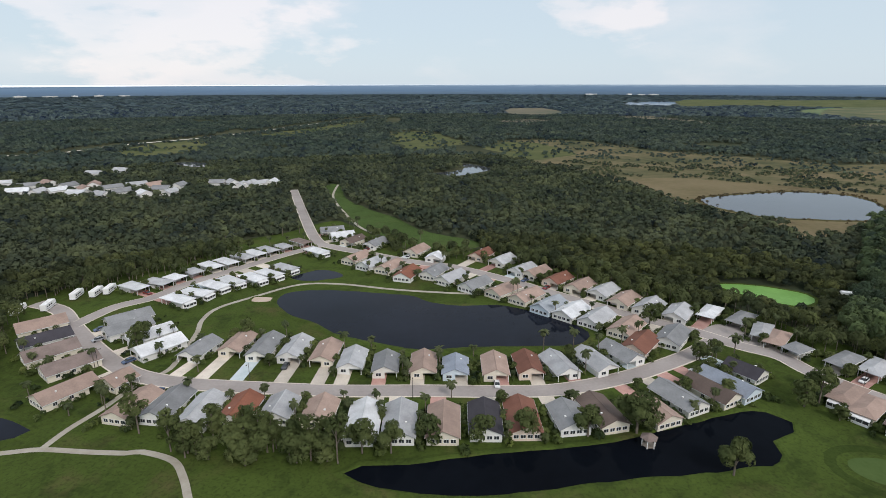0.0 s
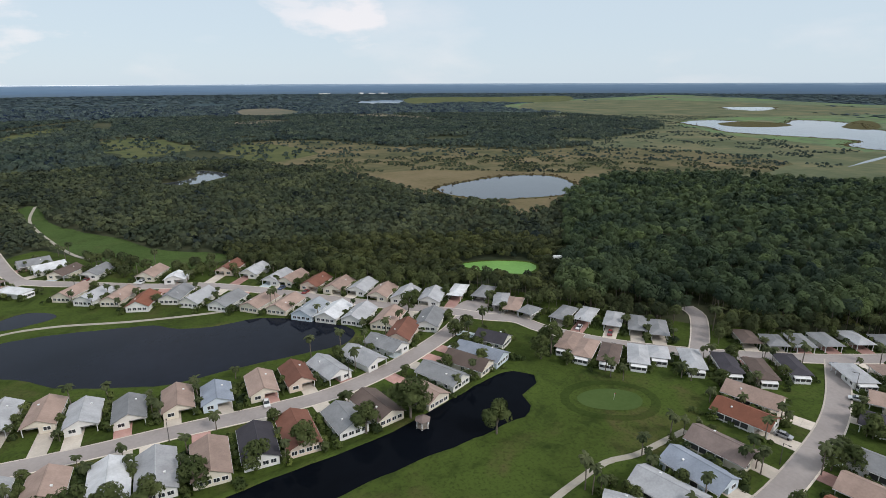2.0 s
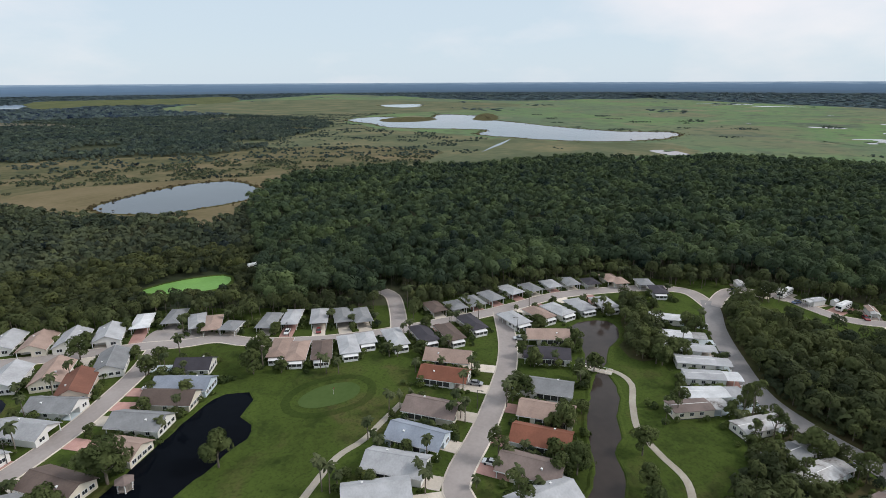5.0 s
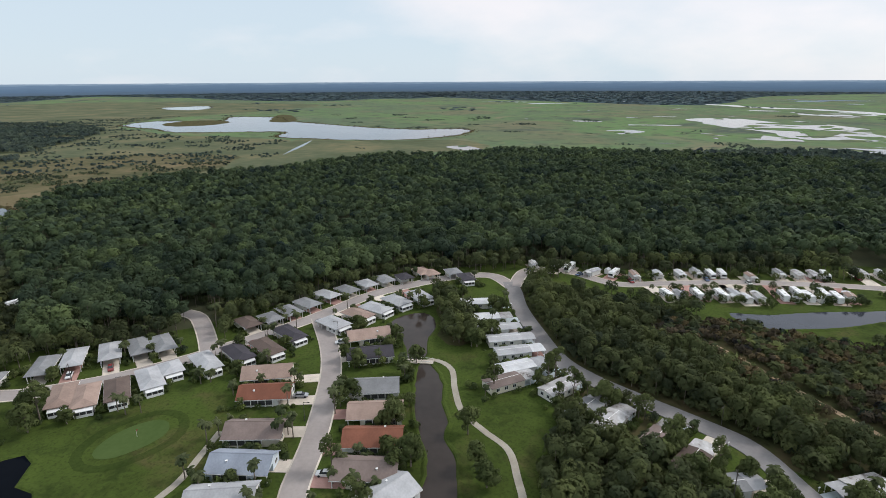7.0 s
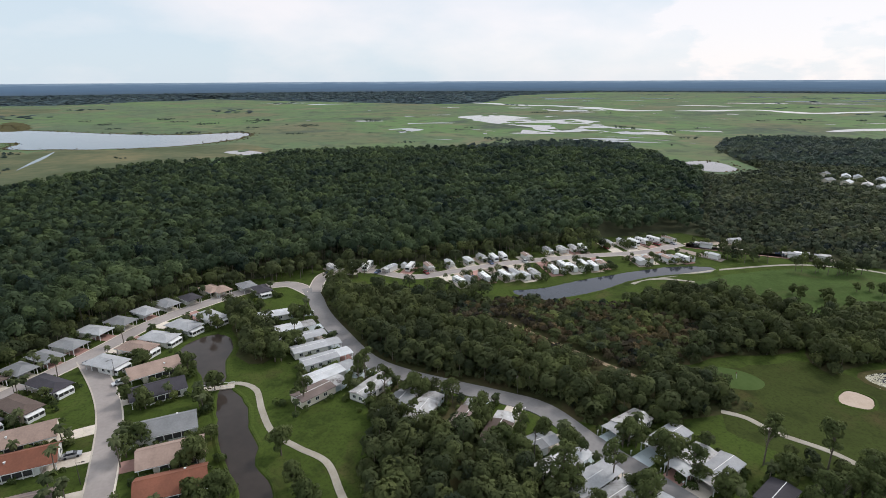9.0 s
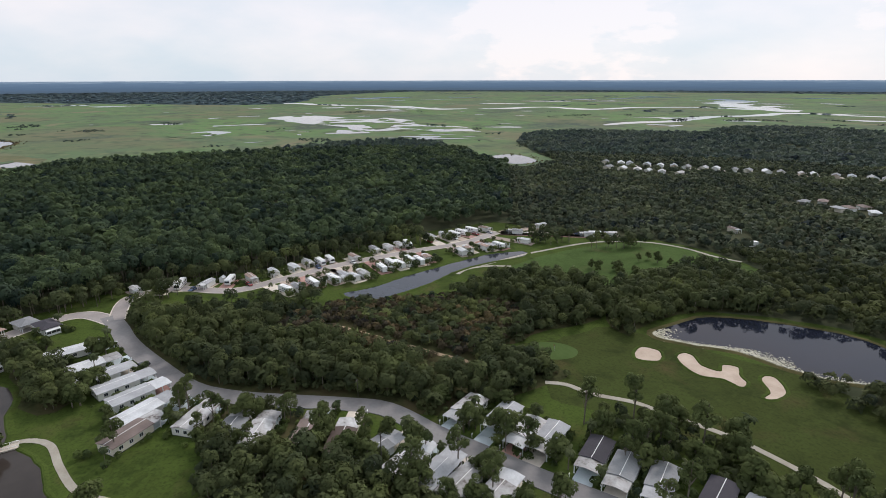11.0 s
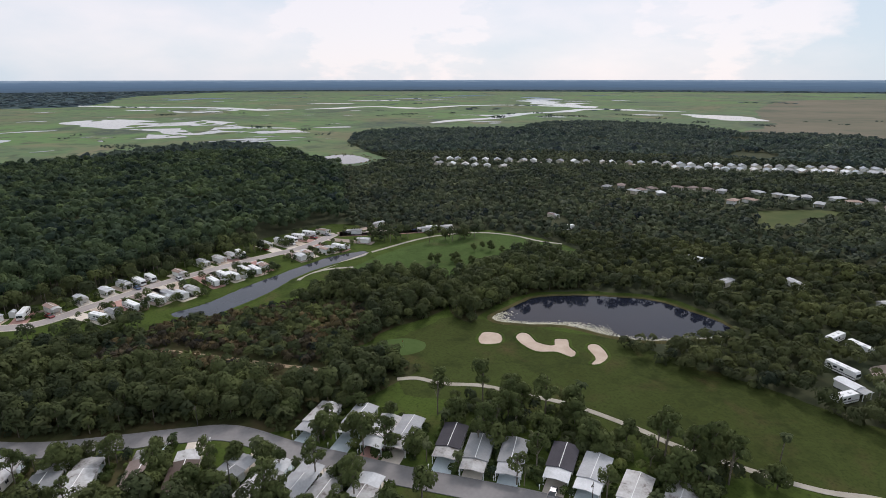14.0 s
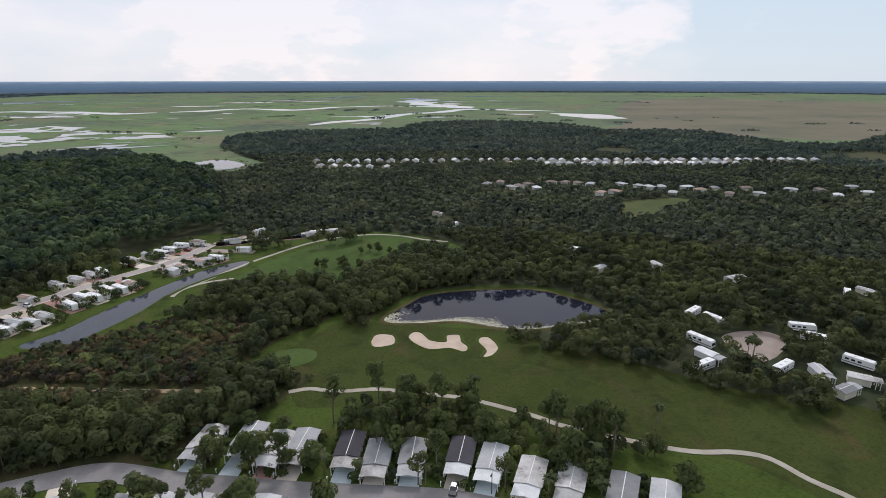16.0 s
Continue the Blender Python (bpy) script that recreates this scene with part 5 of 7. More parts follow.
def home(style, x, y, turn, length, wide, roof, wall, rnd, far=False):
    """A home whose front faces +y before it is turned. Styles: gable, carport (hip roof on posts in front), mobile (long and low)."""
    word = {"gable": "low house with a %s gable roof", "carport": "small home, %s hip roof over carport", "mobile": "long low mobile home with a %s roof"}[style]
    e = tagged(new({"gable": "house", "carport": "carport_house", "mobile": "mobile_home"}[style]), word % ROOF_WORDS[roof], "house", "homes of the estate")
    e.matrix_basis = pose(x, y, 0.03, 0, 0, turn)
    HOMES.append((x, y, max(length, wide) / 2))
    if far:
        e["distant"] = 1
        away = Vector((x, y, 0)).normalized()
        if Vector((x, y, 0)).length > 330:
            for back_off in (8, 17):
                HOMES.append((x - away.x * back_off, y - away.y * back_off, 3.5))
    h, w = length / 2, wide / 2
    wm, rm = WALLS[wall], ROOFS[roof]
    side = rnd.choice((-1, 1))
    if style == "gable":
        eave, rise, deep = 2.6, w * rnd.uniform(0.42, 0.52), 3.4
        body = prism([(-w, 0), (w, 0), (w, eave), (0, eave + rise), (-w, eave)], -h, h - deep)
        room = box(min(0, -side * w), h - deep, 0, max(0, -side * w), h, eave)
        gab = prism([(-w, eave), (w, eave), (0, eave + rise)], h - 0.2, h)
        beam = box(min(0, side * w), h - 0.22, 2.25, max(0, side * w), h - 0.002, eave)
        part("wall", merge(body, room, gab, beam), wm, e)
        part("roof", gable_roof(wide, -h, h, eave + 0.02, rise), rm, e)
        if not far:
            part("ridge_cap", prism([(-0.22, eave + rise + 0.08), (0.22, eave + rise + 0.08), (0, eave + rise + 0.24)], -h - 0.4, h + 0.4), rm, e)
        for s in () if far else (-1, 1):
            part("fascia", box(s * (w + 0.45) - 0.05, -h - 0.45, eave - 0.45 * rise / w - 0.10, s * (w + 0.45) + 0.05, h + 0.45, eave - 0.45 * rise / w + 0.1), WHITE, e)
        p = part("post", POST, None, e)
        p.matrix_basis = pose(side * (w - 0.15), h - 0.12, 0)
        g = part("garage_door", GDOOR, None, e)
        g.matrix_basis = pose(side * w * 0.5, h - deep + 0.05, 0)
        window(e, -side * w * 0.5, h + 0.02, 1.5, 0, 1.5)
        for s in (-1, 1) if math.hypot(x, y) < 215 else ():
            for q in (-0.62, -0.05):
                window(e, s * (w + 0.02), q * h, 1.5, 90)
        for q in (-0.66, -0.22, 0.22, 0.66):
            window(e, q * w, -h - 0.02, 1.4, 0, 1.2)
        for q in () if far else (-0.4,):
            v = part("roof_vent", VENT, None, e)
            v.matrix_basis = pose(side * w * 0.45, q * h, eave + rise * 0.55 + 0.2)
    elif style == "carport":
        eave, rise, deep = 2.6, 1.15, length * 0.45
        part("wall", box(-w + 0.3, -h + 0.3, 0, w - 0.3, h - deep, eave), wm, e)
        part("roof", hip_roof(wide, -h, h, eave + 0.01, rise), rm, e)
        for s in (-1, 1):
            if not far:
                part("fascia", box(s * (w + 0.5) - 0.03, -h - 0.5, eave - 0.12, s * (w + 0.5) + 0.03, h + 0.5, eave + 0.12), WHITE, e)
        for s in (-1, 1):
            for q in (h - 0.3,) if far else (h - 0.3, h - deep * 0.5):
                p = part("post", POST, None, e)
                p.matrix_basis = pose(s * (w - 0.2), q, 0, 0, 0, 0) @ Matrix.Diagonal((1, 1, 1.05, 1))
        d = part("front_door", DOOR, None, e)
        d.matrix_basis = pose(side * w * 0.4, h - deep + 0.04, 0)
        window(e, -side * w * 0.4, h - deep + 0.02, 1.5, 0, 1.3)
        for s in (-1, 1) if math.hypot(x, y) < 215 else ():
            for q in (-0.7, -0.3):
                window(e, s * (w - 0.28), q * h, 1.5, 90)
        if far:
            return e
        part("awning", ([(-w * 0.8, -h + 0.3, 2.45), (w * 0.8, -h + 0.3, 2.45), (w * 0.8, -h - 1.6, 2.0), (-w * 0.8, -h - 1.6, 2.0), (-w * 0.8, -h + 0.3, 2.37), (w * 0.8, -h + 0.3, 2.37), (w * 0.8, -h - 1.6, 1.92), (-w * 0.8, -h - 1.6, 1.92)], [(0, 1, 2, 3), (7, 6, 5, 4), (3, 2, 6, 7), (0, 3, 7, 4), (2, 1, 5, 6)]), WHITE, e)
        sr = part("screen_room", merge(box(-w * 0.78, -h - 1.4, 0, w * 0.78, -h + 0.29, 0.8), box(-w * 0.78, -h - 1.4, 1.72, w * 0.78, -h + 0.29, 1.9), *[box(k * w * 0.26 - 0.09, -h - 1.42, 0.8, k * w * 0.26 + 0.09, -h - 1.3, 1.72) for k in (-2.95, -1, 1, 2.95)]), WHITE, e, "white back porch with dark screens")
        part("screen", box(-w * 0.75, -h - 1.34, 0.8, w * 0.75, -h + 0.29, 1.72), DARKPANEL, sr)
    else:
        eave, rise, deep = 2.55, 0.5, length * 0.3
        part("wall", prism([(-w, 0.25), (w, 0.25), (w, eave), (0, eave + rise), (-w, eave)], -h, h - deep), wm, e)
        part("roof", gable_roof(wide, -h, h - deep - 0.05, eave + 0.02, rise, 0.3, 0.1), rm, e)
        part("ridge_cap", prism([(-0.18, eave + rise + 0.05), (0.18, eave + rise + 0.05), (0, eave + rise + 0.17)], -h - 0.25, h - deep + 0.2), WHITE, e)
        part("carport_roof", gable_roof(wide * 0.94, h - deep + 0.2, h, eave - 0.12, rise * 0.8, 0.2, 0.08), ROOFS[rnd.choice("wssl")], e, "pale stained metal carport roof")
        part("skirting", box(-w + 0.06, -h + 0.06, 0, w - 0.06, h - deep - 0.06, 0.25), DARKPANEL, e)
        for s in (-1, 1):
            for q in (h - 0.3, h - deep * 0.55):
                p = part("post", POST, None, e)
                p.matrix_basis = pose(s * (w - 0.15), q, 0)
            for q in (-0.75, -0.4, -0.05):
                window(e, s * (w + 0.02), q * h, 1.6, 90)
        d = part("front_door", DOOR, None, e)
        d.matrix_basis = pose(side * w * 0.4, h - deep + 0.04, 0.1)
        for q in (-0.4, 0.4):
            window(e, q * w, -h - 0.02, 1.6, 0)
    return e


def driveway(x, y, turn, length, wide, road, half, rnd, style):
    d, q = nearest_on(road, x, y)
    c, s = math.cos(radians(turn)), math.sin(radians(turn))
    side = 1
    y0, y1 = length / 2 - (3.3 if style == "gable" else length * 0.42), d - half - 0.1
    if y1 < y0 + 1:
        return
    dw = wide * (0.56 if style == "gable" else 0.82)
    cx = wide * 0.22 * rnd.choice((-1, 1)) if style == "gable" else 0
    m = rnd.choices((CONCRETE, PAVER, PALEBLUE), (4, 1, 5) if style == "mobile" else (6, 3, 1))[0]
    n = max(2, int((y1 - y0) / 3))
    slabs = []
    for k in range(n):
        a, b = y0 + (y1 - y0) * k / n, y0 + (y1 - y0) * (k + 1) / n - 0.04
        slabs.append(box(cx - dw / 2, a, 0.0, cx + dw / 2, b, 0.11))
    ob = tagged(part("driveway", merge(*slabs), m), "pale driveway of poured slabs before a home", "driveway", "driveways", kind="structure")
    ob.matrix_basis = pose(x, y, 0.03, 0, 0, turn)


# ---------- vehicles ----------
def wheel_data(r, w, n=12):
    v = [(s * w / 2, r * math.cos(i * 2 * math.pi / n), r + r * math.sin(i * 2 * math.pi / n)) for s in (-1, 1) for i in range(n)]
    return v, [tuple(range(n - 1, -1, -1)), tuple(range(n, 2 * n))] + [(i, (i + 1) % n, (i + 1) % n + n, i + n) for i in range(n)]


WHEEL = mesh_of("wheel", *wheel_data(0.33, 0.22), TYRE)
BIGWHEEL = mesh_of("wheel", *wheel_data(0.48, 0.28), TYRE)
CARBODY = prism([(-2.2, 0.32), (2.2, 0.32), (2.25, 0.7), (1.2, 0.92), (-2.0, 0.95), (-2.28, 0.72)], -0.88, 0.88)
CARTOP = ([(1.25, -0.8, 0.9), (1.25, 0.8, 0.9), (-1.75, 0.8, 0.93), (-1.75, -0.8, 0.93), (0.45, -0.62, 1.42), (0.45, 0.62, 1.42), (-1.2, 0.62, 1.45), (-1.2, -0.62, 1.45)], [(4, 5, 6, 7), (0, 1, 5, 4), (1, 2, 6, 5), (2, 3, 7, 6), (3, 0, 4, 7)])
CARROOF = box(-1.15, -0.6, 1.44, 0.4, 0.6, 1.47)
swap = lambda d: ([(y, x, z) for x, y, z in d[0]], [f[::-1] for f in d[1]])


def car(x, y, turn, paint):
    e = tagged(new("car"), "%s parked car on a driveway" % ("white", "black", "grey", "red", "dark blue")[paint], "car", "parked cars")
    e.matrix_basis = pose(x, y, 0.16, 0, 0, turn)
    part("body", swap(CARBODY), CARPAINTS[paint], e)
    part("glasshouse", swap(CARTOP), GLASS, e)
    part("car_roof", swap(CARROOF), CARPAINTS[paint], e)
    for sx in (-0.8, 0.8):
        for sy in (-1.4, 1.35):
            w = part("wheel", WHEEL, None, e)
            w.matrix_basis = pose(sx, sy, 0)


def motorhome(x, y, turn, length, rnd):
    e = tagged(new("motorhome"), "white parked motorhome with dark windows and stripe", "motorhome", "motorhomes")
    e.matrix_basis = pose(x, y, 0.14, 0, 0, turn)
    h = length / 2
    part("body", swap(prism([(-h, 0.45), (h - 0.2, 0.45), (h, 1.2), (h - 0.1, 2.2), (h - 0.5, 3.05), (-h + 0.1, 3.1), (-h, 2.9)], -1.22, 1.22)), RVWHITE, e)
    part("windscreen", swap(([(h - 0.06, -1.1, 1.5), (h - 0.06, 1.1, 1.5), (h - 0.2, 1.05, 2.35), (h - 0.2, -1.05, 2.35), (h + 0.03, -1.1, 1.45), (h + 0.03, 1.1, 1.45), (h - 0.07, 1.05, 2.35), (h - 0.07, -1.05, 2.35)], [(4, 5, 6, 7), (0, 4, 7, 3), (5, 1, 2, 6), (7, 6, 2, 3)])), GLASS, e)
    for s in (-1, 1):
        part("stripe", box(s * 1.225 - 0.012, -h + 0.1, 0.95, s * 1.225 + 0.012, h - 0.3, 1.25), RVSTRIPE, e)
        for k in range(3):
            y0 = -h + 0.8 + k * (length - 2) / 4
            part("side_window", box(s * 1.225 - 0.015, y0, 1.7, s * 1.225 + 0.015, y0 + 1.1, 2.35), GLASS, e)
    for q in (-h * 0.45, h * 0.25):
        part("roof_unit", box(-0.4, q, 3.05, 0.4, q + 0.9, 3.32), RVWHITE, e)
    for sx in (-1.05, 1.05):
        for sy in (-h * 0.55, h * 0.62):
            w = part("wheel", BIGWHEEL, None, e)
            w.matrix_basis = pose(sx, sy, 0)
    HOMES.append((x, y, 4.5))


def shed(x, y, turn, s=1.0):
    e = tagged(new("shed"), "small white storage shed on a lot", "shed", "sheds")
    e.matrix_basis = pose(x, y, 0.03, 0, 0, turn)
    part("wall", prism([(-1.2 * s, 0), (1.2 * s, 0), (1.2 * s, 2.1), (0, 2.7), (-1.2 * s, 2.1)], -1.5 * s, 1.5 * s), WALLS[0], e)
    part("roof", gable_roof(2.4 * s, -1.5 * s, 1.5 * s, 2.12, 0.6, 0.15, 0.08), ROOFS["w"], e)
    part("door", DOOR, None, e).matrix_basis = pose(0, 1.5 * s + 0.04, -0.03)


def veranda(ob, x, y, turn, length, wide):
    """A veranda under the eave of the long side that faces the golf course; a dark panel stands for its shaded
    openings.
    """
    a = radians(turn)
    s = 1 if (math.cos(a) * -x + math.sin(a) * -y) > 0 else -1
    x0, x1 = s * (wide / 2 + 0.03), s * (wide / 2 + 0.11)
    # flat dark box on the wall in place of the shade between the posts
    part("veranda_shade_panel", box(min(x0, x1), -length * 0.38, 0.55, max(x0, x1), length * 0.18, 2.2), DARKPANEL, ob, "dark panel for the shade in a side veranda")
    for k in range(5):
        p = part("post", POST, None, ob)
        p.matrix_basis = pose(s * (wide / 2 + 0.2), -length * 0.38 + k * length * 0.14, 0) @ Matrix.Diagonal((1, 1, 0.98, 1))


rnd = random.Random(11)
STYLE_WALL = {"t": 1, "o": 0, "r": 2, "b": 1, "c": 1, "k": 3, "u": 3}
for name, road, style, wide, colours, places in ROW_LIST:
    line = ROADS[road]
    for roof, (x, y, length) in zip(colours, places):
        d, q = nearest_on(line, x, y)
        turn = math.degrees(math.atan2(-(q.x - x), q.y - y))
        length = min(length, 2 * (d - 3.6)) if d < 9 else length
        length = max(length, 8.0)
        wall = STYLE_WALL.get(roof, 0 if rnd.random() < 0.7 else 4)
        ob = home(style, x, y, turn, length, wide, roof, wall, rnd)
        if name.startswith("street"):
            veranda(ob, x, y, turn, length, wide)
        driveway(x, y, turn, length, wide, line, 3.2, rnd, style)
        if rnd.random() < 0.3 and d > 9:
            c = Vector((x, y, 0)) + (q - Vector((x, y, 0))).normalized() * (length / 2 + 0.2)
            if d - length / 2 > 5.5:
                c = c + (q - Vector((x, y, 0))).normalized() * 2.4
                car(c.x, c.y, turn, rnd.randrange(5))

# motorhome lots
for places, sgn in ((RV_UPPER, 1), (RV_LOWER, -1)):
    for k, (x, y) in enumerate(places):
        d, q = nearest_on(ROADS["RV"], x, y)
        turn = math.degrees(math.atan2(-(q.x - x), q.y - y)) + rnd.uniform(-6, 6)
        far_end = max(6.5, d - 2.4)
        slabs = [box(-2.9, -6.0 + (far_end + 6.0) * i / 4, 0.0, 2.9 + (k % 3) * 0.5, -6.04 + (far_end + 6.0) * (i + 1) / 4, 0.10) for i in range(4)]
        pad = tagged(part("lot_pad", merge(*slabs), (CONCRETE, PLAZAM, PADTAN, CONCRETE, PAVER)[(k * 7 + (sgn > 0)) % 5]), "pale sandy or concrete motorhome lot", "driveway", "motorhome lots", kind="structure")
        pad.matrix_basis = pose(x, y, 0.03, 0, 0, turn)
        pick = rnd.random()
        if rnd.random() < 0.45:
            a = radians(turn)
            car(x + 3.4 * math.cos(a) - 5 * math.sin(a), y + 3.4 * math.sin(a) + 5 * math.cos(a), turn + rnd.uniform(-8, 8), rnd.randrange(5))
        if pick < 0.5:
            motorhome(x, y, turn, rnd.uniform(7.5, 10.5), rnd)
            if rnd.random() < 0.8:
                a = radians(turn)
                shed(x + 4.4 * math.cos(a) + 2.5 * math.sin(a), y + 4.4 * math.sin(a) - 2.5 * math.cos(a), turn, 0.9)
        else:
            home("mobile", x, y, turn, rnd.uniform(7, 9), rnd.uniform(3.0, 3.8), rnd.choice("wlsgt"), 0, rnd, True)
for x, y in BUSES:
    motorhome(x, y, BUS_TURN + rnd.uniform(-8, 8), 8.5, rnd)
for x, y in PLAZA_HOMES:
    if rnd.random() < 0.45:
        motorhome(x, y, rnd.uniform(0, 180), rnd.uniform(8, 10.5), rnd)
    else:
        home("mobile", x, y, rnd.uniform(0, 180), rnd.uniform(7, 10), 3.8, rnd.choice("wlsgc"), rnd.choice((0, 1)), rnd, True)
for x, y in FAR_NW:
    home("gable", x, y, rnd.uniform(0, 360), rnd.uniform(13, 17), 10.5, rnd.choice("llwtg"), 0, rnd, True)
for x, y in FAR_MID:
    home("carport", x, y, rnd.uniform(0, 360), rnd.uniform(8, 11), 6, rnd.choice("wlcgt"), rnd.choice((0, 0, 1)), rnd, True)
# two long rows of pale homes beyond the woods
for row, (a, b, n) in enumerate(FAR_ROWS):
    for k in range(n):
        u = (k + rnd.uniform(-0.2, 0.2)) / (n - 1)
        x, y = a[0] + (b[0] - a[0]) * u, a[1] + (b[1] - a[1]) * u
        home("gable", x, y, math.degrees(math.atan2(b[1] - a[1], b[0] - a[0])) + rnd.choice((0, 180)) + rnd.uniform(-15, 15), rnd.uniform(9, 12), rnd.uniform(6, 7.5), rnd.choice("wwllksg"), rnd.choice((0, 0, 1, 2)), rnd, True)
    line = [Vector((a[0], a[1], 0)) + Vector((b[0] - a[0], b[1] - a[1], 0)) * (i / 20) for i in range(21)]
    ROADS["FAR%d" % row] = line
    if row == 0:
        tagged(part("road", ribbon([p + Vector((-6, -6, 0)) for p in line], [(-4, 0.06), (4, 0.06)]), CONCRETE), "distant pale street along a row of homes", "road", kind="structure")

for k, (x, y) in enumerate(YARD):
    if k % 2:
        shed(x, y, 20, 1.4)
    else:
        motorhome(x, y, 70, 8.0, rnd)
# gazebo over the canal
gz = tagged(new("gazebo"), "small grey wooden gazebo at the canal bank", "gazebo")
gz.matrix_basis = pose(GAZEBO[0], GAZEBO[1], 0.1)
hexa = [(1.9 * math.cos(i * math.pi / 3), 1.9 * math.sin(i * math.pi / 3)) for i in range(6)]
part("deck", ([(x, y, z) for z in (0.25, 0.42) for x, y in hexa], [tuple(range(5, -1, -1)), tuple(range(6, 12))] + [(i, (i + 1) % 6, (i + 1) % 6 + 6, i + 6) for i in range(6)]), WOOD, gz)
for x, y in hexa:
    part("post", POST, None, gz).matrix_basis = pose(x * 0.93, y * 0.93, 0)
part("roof", ([(x * 1.25, y * 1.25, 2.5) for x, y in hexa] + [(0, 0, 3.6), (0, 0, 2.5)], [(i, (i + 1) % 6, 6) for i in range(6)] + [((i + 1) % 6, i, 7) for i in range(6)]), ROOFS["c"], gz)
for i in range(6):
    (ax, ay), (bx, by) = hexa[i], hexa[(i + 1) % 6]
    if i != 4:
        part("railing", ([(ax * .93, ay * .93, 1.0), (bx * .93, by * .93, 1.0), (bx * .93, by * .93, 1.12), (ax * .93, ay * .93, 1.12), (ax * .88, ay * .88, 1.0), (bx * .88, by * .88, 1.0), (bx * .88, by * .88, 1.12), (ax * .88, ay * .88, 1.12)], [(0, 1, 2, 3), (7, 6, 5, 4), (3, 2, 6, 7), (1, 0, 4, 5)]), WOOD, gz)

# street lamps, a power pole and mailboxes
POLE = mat("dark_pole", (0.05, 0.045, 0.04), (0.09, 0.08, 0.07), size=1.5, rough=0.9)


def tapered(r0, r1, h, n=6):
    v = [(r * math.cos(i * 2 * math.pi / n), r * math.sin(i * 2 * math.pi / n), z) for r, z in ((r0, 0), (r1, h)) for i in range(n)]
    return v, [tuple(range(n - 1, -1, -1)), tuple(range(n, 2 * n))] + [(i, (i + 1) % n, (i + 1) % n + n, i + n) for i in range(n)]


LAMP_POLE, LAMP_ARM, LAMP_HEAD = mesh_of("pole", *tapered(0.11, 0.06, 6.2), POLE), mesh_of("arm", *box(-0.04, 0, 6.05, 0.04, 1.3, 6.13), POLE), mesh_of("lamp_head", *prism([(-0.16, 6.0), (0.16, 6.0), (0.1, 6.16), (-0.1, 6.16)], 1.1, 1.75), POLE)
BOX_POST, BOX_BODY = mesh_of("post", *box(-0.05, -0.05, 0, 0.05, 0.05, 1.05), WHITE), mesh_of("letter_box", *prism([(-0.13, 1.05), (0.13, 1.05), (0.13, 1.22), (0.07, 1.31), (-0.07, 1.31), (-0.13, 1.22)], -0.28, 0.28), WHITE)
for key, step, first in (("LOOP", 16, 9), ("SOUTH", 17, 6), ("FRONT", 17, 8), ("EAST", 19, 30)):
    line = ROADS[key]
    nor = sides(line, False)
    for k, i in enumerate(range(first, len(line) - 6, step)):
        c = line[i] + nor[i] * (4.3 if k % 2 else -4.3)
        if math.hypot(c.x, c.y) > 210:
            continue
        e = tagged(new("street_lamp"), "slim dark street lamp post beside the road", "lamp", "street lamps")
        d = line[i] - c
        e.matrix_basis = pose(c.x, c.y, 0.03, 0, 0, math.degrees(math.atan2(-d.x, d.y)))
        part("pole", LAMP_POLE, None, e)
        part("arm", LAMP_ARM, None, e)
        part("lamp_head", LAMP_HEAD, None, e)
pp = tagged(new("utility_pole"), "tall dark wooden power pole among mobile homes", "pole")
pp.matrix_basis = pose(POWER_POLE[0], POWER_POLE[1], 0.03)
part("pole", tapered(0.17, 0.11, 10.5, 8), POLE, pp)
part("cross_arm", box(-1.1, -0.06, 9.6, 1.1, 0.06, 9.75), POLE, pp)
for name, road, style, wide, colours, places in ROW_LIST:
    if style == "mobile":
        for x, y, length in places:
            d, q = nearest_on(ROADS[road], x, y)
            f = (q - Vector((x, y, 0))).normalized()
            c = q - f * 4.2 + Vector((f.y, -f.x, 0)) * (wide * 0.41 + 0.8)
            e = tagged(new("mailbox"), "white mailbox on a post beside a driveway", "mailbox", "mailboxes")
            e.matrix_basis = pose(c.x, c.y, 0.03, 0, 0, math.degrees(math.atan2(-f.x, f.y)))
            part("post", BOX_POST, None, e)
            part("letter_box", BOX_BODY, None, e)

# footbridge over the creek
fb = tagged(new("footbridge"), "low concrete cart bridge over the creek", "bridge")
bx, by = BRIDGE
dirn = spline(PATH_D, 2.0)
ang = math.degrees(math.atan2(dirn[1].y - dirn[0].y, dirn[1].x - dirn[0].x))
fb.matrix_basis = pose(bx, by, 0.15, 0, 0, ang)
part("deck", box(-6, -1.3, 0.0, 6, 1.3, 0.3), CONCRETE, fb)
for s in (-1, 1):
    part("railing", merge(box(-6, s * 1.25 - 0.05, 0.95, 6, s * 1.25 + 0.05, 1.05), *[box(-6 + k * 2, s * 1.25 - 0.05, 0.3, -5.9 + k * 2, s * 1.25 + 0.05, 0.95) for k in range(7)]), WHITE, fb)

# flags on the greens
for x, y in FLAGS:
    e = tagged(new("golf_flag"), "thin white pole with a small flag on the green", "flag", "golf flags")
    e.matrix_basis = pose(x, y, 0.1)
    part("pole", box(-0.025, -0.025, 0, 0.025, 0.025, 2.2), WHITE, e)
    part("flag", box(0.025, -0.01, 1.8, 0.5, 0.01, 2.18), CARPAINTS[3], e)


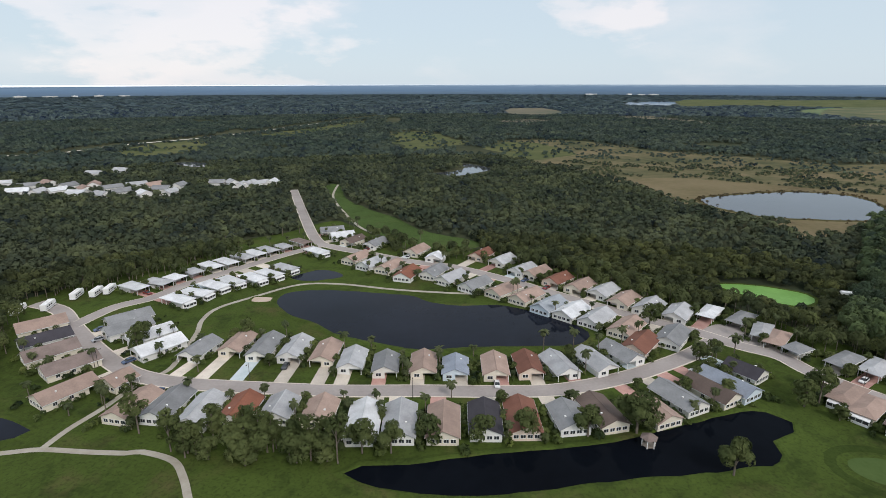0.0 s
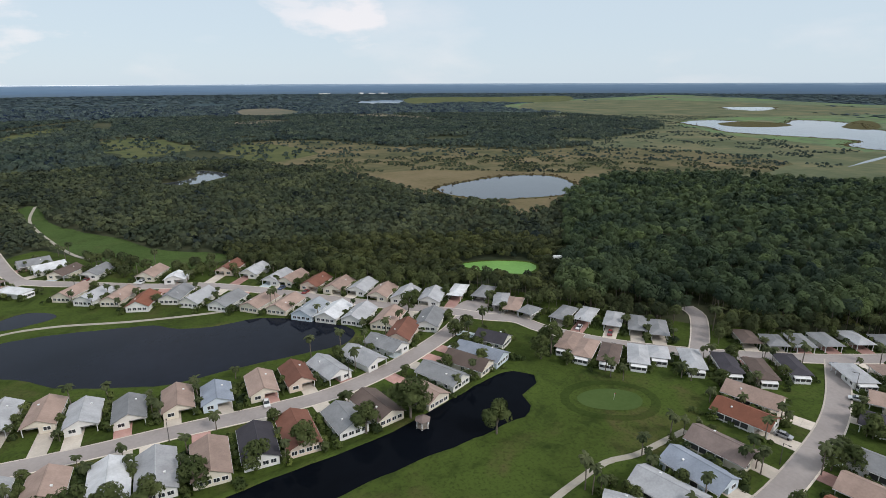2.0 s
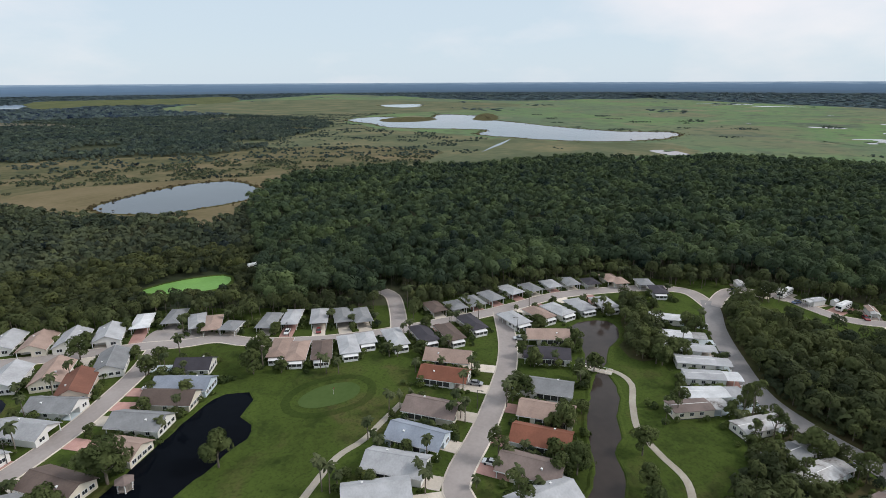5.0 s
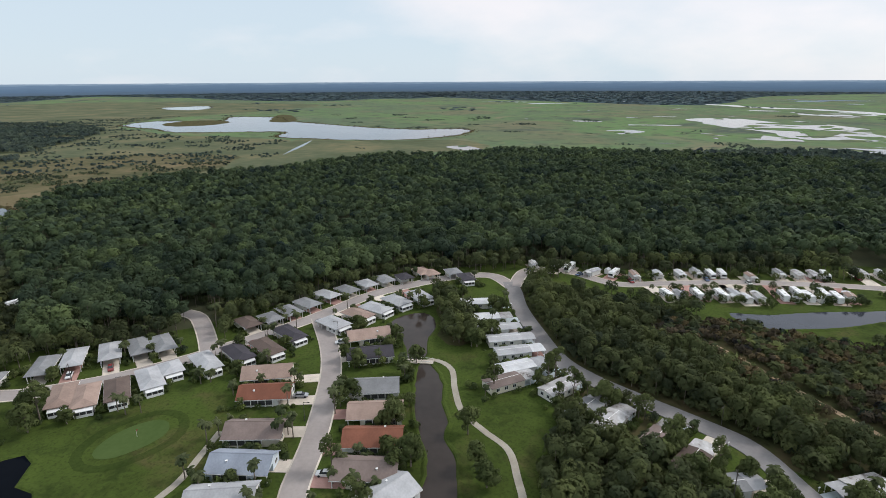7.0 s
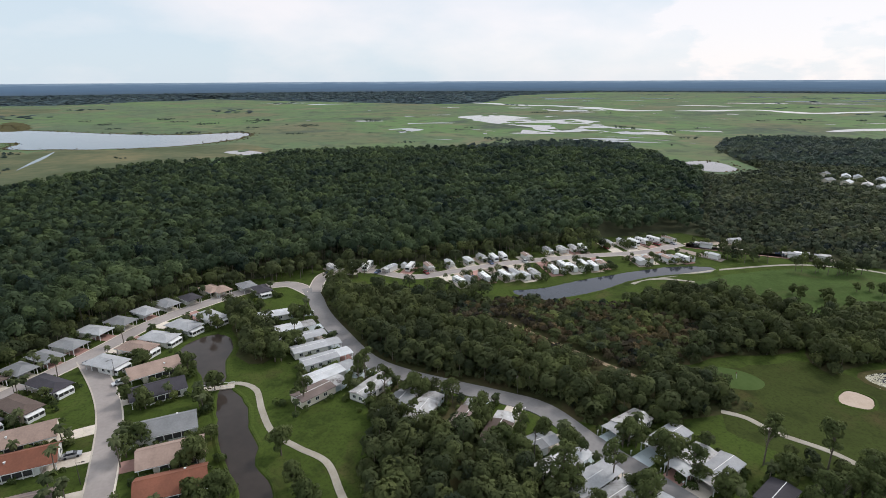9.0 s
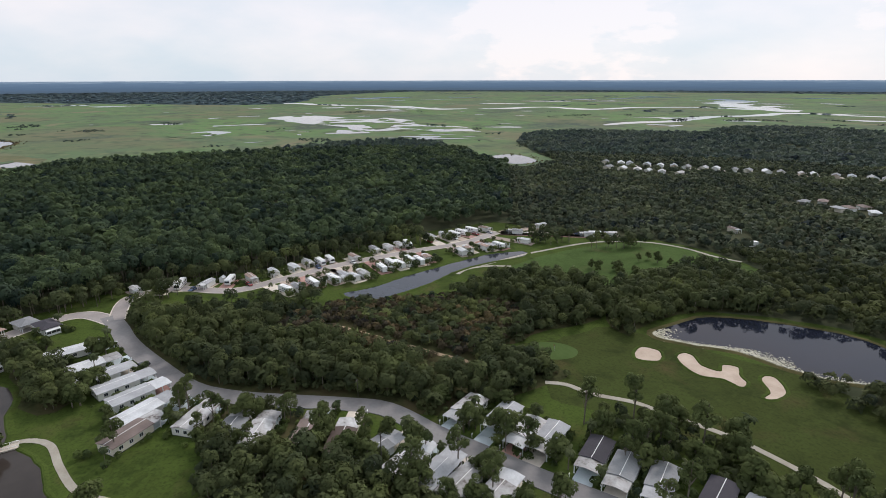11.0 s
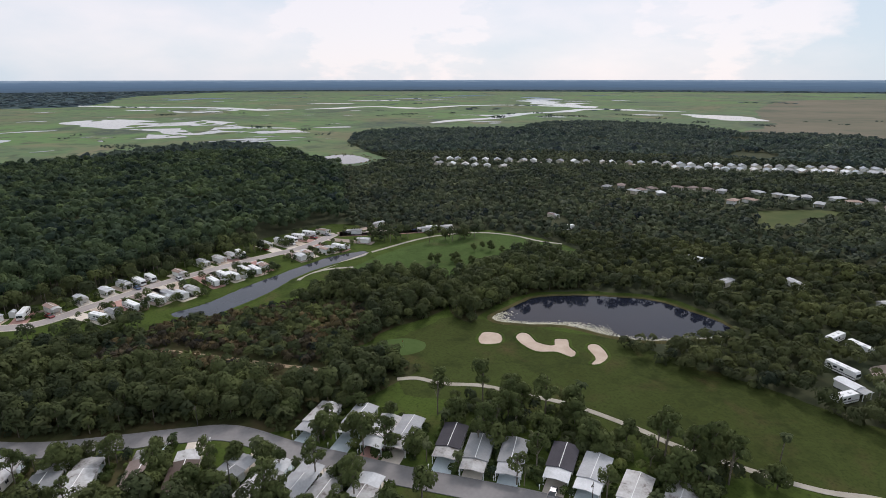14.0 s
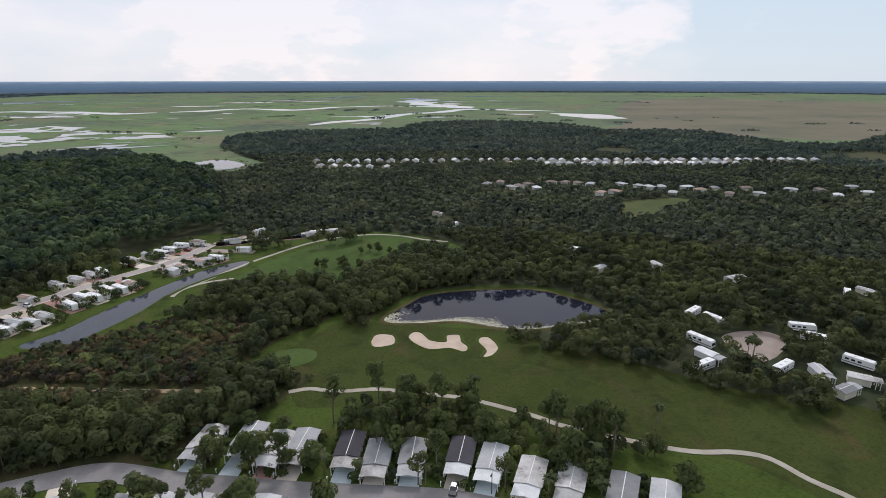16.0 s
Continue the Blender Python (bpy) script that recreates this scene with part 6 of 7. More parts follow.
# ---------- plants ----------
def leaf_cloud(n, rng, size, flat=0.85, low=-0.45, lumps=5):
    """n leaf sprays (triangles) on a lumpy crown of radius 1 round the origin."""
    d = rng.normal(size=(n * 3, 3))
    d /= np.linalg.norm(d, axis=1)[:, None]
    d = d[d[:, 2] > low][:n]
    bumps = rng.normal(size=(lumps, 3))
    bumps /= np.linalg.norm(bumps, axis=1)[:, None]
    r = 0.68 + 0.38 * np.max(np.clip(d @ bumps.T, 0, 1) ** 3, axis=1) + rng.uniform(-0.12, 0.06, len(d))
    c = d * r[:, None] * (1, 1, flat)
    nrm = d + rng.normal(scale=0.24, size=d.shape) + (0, 0, 0.2)
    nrm /= np.linalg.norm(nrm, axis=1)[:, None]
    t = np.cross(nrm, rng.normal(size=d.shape))
    t /= np.linalg.norm(t, axis=1)[:, None]
    b = np.cross(nrm, t)
    s = size * rng.uniform(0.65, 1.35, (len(d), 1))
    k = rng.uniform(0.6, 1.0, (len(d), 1))
    bend = nrm * s * 0.35
    q = np.stack([c - t * s - b * s * 0.5, c + t * s - b * s * 0.5 - bend, c + b * s * (0.5 + k) - bend * 0.4], 1)
    soft = nrm * 0.3 + d * 0.7 + (0, 0, 0.05)
    soft = np.repeat((soft / np.linalg.norm(soft, axis=1)[:, None])[:, None], 3, 1)
    return np.concatenate([q, soft], 2)


def moved(cloud, scale, shift):
    out = cloud.copy()
    out[..., :3] = out[..., :3] * scale + shift
    return out


def numpy_mesh(name, quads, material, tones=None):
    """A mesh of loose faces (n x corners x 3), or with a shading normal at each corner (n x corners x 6), and a tone for each face."""
    nq, k = quads.shape[:2]
    v = np.ascontiguousarray(quads[..., :3]).reshape(-1, 3).astype(np.float32)
    me = bpy.data.meshes.new(name)
    me.vertices.add(len(v))
    me.vertices.foreach_set("co", v.ravel())
    me.loops.add(nq * k)
    me.loops.foreach_set("vertex_index", np.arange(nq * k, dtype=np.int32))
    me.polygons.add(nq)
    me.polygons.foreach_set("loop_start", np.arange(0, nq * k, k, dtype=np.int32))
    me.update(calc_edges=True)
    if quads.shape[-1] == 6:
        nn = np.ascontiguousarray(quads[..., 3:]).reshape(-1, 3).astype(np.float32)
        at = me.attributes.new("custom_normal", "FLOAT_VECTOR", "POINT")
        at.data.foreach_set("vector", nn.ravel())
        me.polygons.foreach_set("use_smooth", np.ones(nq, bool))
        me.update()
    if tones is not None:
        at = me.attributes.new("tone", "FLOAT", "FACE")
        at.data.foreach_set("value", np.asarray(tones, dtype=np.float32))
    me.materials.append(material)
    return me


def trunk_quads(r0, r1, h, n=5, lean=(0, 0), z0=0.0):
    a = np.linspace(0, 2 * np.pi, n + 1)
    q = []
    for i in range(n):
        p = [(r0 * np.cos(a[i]), r0 * np.sin(a[i]), z0), (r0 * np.cos(a[i + 1]), r0 * np.sin(a[i + 1]), z0), (r1 * np.cos(a[i + 1]) + lean[0], r1 * np.sin(a[i + 1]) + lean[1], h), (r1 * np.cos(a[i]) + lean[0], r1 * np.sin(a[i]) + lean[1], h)]
        q.append(p)
    return np.array(q)


rng = np.random.default_rng(3)


def limb(a, b, r0, r1):
    a, b = np.array(a, float), np.array(b, float)
    d = (b - a) / np.linalg.norm(b - a)
    u = np.cross(d, (0.3, 0.5, 0.81))
    u /= np.linalg.norm(u)
    w = np.cross(d, u)
    k = [(math.cos(i * 2 * math.pi / 4), math.sin(i * 2 * math.pi / 4)) for i in range(5)]
    return np.array([[a + (u * k[i][0] + w * k[i][1]) * r0, a + (u * k[i + 1][0] + w * k[i + 1][1]) * r0, b + (u * k[i + 1][0] + w * k[i + 1][1]) * r1, b + (u * k[i][0] + w * k[i][1]) * r1] for i in range(4)])


def tree_template(kind):
    """A tree of height 1 m per unit, as an Empty with trunk and crown; the crown is several leafy masses on limbs."""
    e = new("tree" if kind != "pine" else "pine_tree")
    wood, leaves = [trunk_quads(0.20, 0.12, 4.0, 6)], []
    spots = []
    if kind == "pine":
        wood = [trunk_quads(0.18, 0.08, 9.0, 6)]
        for k in range(7):
            a, z, r = rng.uniform(0, 6.28), rng.uniform(5.2, 9.6), rng.uniform(0.4, 1.8)
            spots.append((r * math.cos(a), r * math.sin(a), z, rng.uniform(1.0, 1.7)))
    else:
        for k in range(9):
            a, z, r = k * 0.7 + rng.uniform(0, 1), rng.uniform(2.3, 5.6), rng.uniform(0.7, 2.2)
            spots.append((r * math.cos(a), r * math.sin(a), z, rng.uniform(1.2, 1.9)))
        spots.append((0, 0, 5.9, 1.7))
    for x, y, z, r in spots:
        wood.append(limb((0, 0, min(z * 0.62, 8.2)), (x, y, z), 0.09, 0.03))
        leaves.append(moved(leaf_cloud(110, rng, 0.205, 0.8, -0.75, 3), r, (x, y, z)))
    part("trunk", numpy_mesh("trunk", np.concatenate(wood), BARK), None, e)
    part("crown", numpy_mesh("crown", np.concatenate(leaves), LEAF_GARDEN), None, e)
    return e


def palm_template(h):
    e = new("palm_tree")
    q, z, x = [], 0.0, 0.0
    bend = rng.uniform(-0.5, 0.5)
    for k in range(5):
        z1, x1 = h * (k + 1) / 5, bend * ((k + 1) / 5) ** 2
        q.append(trunk_quads(0.17 - 0.012 * k, 0.16 - 0.012 * k, z1, 6, (x1 - x, 0), z) + (x, 0, 0))
        z, x = z1, x1
    part("trunk", numpy_mesh("trunk", np.concatenate(q), BARK), None, e)
    fr = []
    for k in range(20):
        a, up = k * 2.4, rng.uniform(-0.5, 1.0)
        l = rng.uniform(2.0, 2.7)
        c, s = math.cos(a), math.sin(a)
        rr, zz, w = 0.0, h, 0.12
        for j in range(4):
            ang = up - j * 0.5
            r2, z2 = rr + l / 4 * math.cos(ang), zz + l / 4 * math.sin(ang)
            w2 = (0.42, 0.5, 0.36, 0.05)[j]
            for side in (-1, 1):
                fr.append([(x + rr * c, rr * s, zz), (x + rr * c - side * w * s, rr * s + side * w * c, zz - w * 0.5), (x + r2 * c - side * w2 * s, r2 * s + side * w2 * c, z2 - w2 * 0.5), (x + r2 * c, r2 * s, z2)])
            rr, zz, w = r2, z2, w2
    part("crown", numpy_mesh("crown", np.array(fr), LEAF_PALM), None, e)
    return e


OAKS = [tree_template("oak") for _ in range(4)]
PINES = [tree_template("pine") for _ in range(3)]
PALMTREES = [palm_template(h) for h in (4.0, 5.2, 6.4, 7.6)]
for o in OAKS:
    tagged(o, "broad green garden tree with a leafy crown", "tree", "garden trees")
for o in PINES:
    tagged(o, "tall slender pine with clumped dark needles", "tree", "garden trees")
for o in PALMTREES:
    tagged(o, "slim palm tree with a round fan of fronds", "palm", "palm trees")
SHRUBS = []
for k in range(3):
    o = part("shrub", numpy_mesh("shrub", moved(leaf_cloud(130, rng, 0.2, 0.8, -0.3, 4), 0.9, (0, 0, 0.5)), LEAF_SHRUB), None)
    SHRUBS.append(tagged(o, "rounded green garden shrub", "shrub", "garden shrubs"))
used = set()


def plant(kinds, x, y, scale):
    ob = rnd.choice(kinds)
    m = pose(x, y, 0.03, 0, 0, rnd.uniform(0, 360)) 
    if ob not in used:
        used.add(ob)
        ob.matrix_basis = m @ Matrix.Diagonal((scale, scale, scale, 1))
        return
    c = copy_thing(ob, m)
    c.scale = (scale * rnd.uniform(0.9, 1.1), scale * rnd.uniform(0.9, 1.1), scale * rnd.uniform(0.9, 1.15))


ROADPTS = [ROADS[k] for k in ("FRONT", "EAST", "WEST", "CUL", "SOUTH", "LOOP", "RV")]
HOMEXY = np.array([(x, y) for x, y, r in HOMES])
for group, kinds, lo, hi in ((BIG_TREES, OAKS + PINES[:1], 1.1, 1.5), (MORE_TREES, OAKS + PINES, 1.0, 1.35), (STREET_TREES, OAKS, 0.75, 1.1), (CREEK_TREES, OAKS, 0.9, 1.25), (FAIRWAY_TREES, OAKS, 0.6, 0.9), (PALMS, PALMTREES, 0.9, 1.2), (PALMS_B, PALMTREES, 0.8, 1.1), (PALMS_C, PALMTREES, 0.9, 1.2)):
    for x, y in group:
        # stand clear of the nearest home
        d = HOMEXY - (x, y)
        k = int(np.argmin(np.hypot(*d.T)))
        gap = float(np.hypot(*d[k]))
        if gap < 7.0:
            x, y = HOMEXY[k] - d[k] / max(gap, 0.1) * 7.2
        pt = np.array([[float(x), float(y)]])
        if any(inside(l, pt)[0] or near_line(list(l) + [l[0]], pt, 1.2)[0] for l in PONDS[:13]) or any(near_line(l, pt, 3.6)[0] for l in ROADPTS):
            continue
        plant(kinds, float(x), float(y), rnd.uniform(lo, hi))
def scatter_box(x0, y0, x1, y1, cell):
    gx, gy = np.meshgrid(np.arange(x0, x1, cell), np.arange(y0, y1, cell))
    return np.stack([gx.ravel(), gy.ravel()], 1) + rng.uniform(-0.5, 0.5, (gx.size, 2)) * cell


# front and back gardens: a palm or small tree and some shrubs beside each home


def free(x, y, gap=5.2, road=4.2):
    p = np.array([[x, y]])
    if (np.hypot(*(HOMEXY - p[0]).T) < gap).any():
        return False
    return not any(near_line(l, p, road)[0] for l in ROADPTS) and not any(inside(l, p)[0] for l in PONDS)


for name, road, style, wide, colours, places in ROW_LIST:
    for x, y, length in places:
        d, q = nearest_on(ROADS[road], x, y)
        f = (q - Vector((x, y, 0))).normalized()
        s = Vector((f.y, -f.x, 0))
        for k in range(4):
            c = Vector((x, y, 0)) + f * rnd.uniform(-length * 0.75, length * 0.75) + s * rnd.choice((-1, 1)) * (wide / 2 + rnd.uniform(0.7, 1.6))
            if free(c.x, c.y, 4.4):
                pick = rnd.random()
                if pick < 0.3:
                    plant(PALMTREES, c.x, c.y, rnd.uniform(0.65, 1.05))
                elif pick < 0.56:
                    plant(OAKS, c.x, c.y, rnd.uniform(0.4, 0.75))
                elif pick < 0.78:
                    plant(SHRUBS, c.x, c.y, rnd.uniform(0.9, 1.7))

# trees behind and between the mobile homes
strip = outline(WOOD_STRIP, 4, 1.0)
bank = outline(TREE_BANK, 4, 1.0)
spots = scatter_box(-85, 95, 10, 140, 4.6)
for x, y in spots[inside(bank, spots)]:
    if free(x, y, 7.0):
        plant(PINES + OAKS, x, y, rnd.uniform(0.95, 1.35))
x, y = BIG_OAK
plant(OAKS, x, y, 2.0)
spots = scatter_box(-20, -160, 130, -60, 6.0)
for x, y in spots[inside(strip, spots)]:
    if free(x, y, 6.0) and rnd.random() < 0.8:
        plant(PINES + OAKS, x, y, rnd.uniform(0.95, 1.45))
for name, road, style, wide, colours, places in ROW_LIST:
    if name in ("park_south", "park_row", "park_north", "street_east"):
        for x, y, length in places:
            for k in range({"park_south": 6, "park_row": 1, "park_north": 2}.get(name, 1)):
                a = rnd.uniform(0, 6.28)
                c = (x + rnd.uniform(5, 10) * math.cos(a), y + rnd.uniform(5, 10) * math.sin(a))
                if free(c[0], c[1], 4.8, 7.0):
                    plant(OAKS + PINES[:2], c[0], c[1], rnd.uniform(0.7, 1.2))
lot_trees = []
for places in (RV_UPPER, RV_LOWER):
    for x, y in places:
        for k in range(6):
            c = (x + rnd.uniform(-8, 8), y + rnd.uniform(-8, 8))
            if free(c[0], c[1], 3.8):
                if k < 5:
                    lot_trees.append(c)
                else:
                    plant(PALMTREES[:2], c[0], c[1], rnd.uniform(0.6, 0.9))

# low planting along walls and lot lines
bushes = []
for name, road, style, wide, colours, places in ROW_LIST:
    for x, y, length in places:
        d, q = nearest_on(ROADS[road], x, y)
        f = (q - Vector((x, y, 0))).normalized()
        s = Vector((f.y, -f.x, 0))
        for k in range(20):
            c = Vector((x, y, 0)) + f * rnd.uniform(-length * 0.8, length * 0.62) + s * rnd.choice((-1, 1)) * (wide / 2 + rnd.uniform(0.5, 2.2))
            bushes.append((c.x, c.y))
for places in (RV_UPPER, RV_LOWER):
    for x, y in places:
        for k in range(7):
            bushes.append((x + rnd.uniform(-6, 6), y + rnd.uniform(-7, 7)))
bushes = np.array(bushes)
ok = np.ones(len(bushes), bool)
for l in ROADPTS:
    ok &= ~near_line(l, bushes, 4.2)
for l in PONDS:
    ok &= ~inside(l, bushes)
forest_later = bushes[ok]
# cabbage palms along the edge of the woods
edge = [p for p in OPEN if p.y > 30]
for p in edge:
    c = (p.x * 0.985 + rnd.uniform(-5, 5), p.y * 0.985 + rnd.uniform(-5, 5))
    if rnd.random() < 0.5 and free(c[0], c[1], 8.0):
        plant(PALMTREES, c[0], c[1], rnd.uniform(0.85, 1.25))

# lily pads along the pond's near shore
lp = outline(POND_LILY, 1.0, 0.4)
cen = sum(lp, Vector()) / len(lp)
padq = []
for p in lp:
    if p.length < cen.length - 3:
        thick = 1.0 if p.x > 100 else 0.45
        for k in range(int(46 * thick)):
            c = p + (cen - p).normalized() * abs(rng.normal()) * 2.6 * thick + Vector((rng.normal(), rng.normal(), 0)) * 0.7
            a, r = rng.uniform(0, 6.28), rng.uniform(0.12, 0.34)
            padq.append([(c.x + r * math.cos(a + i * 1.57), c.y + r * math.sin(a + i * 1.57), 0.165 + 0.01 * rng.random()) for i in range(4)])
tagged(part("lily_pads", numpy_mesh("lily_pads", np.array(padq), LILY), None), "pale lily pads along the pond shore", "lily pads", kind="stuff")


# ---------- woods ----------
def forest(name, xy, templates, size, height, material, label, varied=0.16, stems=False):
    """Joins one leafy crown for each plan point into a single mesh. size: crown radius range; height: crown middle range; varied: spread of the trees' tones."""
    n = len(xy)
    if not n:
        return
    pick = rng.integers(0, len(templates), n)
    out, tones, wood = [], [], []
    stand = np.array([noise.noise(Vector((x / 34, y / 34, 5.1))) + 0.6 * noise.noise(Vector((x / 11, y / 11, 9.3))) for x, y in xy])
    for k, tpl in enumerate(templates):
        c = xy[pick == k]
        m = len(c)
        if not m:
            continue
        a = rng.uniform(0, 2 * np.pi, m)
        r = rng.uniform(size[0], size[1], m)
        h = rng.uniform(height[0], height[1], m)
        ca, sa = np.cos(a)[:, None, None], np.sin(a)[:, None, None]
        x, y, z = tpl[None, ..., 0], tpl[None, ..., 1], tpl[None, ..., 2]
        rr = r[:, None, None]
        q = np.stack([(x * ca - y * sa) * rr + c[:, 0, None, None], (x * sa + y * ca) * rr + c[:, 1, None, None], z * rr + h[:, None, None]], -1)
        x, y, z = tpl[None, ..., 3], tpl[None, ..., 4], tpl[None, ..., 5]
        nn = np.stack([x * ca - y * sa, x * sa + y * ca, z + 0 * ca], -1)
        out.append(np.concatenate([q, nn], -1).reshape(-1, 3, 6))
        tone = np.clip(varied * (1.1 * rng.normal(size=m) + 2.2 * stand[pick == k]), -0.6, 0.9)
        tones.append(np.repeat(tone, len(tpl)))
        if stems:
            for (px, py), top in zip(c, h):
                wood.append(trunk_quads(0.17, 0.09, top, 3) + (px, py, 0))
    tagged(part(name, numpy_mesh(name, np.concatenate(out), material, np.concatenate(tones)), None), label, "woods", kind="stuff")
    if wood:
        tagged(part(name + "_stems", numpy_mesh(name + "_stems", np.concatenate(wood), BARK), None), "slender grey-brown tree stems under the crowns", "woods", kind="stuff")


def scatter(r0, r1, cell, a0=-1.72, a1=2.32):
    """Jittered plan points on a square grid between two distances from the estate, in the half plane that the woods fill."""
    g = np.arange(-r1, r1, cell)
    gx, gy = np.meshgrid(g, g)
    p = np.stack([gx.ravel(), gy.ravel()], 1) + rng.uniform(-0.5, 0.5, (gx.size, 2)) * cell
    r, a = np.hypot(*p.T), np.arctan2(p[:, 1], p[:, 0])
    return p[(r >= r0) & (r < r1) & (a > a0) & (a < a1)]


def keep_clear(p, home_gap=7.0, road_gap=5.5):
    bad = np.zeros(len(p), bool)
    for key, l in ROADS.items():
        bad |= near_line(l, p, 26 if key == "HIGHWAY" else road_gap)
    for l in PATHS:
        bad |= near_line(l, p, 3.4 if l is not TRAILLINE else 2.6)
    for l in PONDS:
        bad |= inside(l, p)
        bad |= near_line(list(l) + [l[0]], p, 3.0)
    for l in CLEAR + [PLAZALINE]:
        bad |= inside(l, p)
    for x, y, r in HOMES:
        bad |= np.hypot(p[:, 0] - x, p[:, 1] - y) < max(home_gap, r + 1.5)
    return p[~bad]


def patchy(p, size, cut):
    v = np.array([noise.noise(Vector((x / size, y / size, 1.7))) for x, y in p])
    return p[v > cut]


NEAR = [np.concatenate([leaf_cloud(176, rng, 0.165, 0.95, -0.6, 6), moved(leaf_cloud(64, rng, 0.2, 0.8, -0.4, 3), 0.6, (0.35 - 0.7 * (k % 2), 0.3, 0.5))]) for k in range(7)]
MID = [leaf_cloud(42, rng, 0.33, 0.95, -0.4, 4) for _ in range(7)]
LOWNEAR = [leaf_cloud(116, rng, 0.205, 0.85, -0.45, 5) for _ in range(7)]
LOWMID = [leaf_cloud(24, rng, 0.41, 0.8, -0.2, 4) for _ in range(7)]
FAR = [leaf_cloud(10, rng, 0.56, 0.65, 0.0, 3) for _ in range(6)]

MARSHIN = lambda p: inside(MARSHLINE, p) & ~inside(SOUTHWOODS, p)


def tall(p):
    """The stand of high pines between the estate and the marsh; elsewhere the woods are low."""
    a = np.degrees(np.arctan2(p[:, 1], p[:, 0]))
    return (a > -33) & (a < 52)


def grow(name, pts, tpl, low, mats, big, small, labels, stems=False):
    t = tall(pts)
    forest(name, pts[t], tpl, big[0], big[1], mats[0], labels[0], 0.2, stems)
    forest(name + "_low", pts[~t], low, small[0], small[1], mats[1], labels[1])


forest("garden_bushes", forest_later, LOWMID, (0.5, 1.6), (0.3, 1.3), LEAF_SHRUB, "low garden bushes along walls and lot lines")
pickb = rng.random(len(forest_later)) < 0.09
tall_bushes = forest_later[pickb]
tall_bushes = tall_bushes[[bool((np.hypot(*(HOMEXY - q).T) > 4.6).all()) for q in tall_bushes]]
forest("garden_thickets", tall_bushes, LOWNEAR, (0.9, 1.9), (1.2, 2.8), LEAF_GARDEN, "leafy tall bushes between the homes", 0.2)
forest("lot_trees", np.array(lot_trees), NEAR, (1.1, 2.2), (1.4, 3.4), LEAF_GARDEN, "small green trees between the motorhome lots")
low_strip = keep_clear(scatter(40, 200, 4.0), 7.0, 6.0)
forest("strip_growth", low_strip[inside(strip, low_strip)], LOWNEAR, (1.4, 2.6), (1.0, 3.2), LEAF_COPPICE, "dense bushes and young trees behind the mobile homes", 0.16)
near_pts = keep_clear(scatter(55, 330, 4.6))
inopen = inside(OPEN, near_pts)
WOODS = [outline(w, 5, 1.5) for w in (WOOD_BRUSH, WOOD_EDGE, WOOD_POINT, WOOD_POND)]
LOW = outline(BRUSH_LOW, 5, 3)
inwood = np.zeros(len(near_pts), bool)
# the woods come up close behind the northern homes
inwood |= inopen & near_line(list(OPEN) + [OPEN[0]], near_pts, 22) & ((near_pts[:, 1] > 45) | (near_pts[:, 0] > 225))
for w in WOODS:
    inwood |= inside(w, near_pts)
inlow = inside(LOW, near_pts)
out_woods = near_pts[~inopen & ~inwood]
out_woods = out_woods[~inside(DRYLINE, out_woods) & ~MARSHIN(out_woods)]
grow("woodland_near", out_woods, NEAR, LOWNEAR, (LEAF_PINE, LEAF_OAK), ((2.1, 4.4), (5.0, 11.5)), ((1.7, 3.5), (1.8, 6.0)), ("dense dark green woods of pines and oaks", "low green and brown mixed woodland"), True)
# only low growth stands in front of the sandy track
beside = np.zeros(len(near_pts), bool)
for d in (4, 8, 12):
    beside |= near_line([p - p.normalized() * d for p in TRAILLINE], near_pts, 3.6)
forest("coppice", near_pts[inwood & ~inlow & ~beside], NEAR, (2.0, 3.5), (3.4, 7.2), LEAF_COPPICE, "green trees round the brush and beside the road", 0.13, True)
fill = keep_clear(scatter(55, 330, 4.4), 7.0, 6.2)
keepf = np.zeros(len(fill), bool)
for w in WOODS:
    keepf |= inside(w, fill)
for d in (0, 4, 8, 12):
    keepf &= ~near_line([p - p.normalized() * d for p in TRAILLINE], fill, 3.6)
forest("coppice_fill", fill[keepf & ~inside(LOW, fill)], LOWNEAR, (1.9, 3.1), (2.0, 4.6), LEAF_COPPICE, "lower leafy trees filling the coppice", 0.13)
under = keep_clear(scatter(55, 330, 6.0))
keepu = ~inside(OPEN, under)
for w in WOODS:
    keepu |= inside(w, under)
under = under[keepu & ~inside(LOW, under)]
forest("underwood", under[~MARSHIN(under)], LOWMID, (1.6, 2.8), (1.2, 3.6), LEAF_OAK, "lower bushes between the trees")
skirt = keep_clear(scatter(55, 330, 3.0), 7.0, 5.0)
rim = np.zeros(len(skirt), bool)
for w in WOODS[:3]:
    rim |= inside(w, skirt) & near_line(list(w) + [w[0]], skirt, 8)
skirt = skirt[rim & ~inside(LOW, skirt)]
forest("thicket_edge", skirt, LOWMID, (1.3, 2.4), (0.7, 2.4), LEAF_COPPICE, "leafy undergrowth along the edge of the trees")
brush = keep_clear(scatter(100, 330, 2.3))
brush = brush[inside(LOW, brush)]
green = np.array([noise.noise(Vector((x / 13, y / 13, 2.2))) > -0.02 for x, y in brush]) ^ (rng.random(len(brush)) < 0.2)
forest("brush", brush[~green], LOWMID, (1.1, 2.2), (0.8, 2.0), LEAF_BRUSH, "brownish low brush in the middle of the woods", 0.22)
forest("green_brush", brush[green], LOWMID, (1.2, 2.6), (0.9, 2.4), LEAF_COPPICE, "olive green bushes among the brown brush", 0.22)

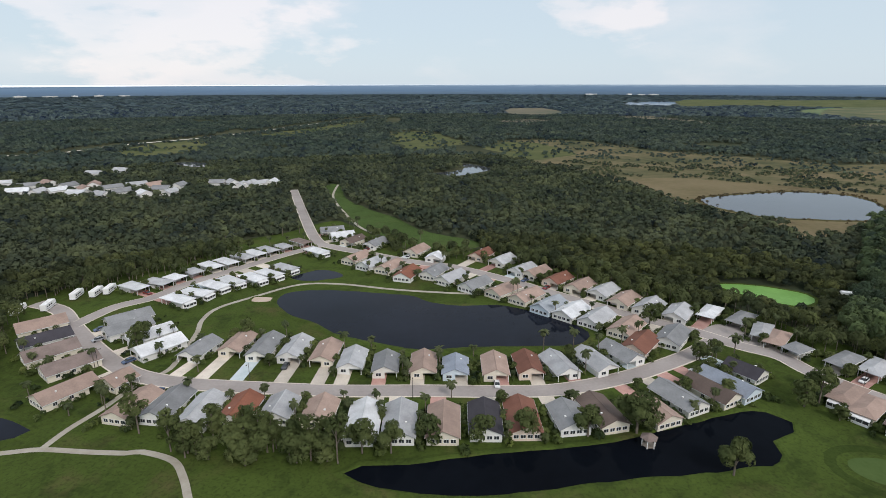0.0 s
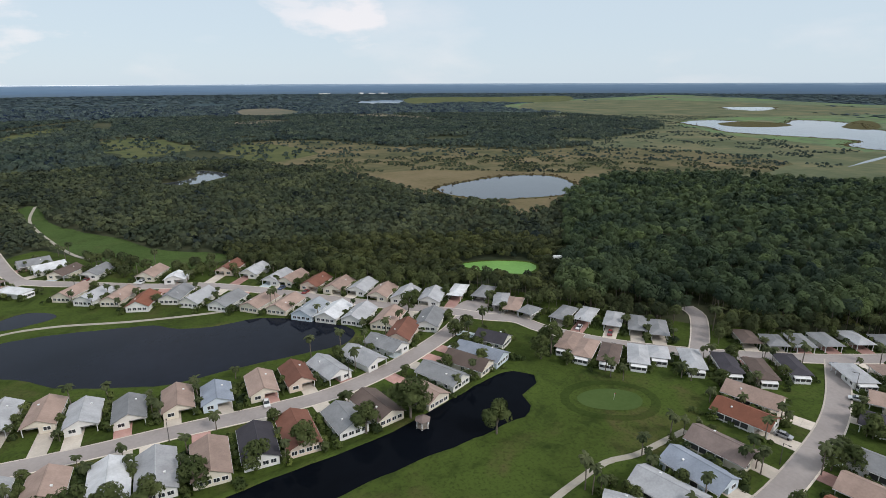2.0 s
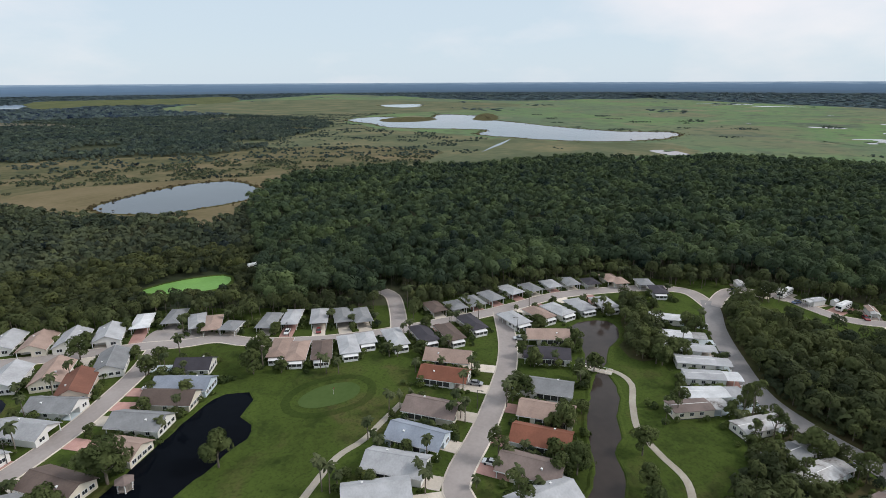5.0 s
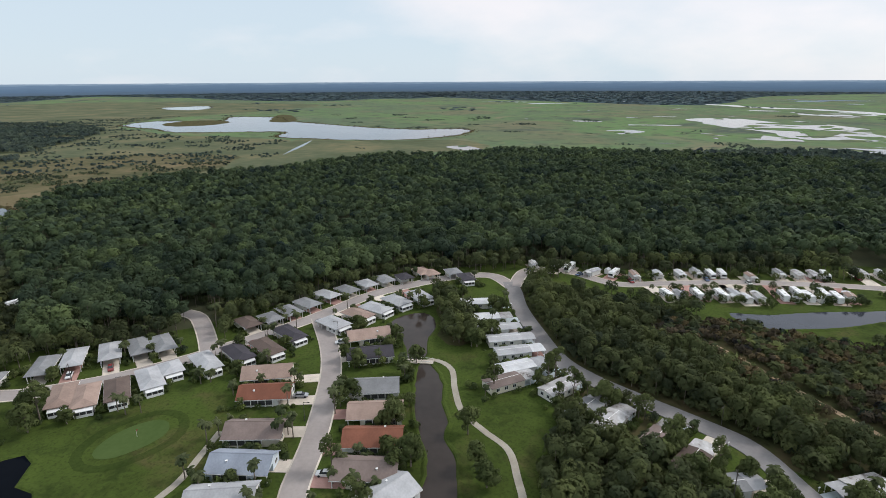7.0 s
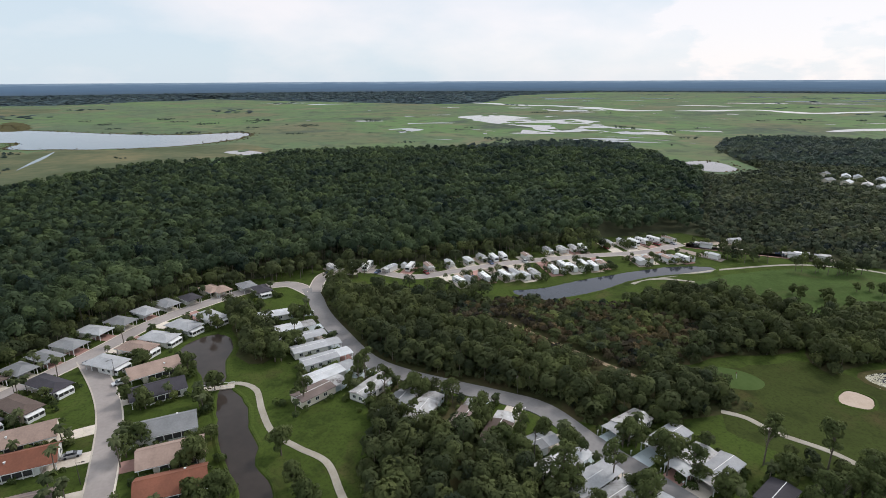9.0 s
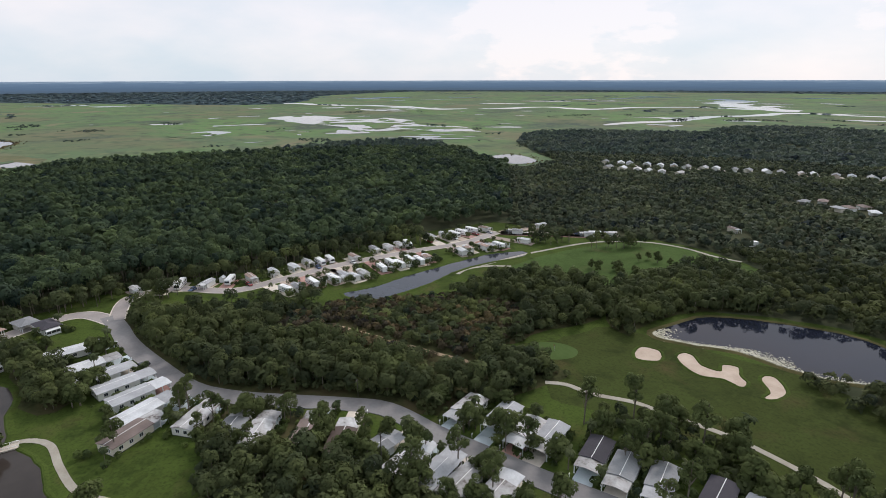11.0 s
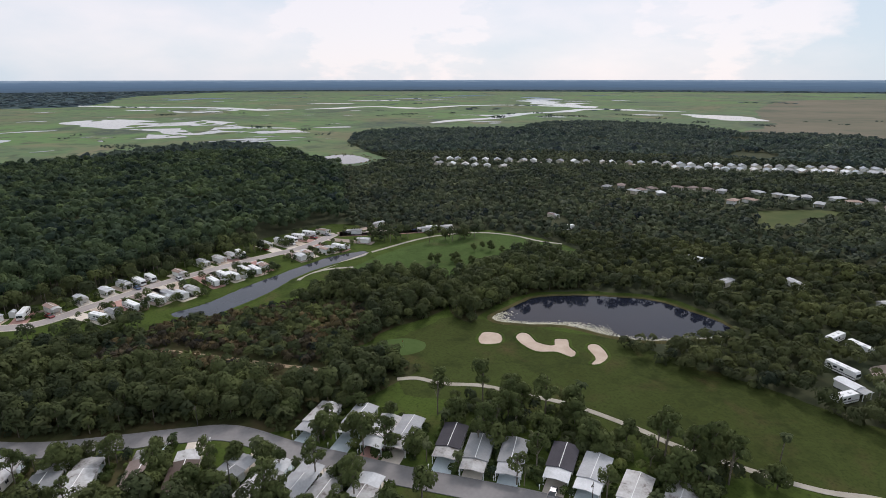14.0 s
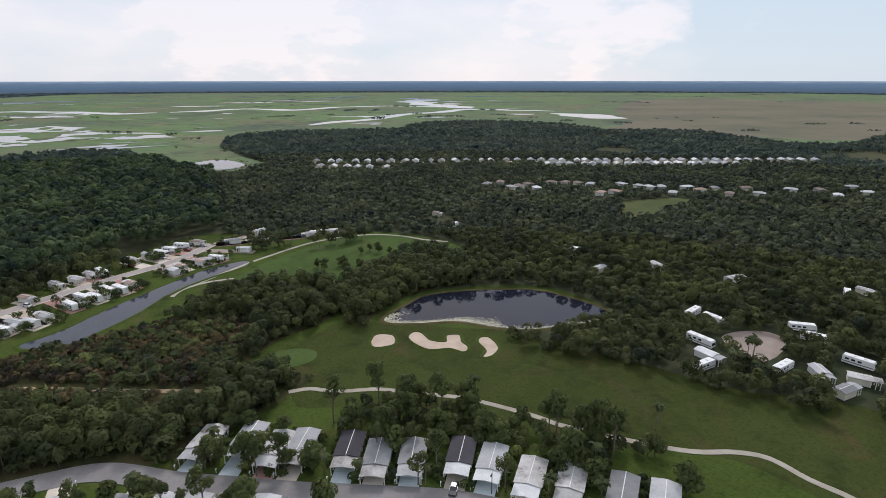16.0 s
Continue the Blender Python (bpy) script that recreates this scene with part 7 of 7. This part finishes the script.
mid_pts = keep_clear(scatter(330, 720, 4.8))
mid_pts = mid_pts[(~MARSHIN(mid_pts) | inside(SCRUBLINE_B, mid_pts)) & ~inside(DRYLINE, mid_pts) & ~inside(OPEN, mid_pts)]
scr = inside(SCRUBLINE, mid_pts) | inside(SCRUBLINE_B, mid_pts)
grow("woodland_middle", mid_pts[~scr], MID, LOWMID, (LEAF_PINE, LEAF_MID), ((2.1, 4.2), (5.5, 11.5)), ((1.6, 3.4), (1.5, 4.6)), ("dense dark woods stretching to the marsh", "mixed low woodland beyond the homes"))
forest("scrub_bushes", patchy(mid_pts[scr], 25, -0.05), FAR, (0.9, 2.3), (0.3, 1.2), LEAF_MID, "scattered bushes on brown scrub")
far_pts = keep_clear(scatter(720, 1700, 8.0), 10, 8)
fs = inside(SCRUBLINE, far_pts) | inside(SCRUBLINE_B, far_pts)
fm = MARSHIN(far_pts)
bush = scatter(560, 1500, 11.0)
infield = np.zeros(len(bush), bool)
for l in FIELDS:
    infield |= inside(l, bush)
forest("field_bushes", patchy(bush[infield], 22, 0.0), FAR, (1.6, 3.8), (0.6, 2.0), LEAF_FAR_HAZE, "dark bushes dotted over open fields")
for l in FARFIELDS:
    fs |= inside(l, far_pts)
forest("woodland_far", patchy(far_pts[~fm & ~fs], 90, -0.42), FAR, (2.8, 5.2), (1.8, 4.4), LEAF_FAR_HAZE, "distant dark woods with gaps")
forest("far_scrub", patchy(far_pts[fs], 30, 0.0), FAR, (1.2, 2.8), (0.3, 1.2), LEAF_FAR_HAZE, "far bushes on brown scrub")
forest("marsh_bushes", patchy(far_pts[fm], 60, 0.52), FAR, (1.2, 2.6), (0.3, 1.0), LEAF_FAR_HAZE, "dark bushes scattered in the marsh")
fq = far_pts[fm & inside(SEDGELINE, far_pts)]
forest("sedge_bushes", patchy(fq, 34, 0.08), FAR, (1.0, 2.8), (0.3, 1.2), LEAF_FAR_HAZE, "dark bushes dotted over the olive sedge")
out_pts = scatter(1700, 4650, 44.0)
om = MARSHIN(out_pts)
for l in FARWOODS:
    om &= ~inside(l, out_pts)
wet = np.zeros(len(out_pts), bool)
for l in PONDS:
    wet |= inside(l, out_pts)
HORIZON = [leaf_cloud(8, rng, 0.6, 0.65, 0.0, 3) * (1, 1, 0.18, 1, 1, 1) for _ in range(3)]
for l in FARFIELDS:
    wet |= inside(l, out_pts)
forest("woodland_horizon", patchy(out_pts[~om & ~wet], 300, -0.6), HORIZON, (11, 21), (0.2, 2.4), LEAF_HORIZON_HAZE, "far dark woods merging toward the horizon")
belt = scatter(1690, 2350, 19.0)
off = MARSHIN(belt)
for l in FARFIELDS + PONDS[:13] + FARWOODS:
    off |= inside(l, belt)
forest("woodland_belt", patchy(belt[~off], 160, -0.5), FAR, (6, 10.5), (1.0, 3.6), LEAF_HORIZON_HAZE, "wide belt of dark woods in the distance", 0.22)
forest("marsh_islands", patchy(out_pts[om & ~wet], 200, 0.52), HORIZON, (8, 15), (0.2, 1.6), LEAF_HORIZON_HAZE, "dark wooded islands in the marsh")

# reeds and low growth along the lake shores
reeds = []
for l, w, gap in ((outline(LAKE_MARSH, 5, 9), 9.0, 5), (outline(POND_DRY, 3, 2), 3.0, 5), (outline(POND_FAR, 4, 2), 4.0, 2), (outline(MARSH_POND_E, 6, 20), 5.0, 2), (outline(MARSH_POND_F, 6, 20), 5.0, 2)):
    for q in l:
        for k in range(gap):
            if noise.noise(q * 0.012) > -0.25 or k == 0:
                reeds.append((q.x + rng.normal() * w, q.y + rng.normal() * w))
reeds = np.array(reeds)
wet = np.zeros(len(reeds), bool)
for q in (LAKE_MARSH, POND_DRY, POND_FAR, MARSH_POND_E, MARSH_POND_F):
    wet |= inside(outline(q, 8, 2), reeds)
reeds = reeds[~wet | (rng.random(len(reeds)) < 0.06)]
forest("reeds", reeds, FAR, (0.5, 1.5), (0.1, 0.6), LEAF_BRUSH, "brownish reeds and bushes along lake shores")
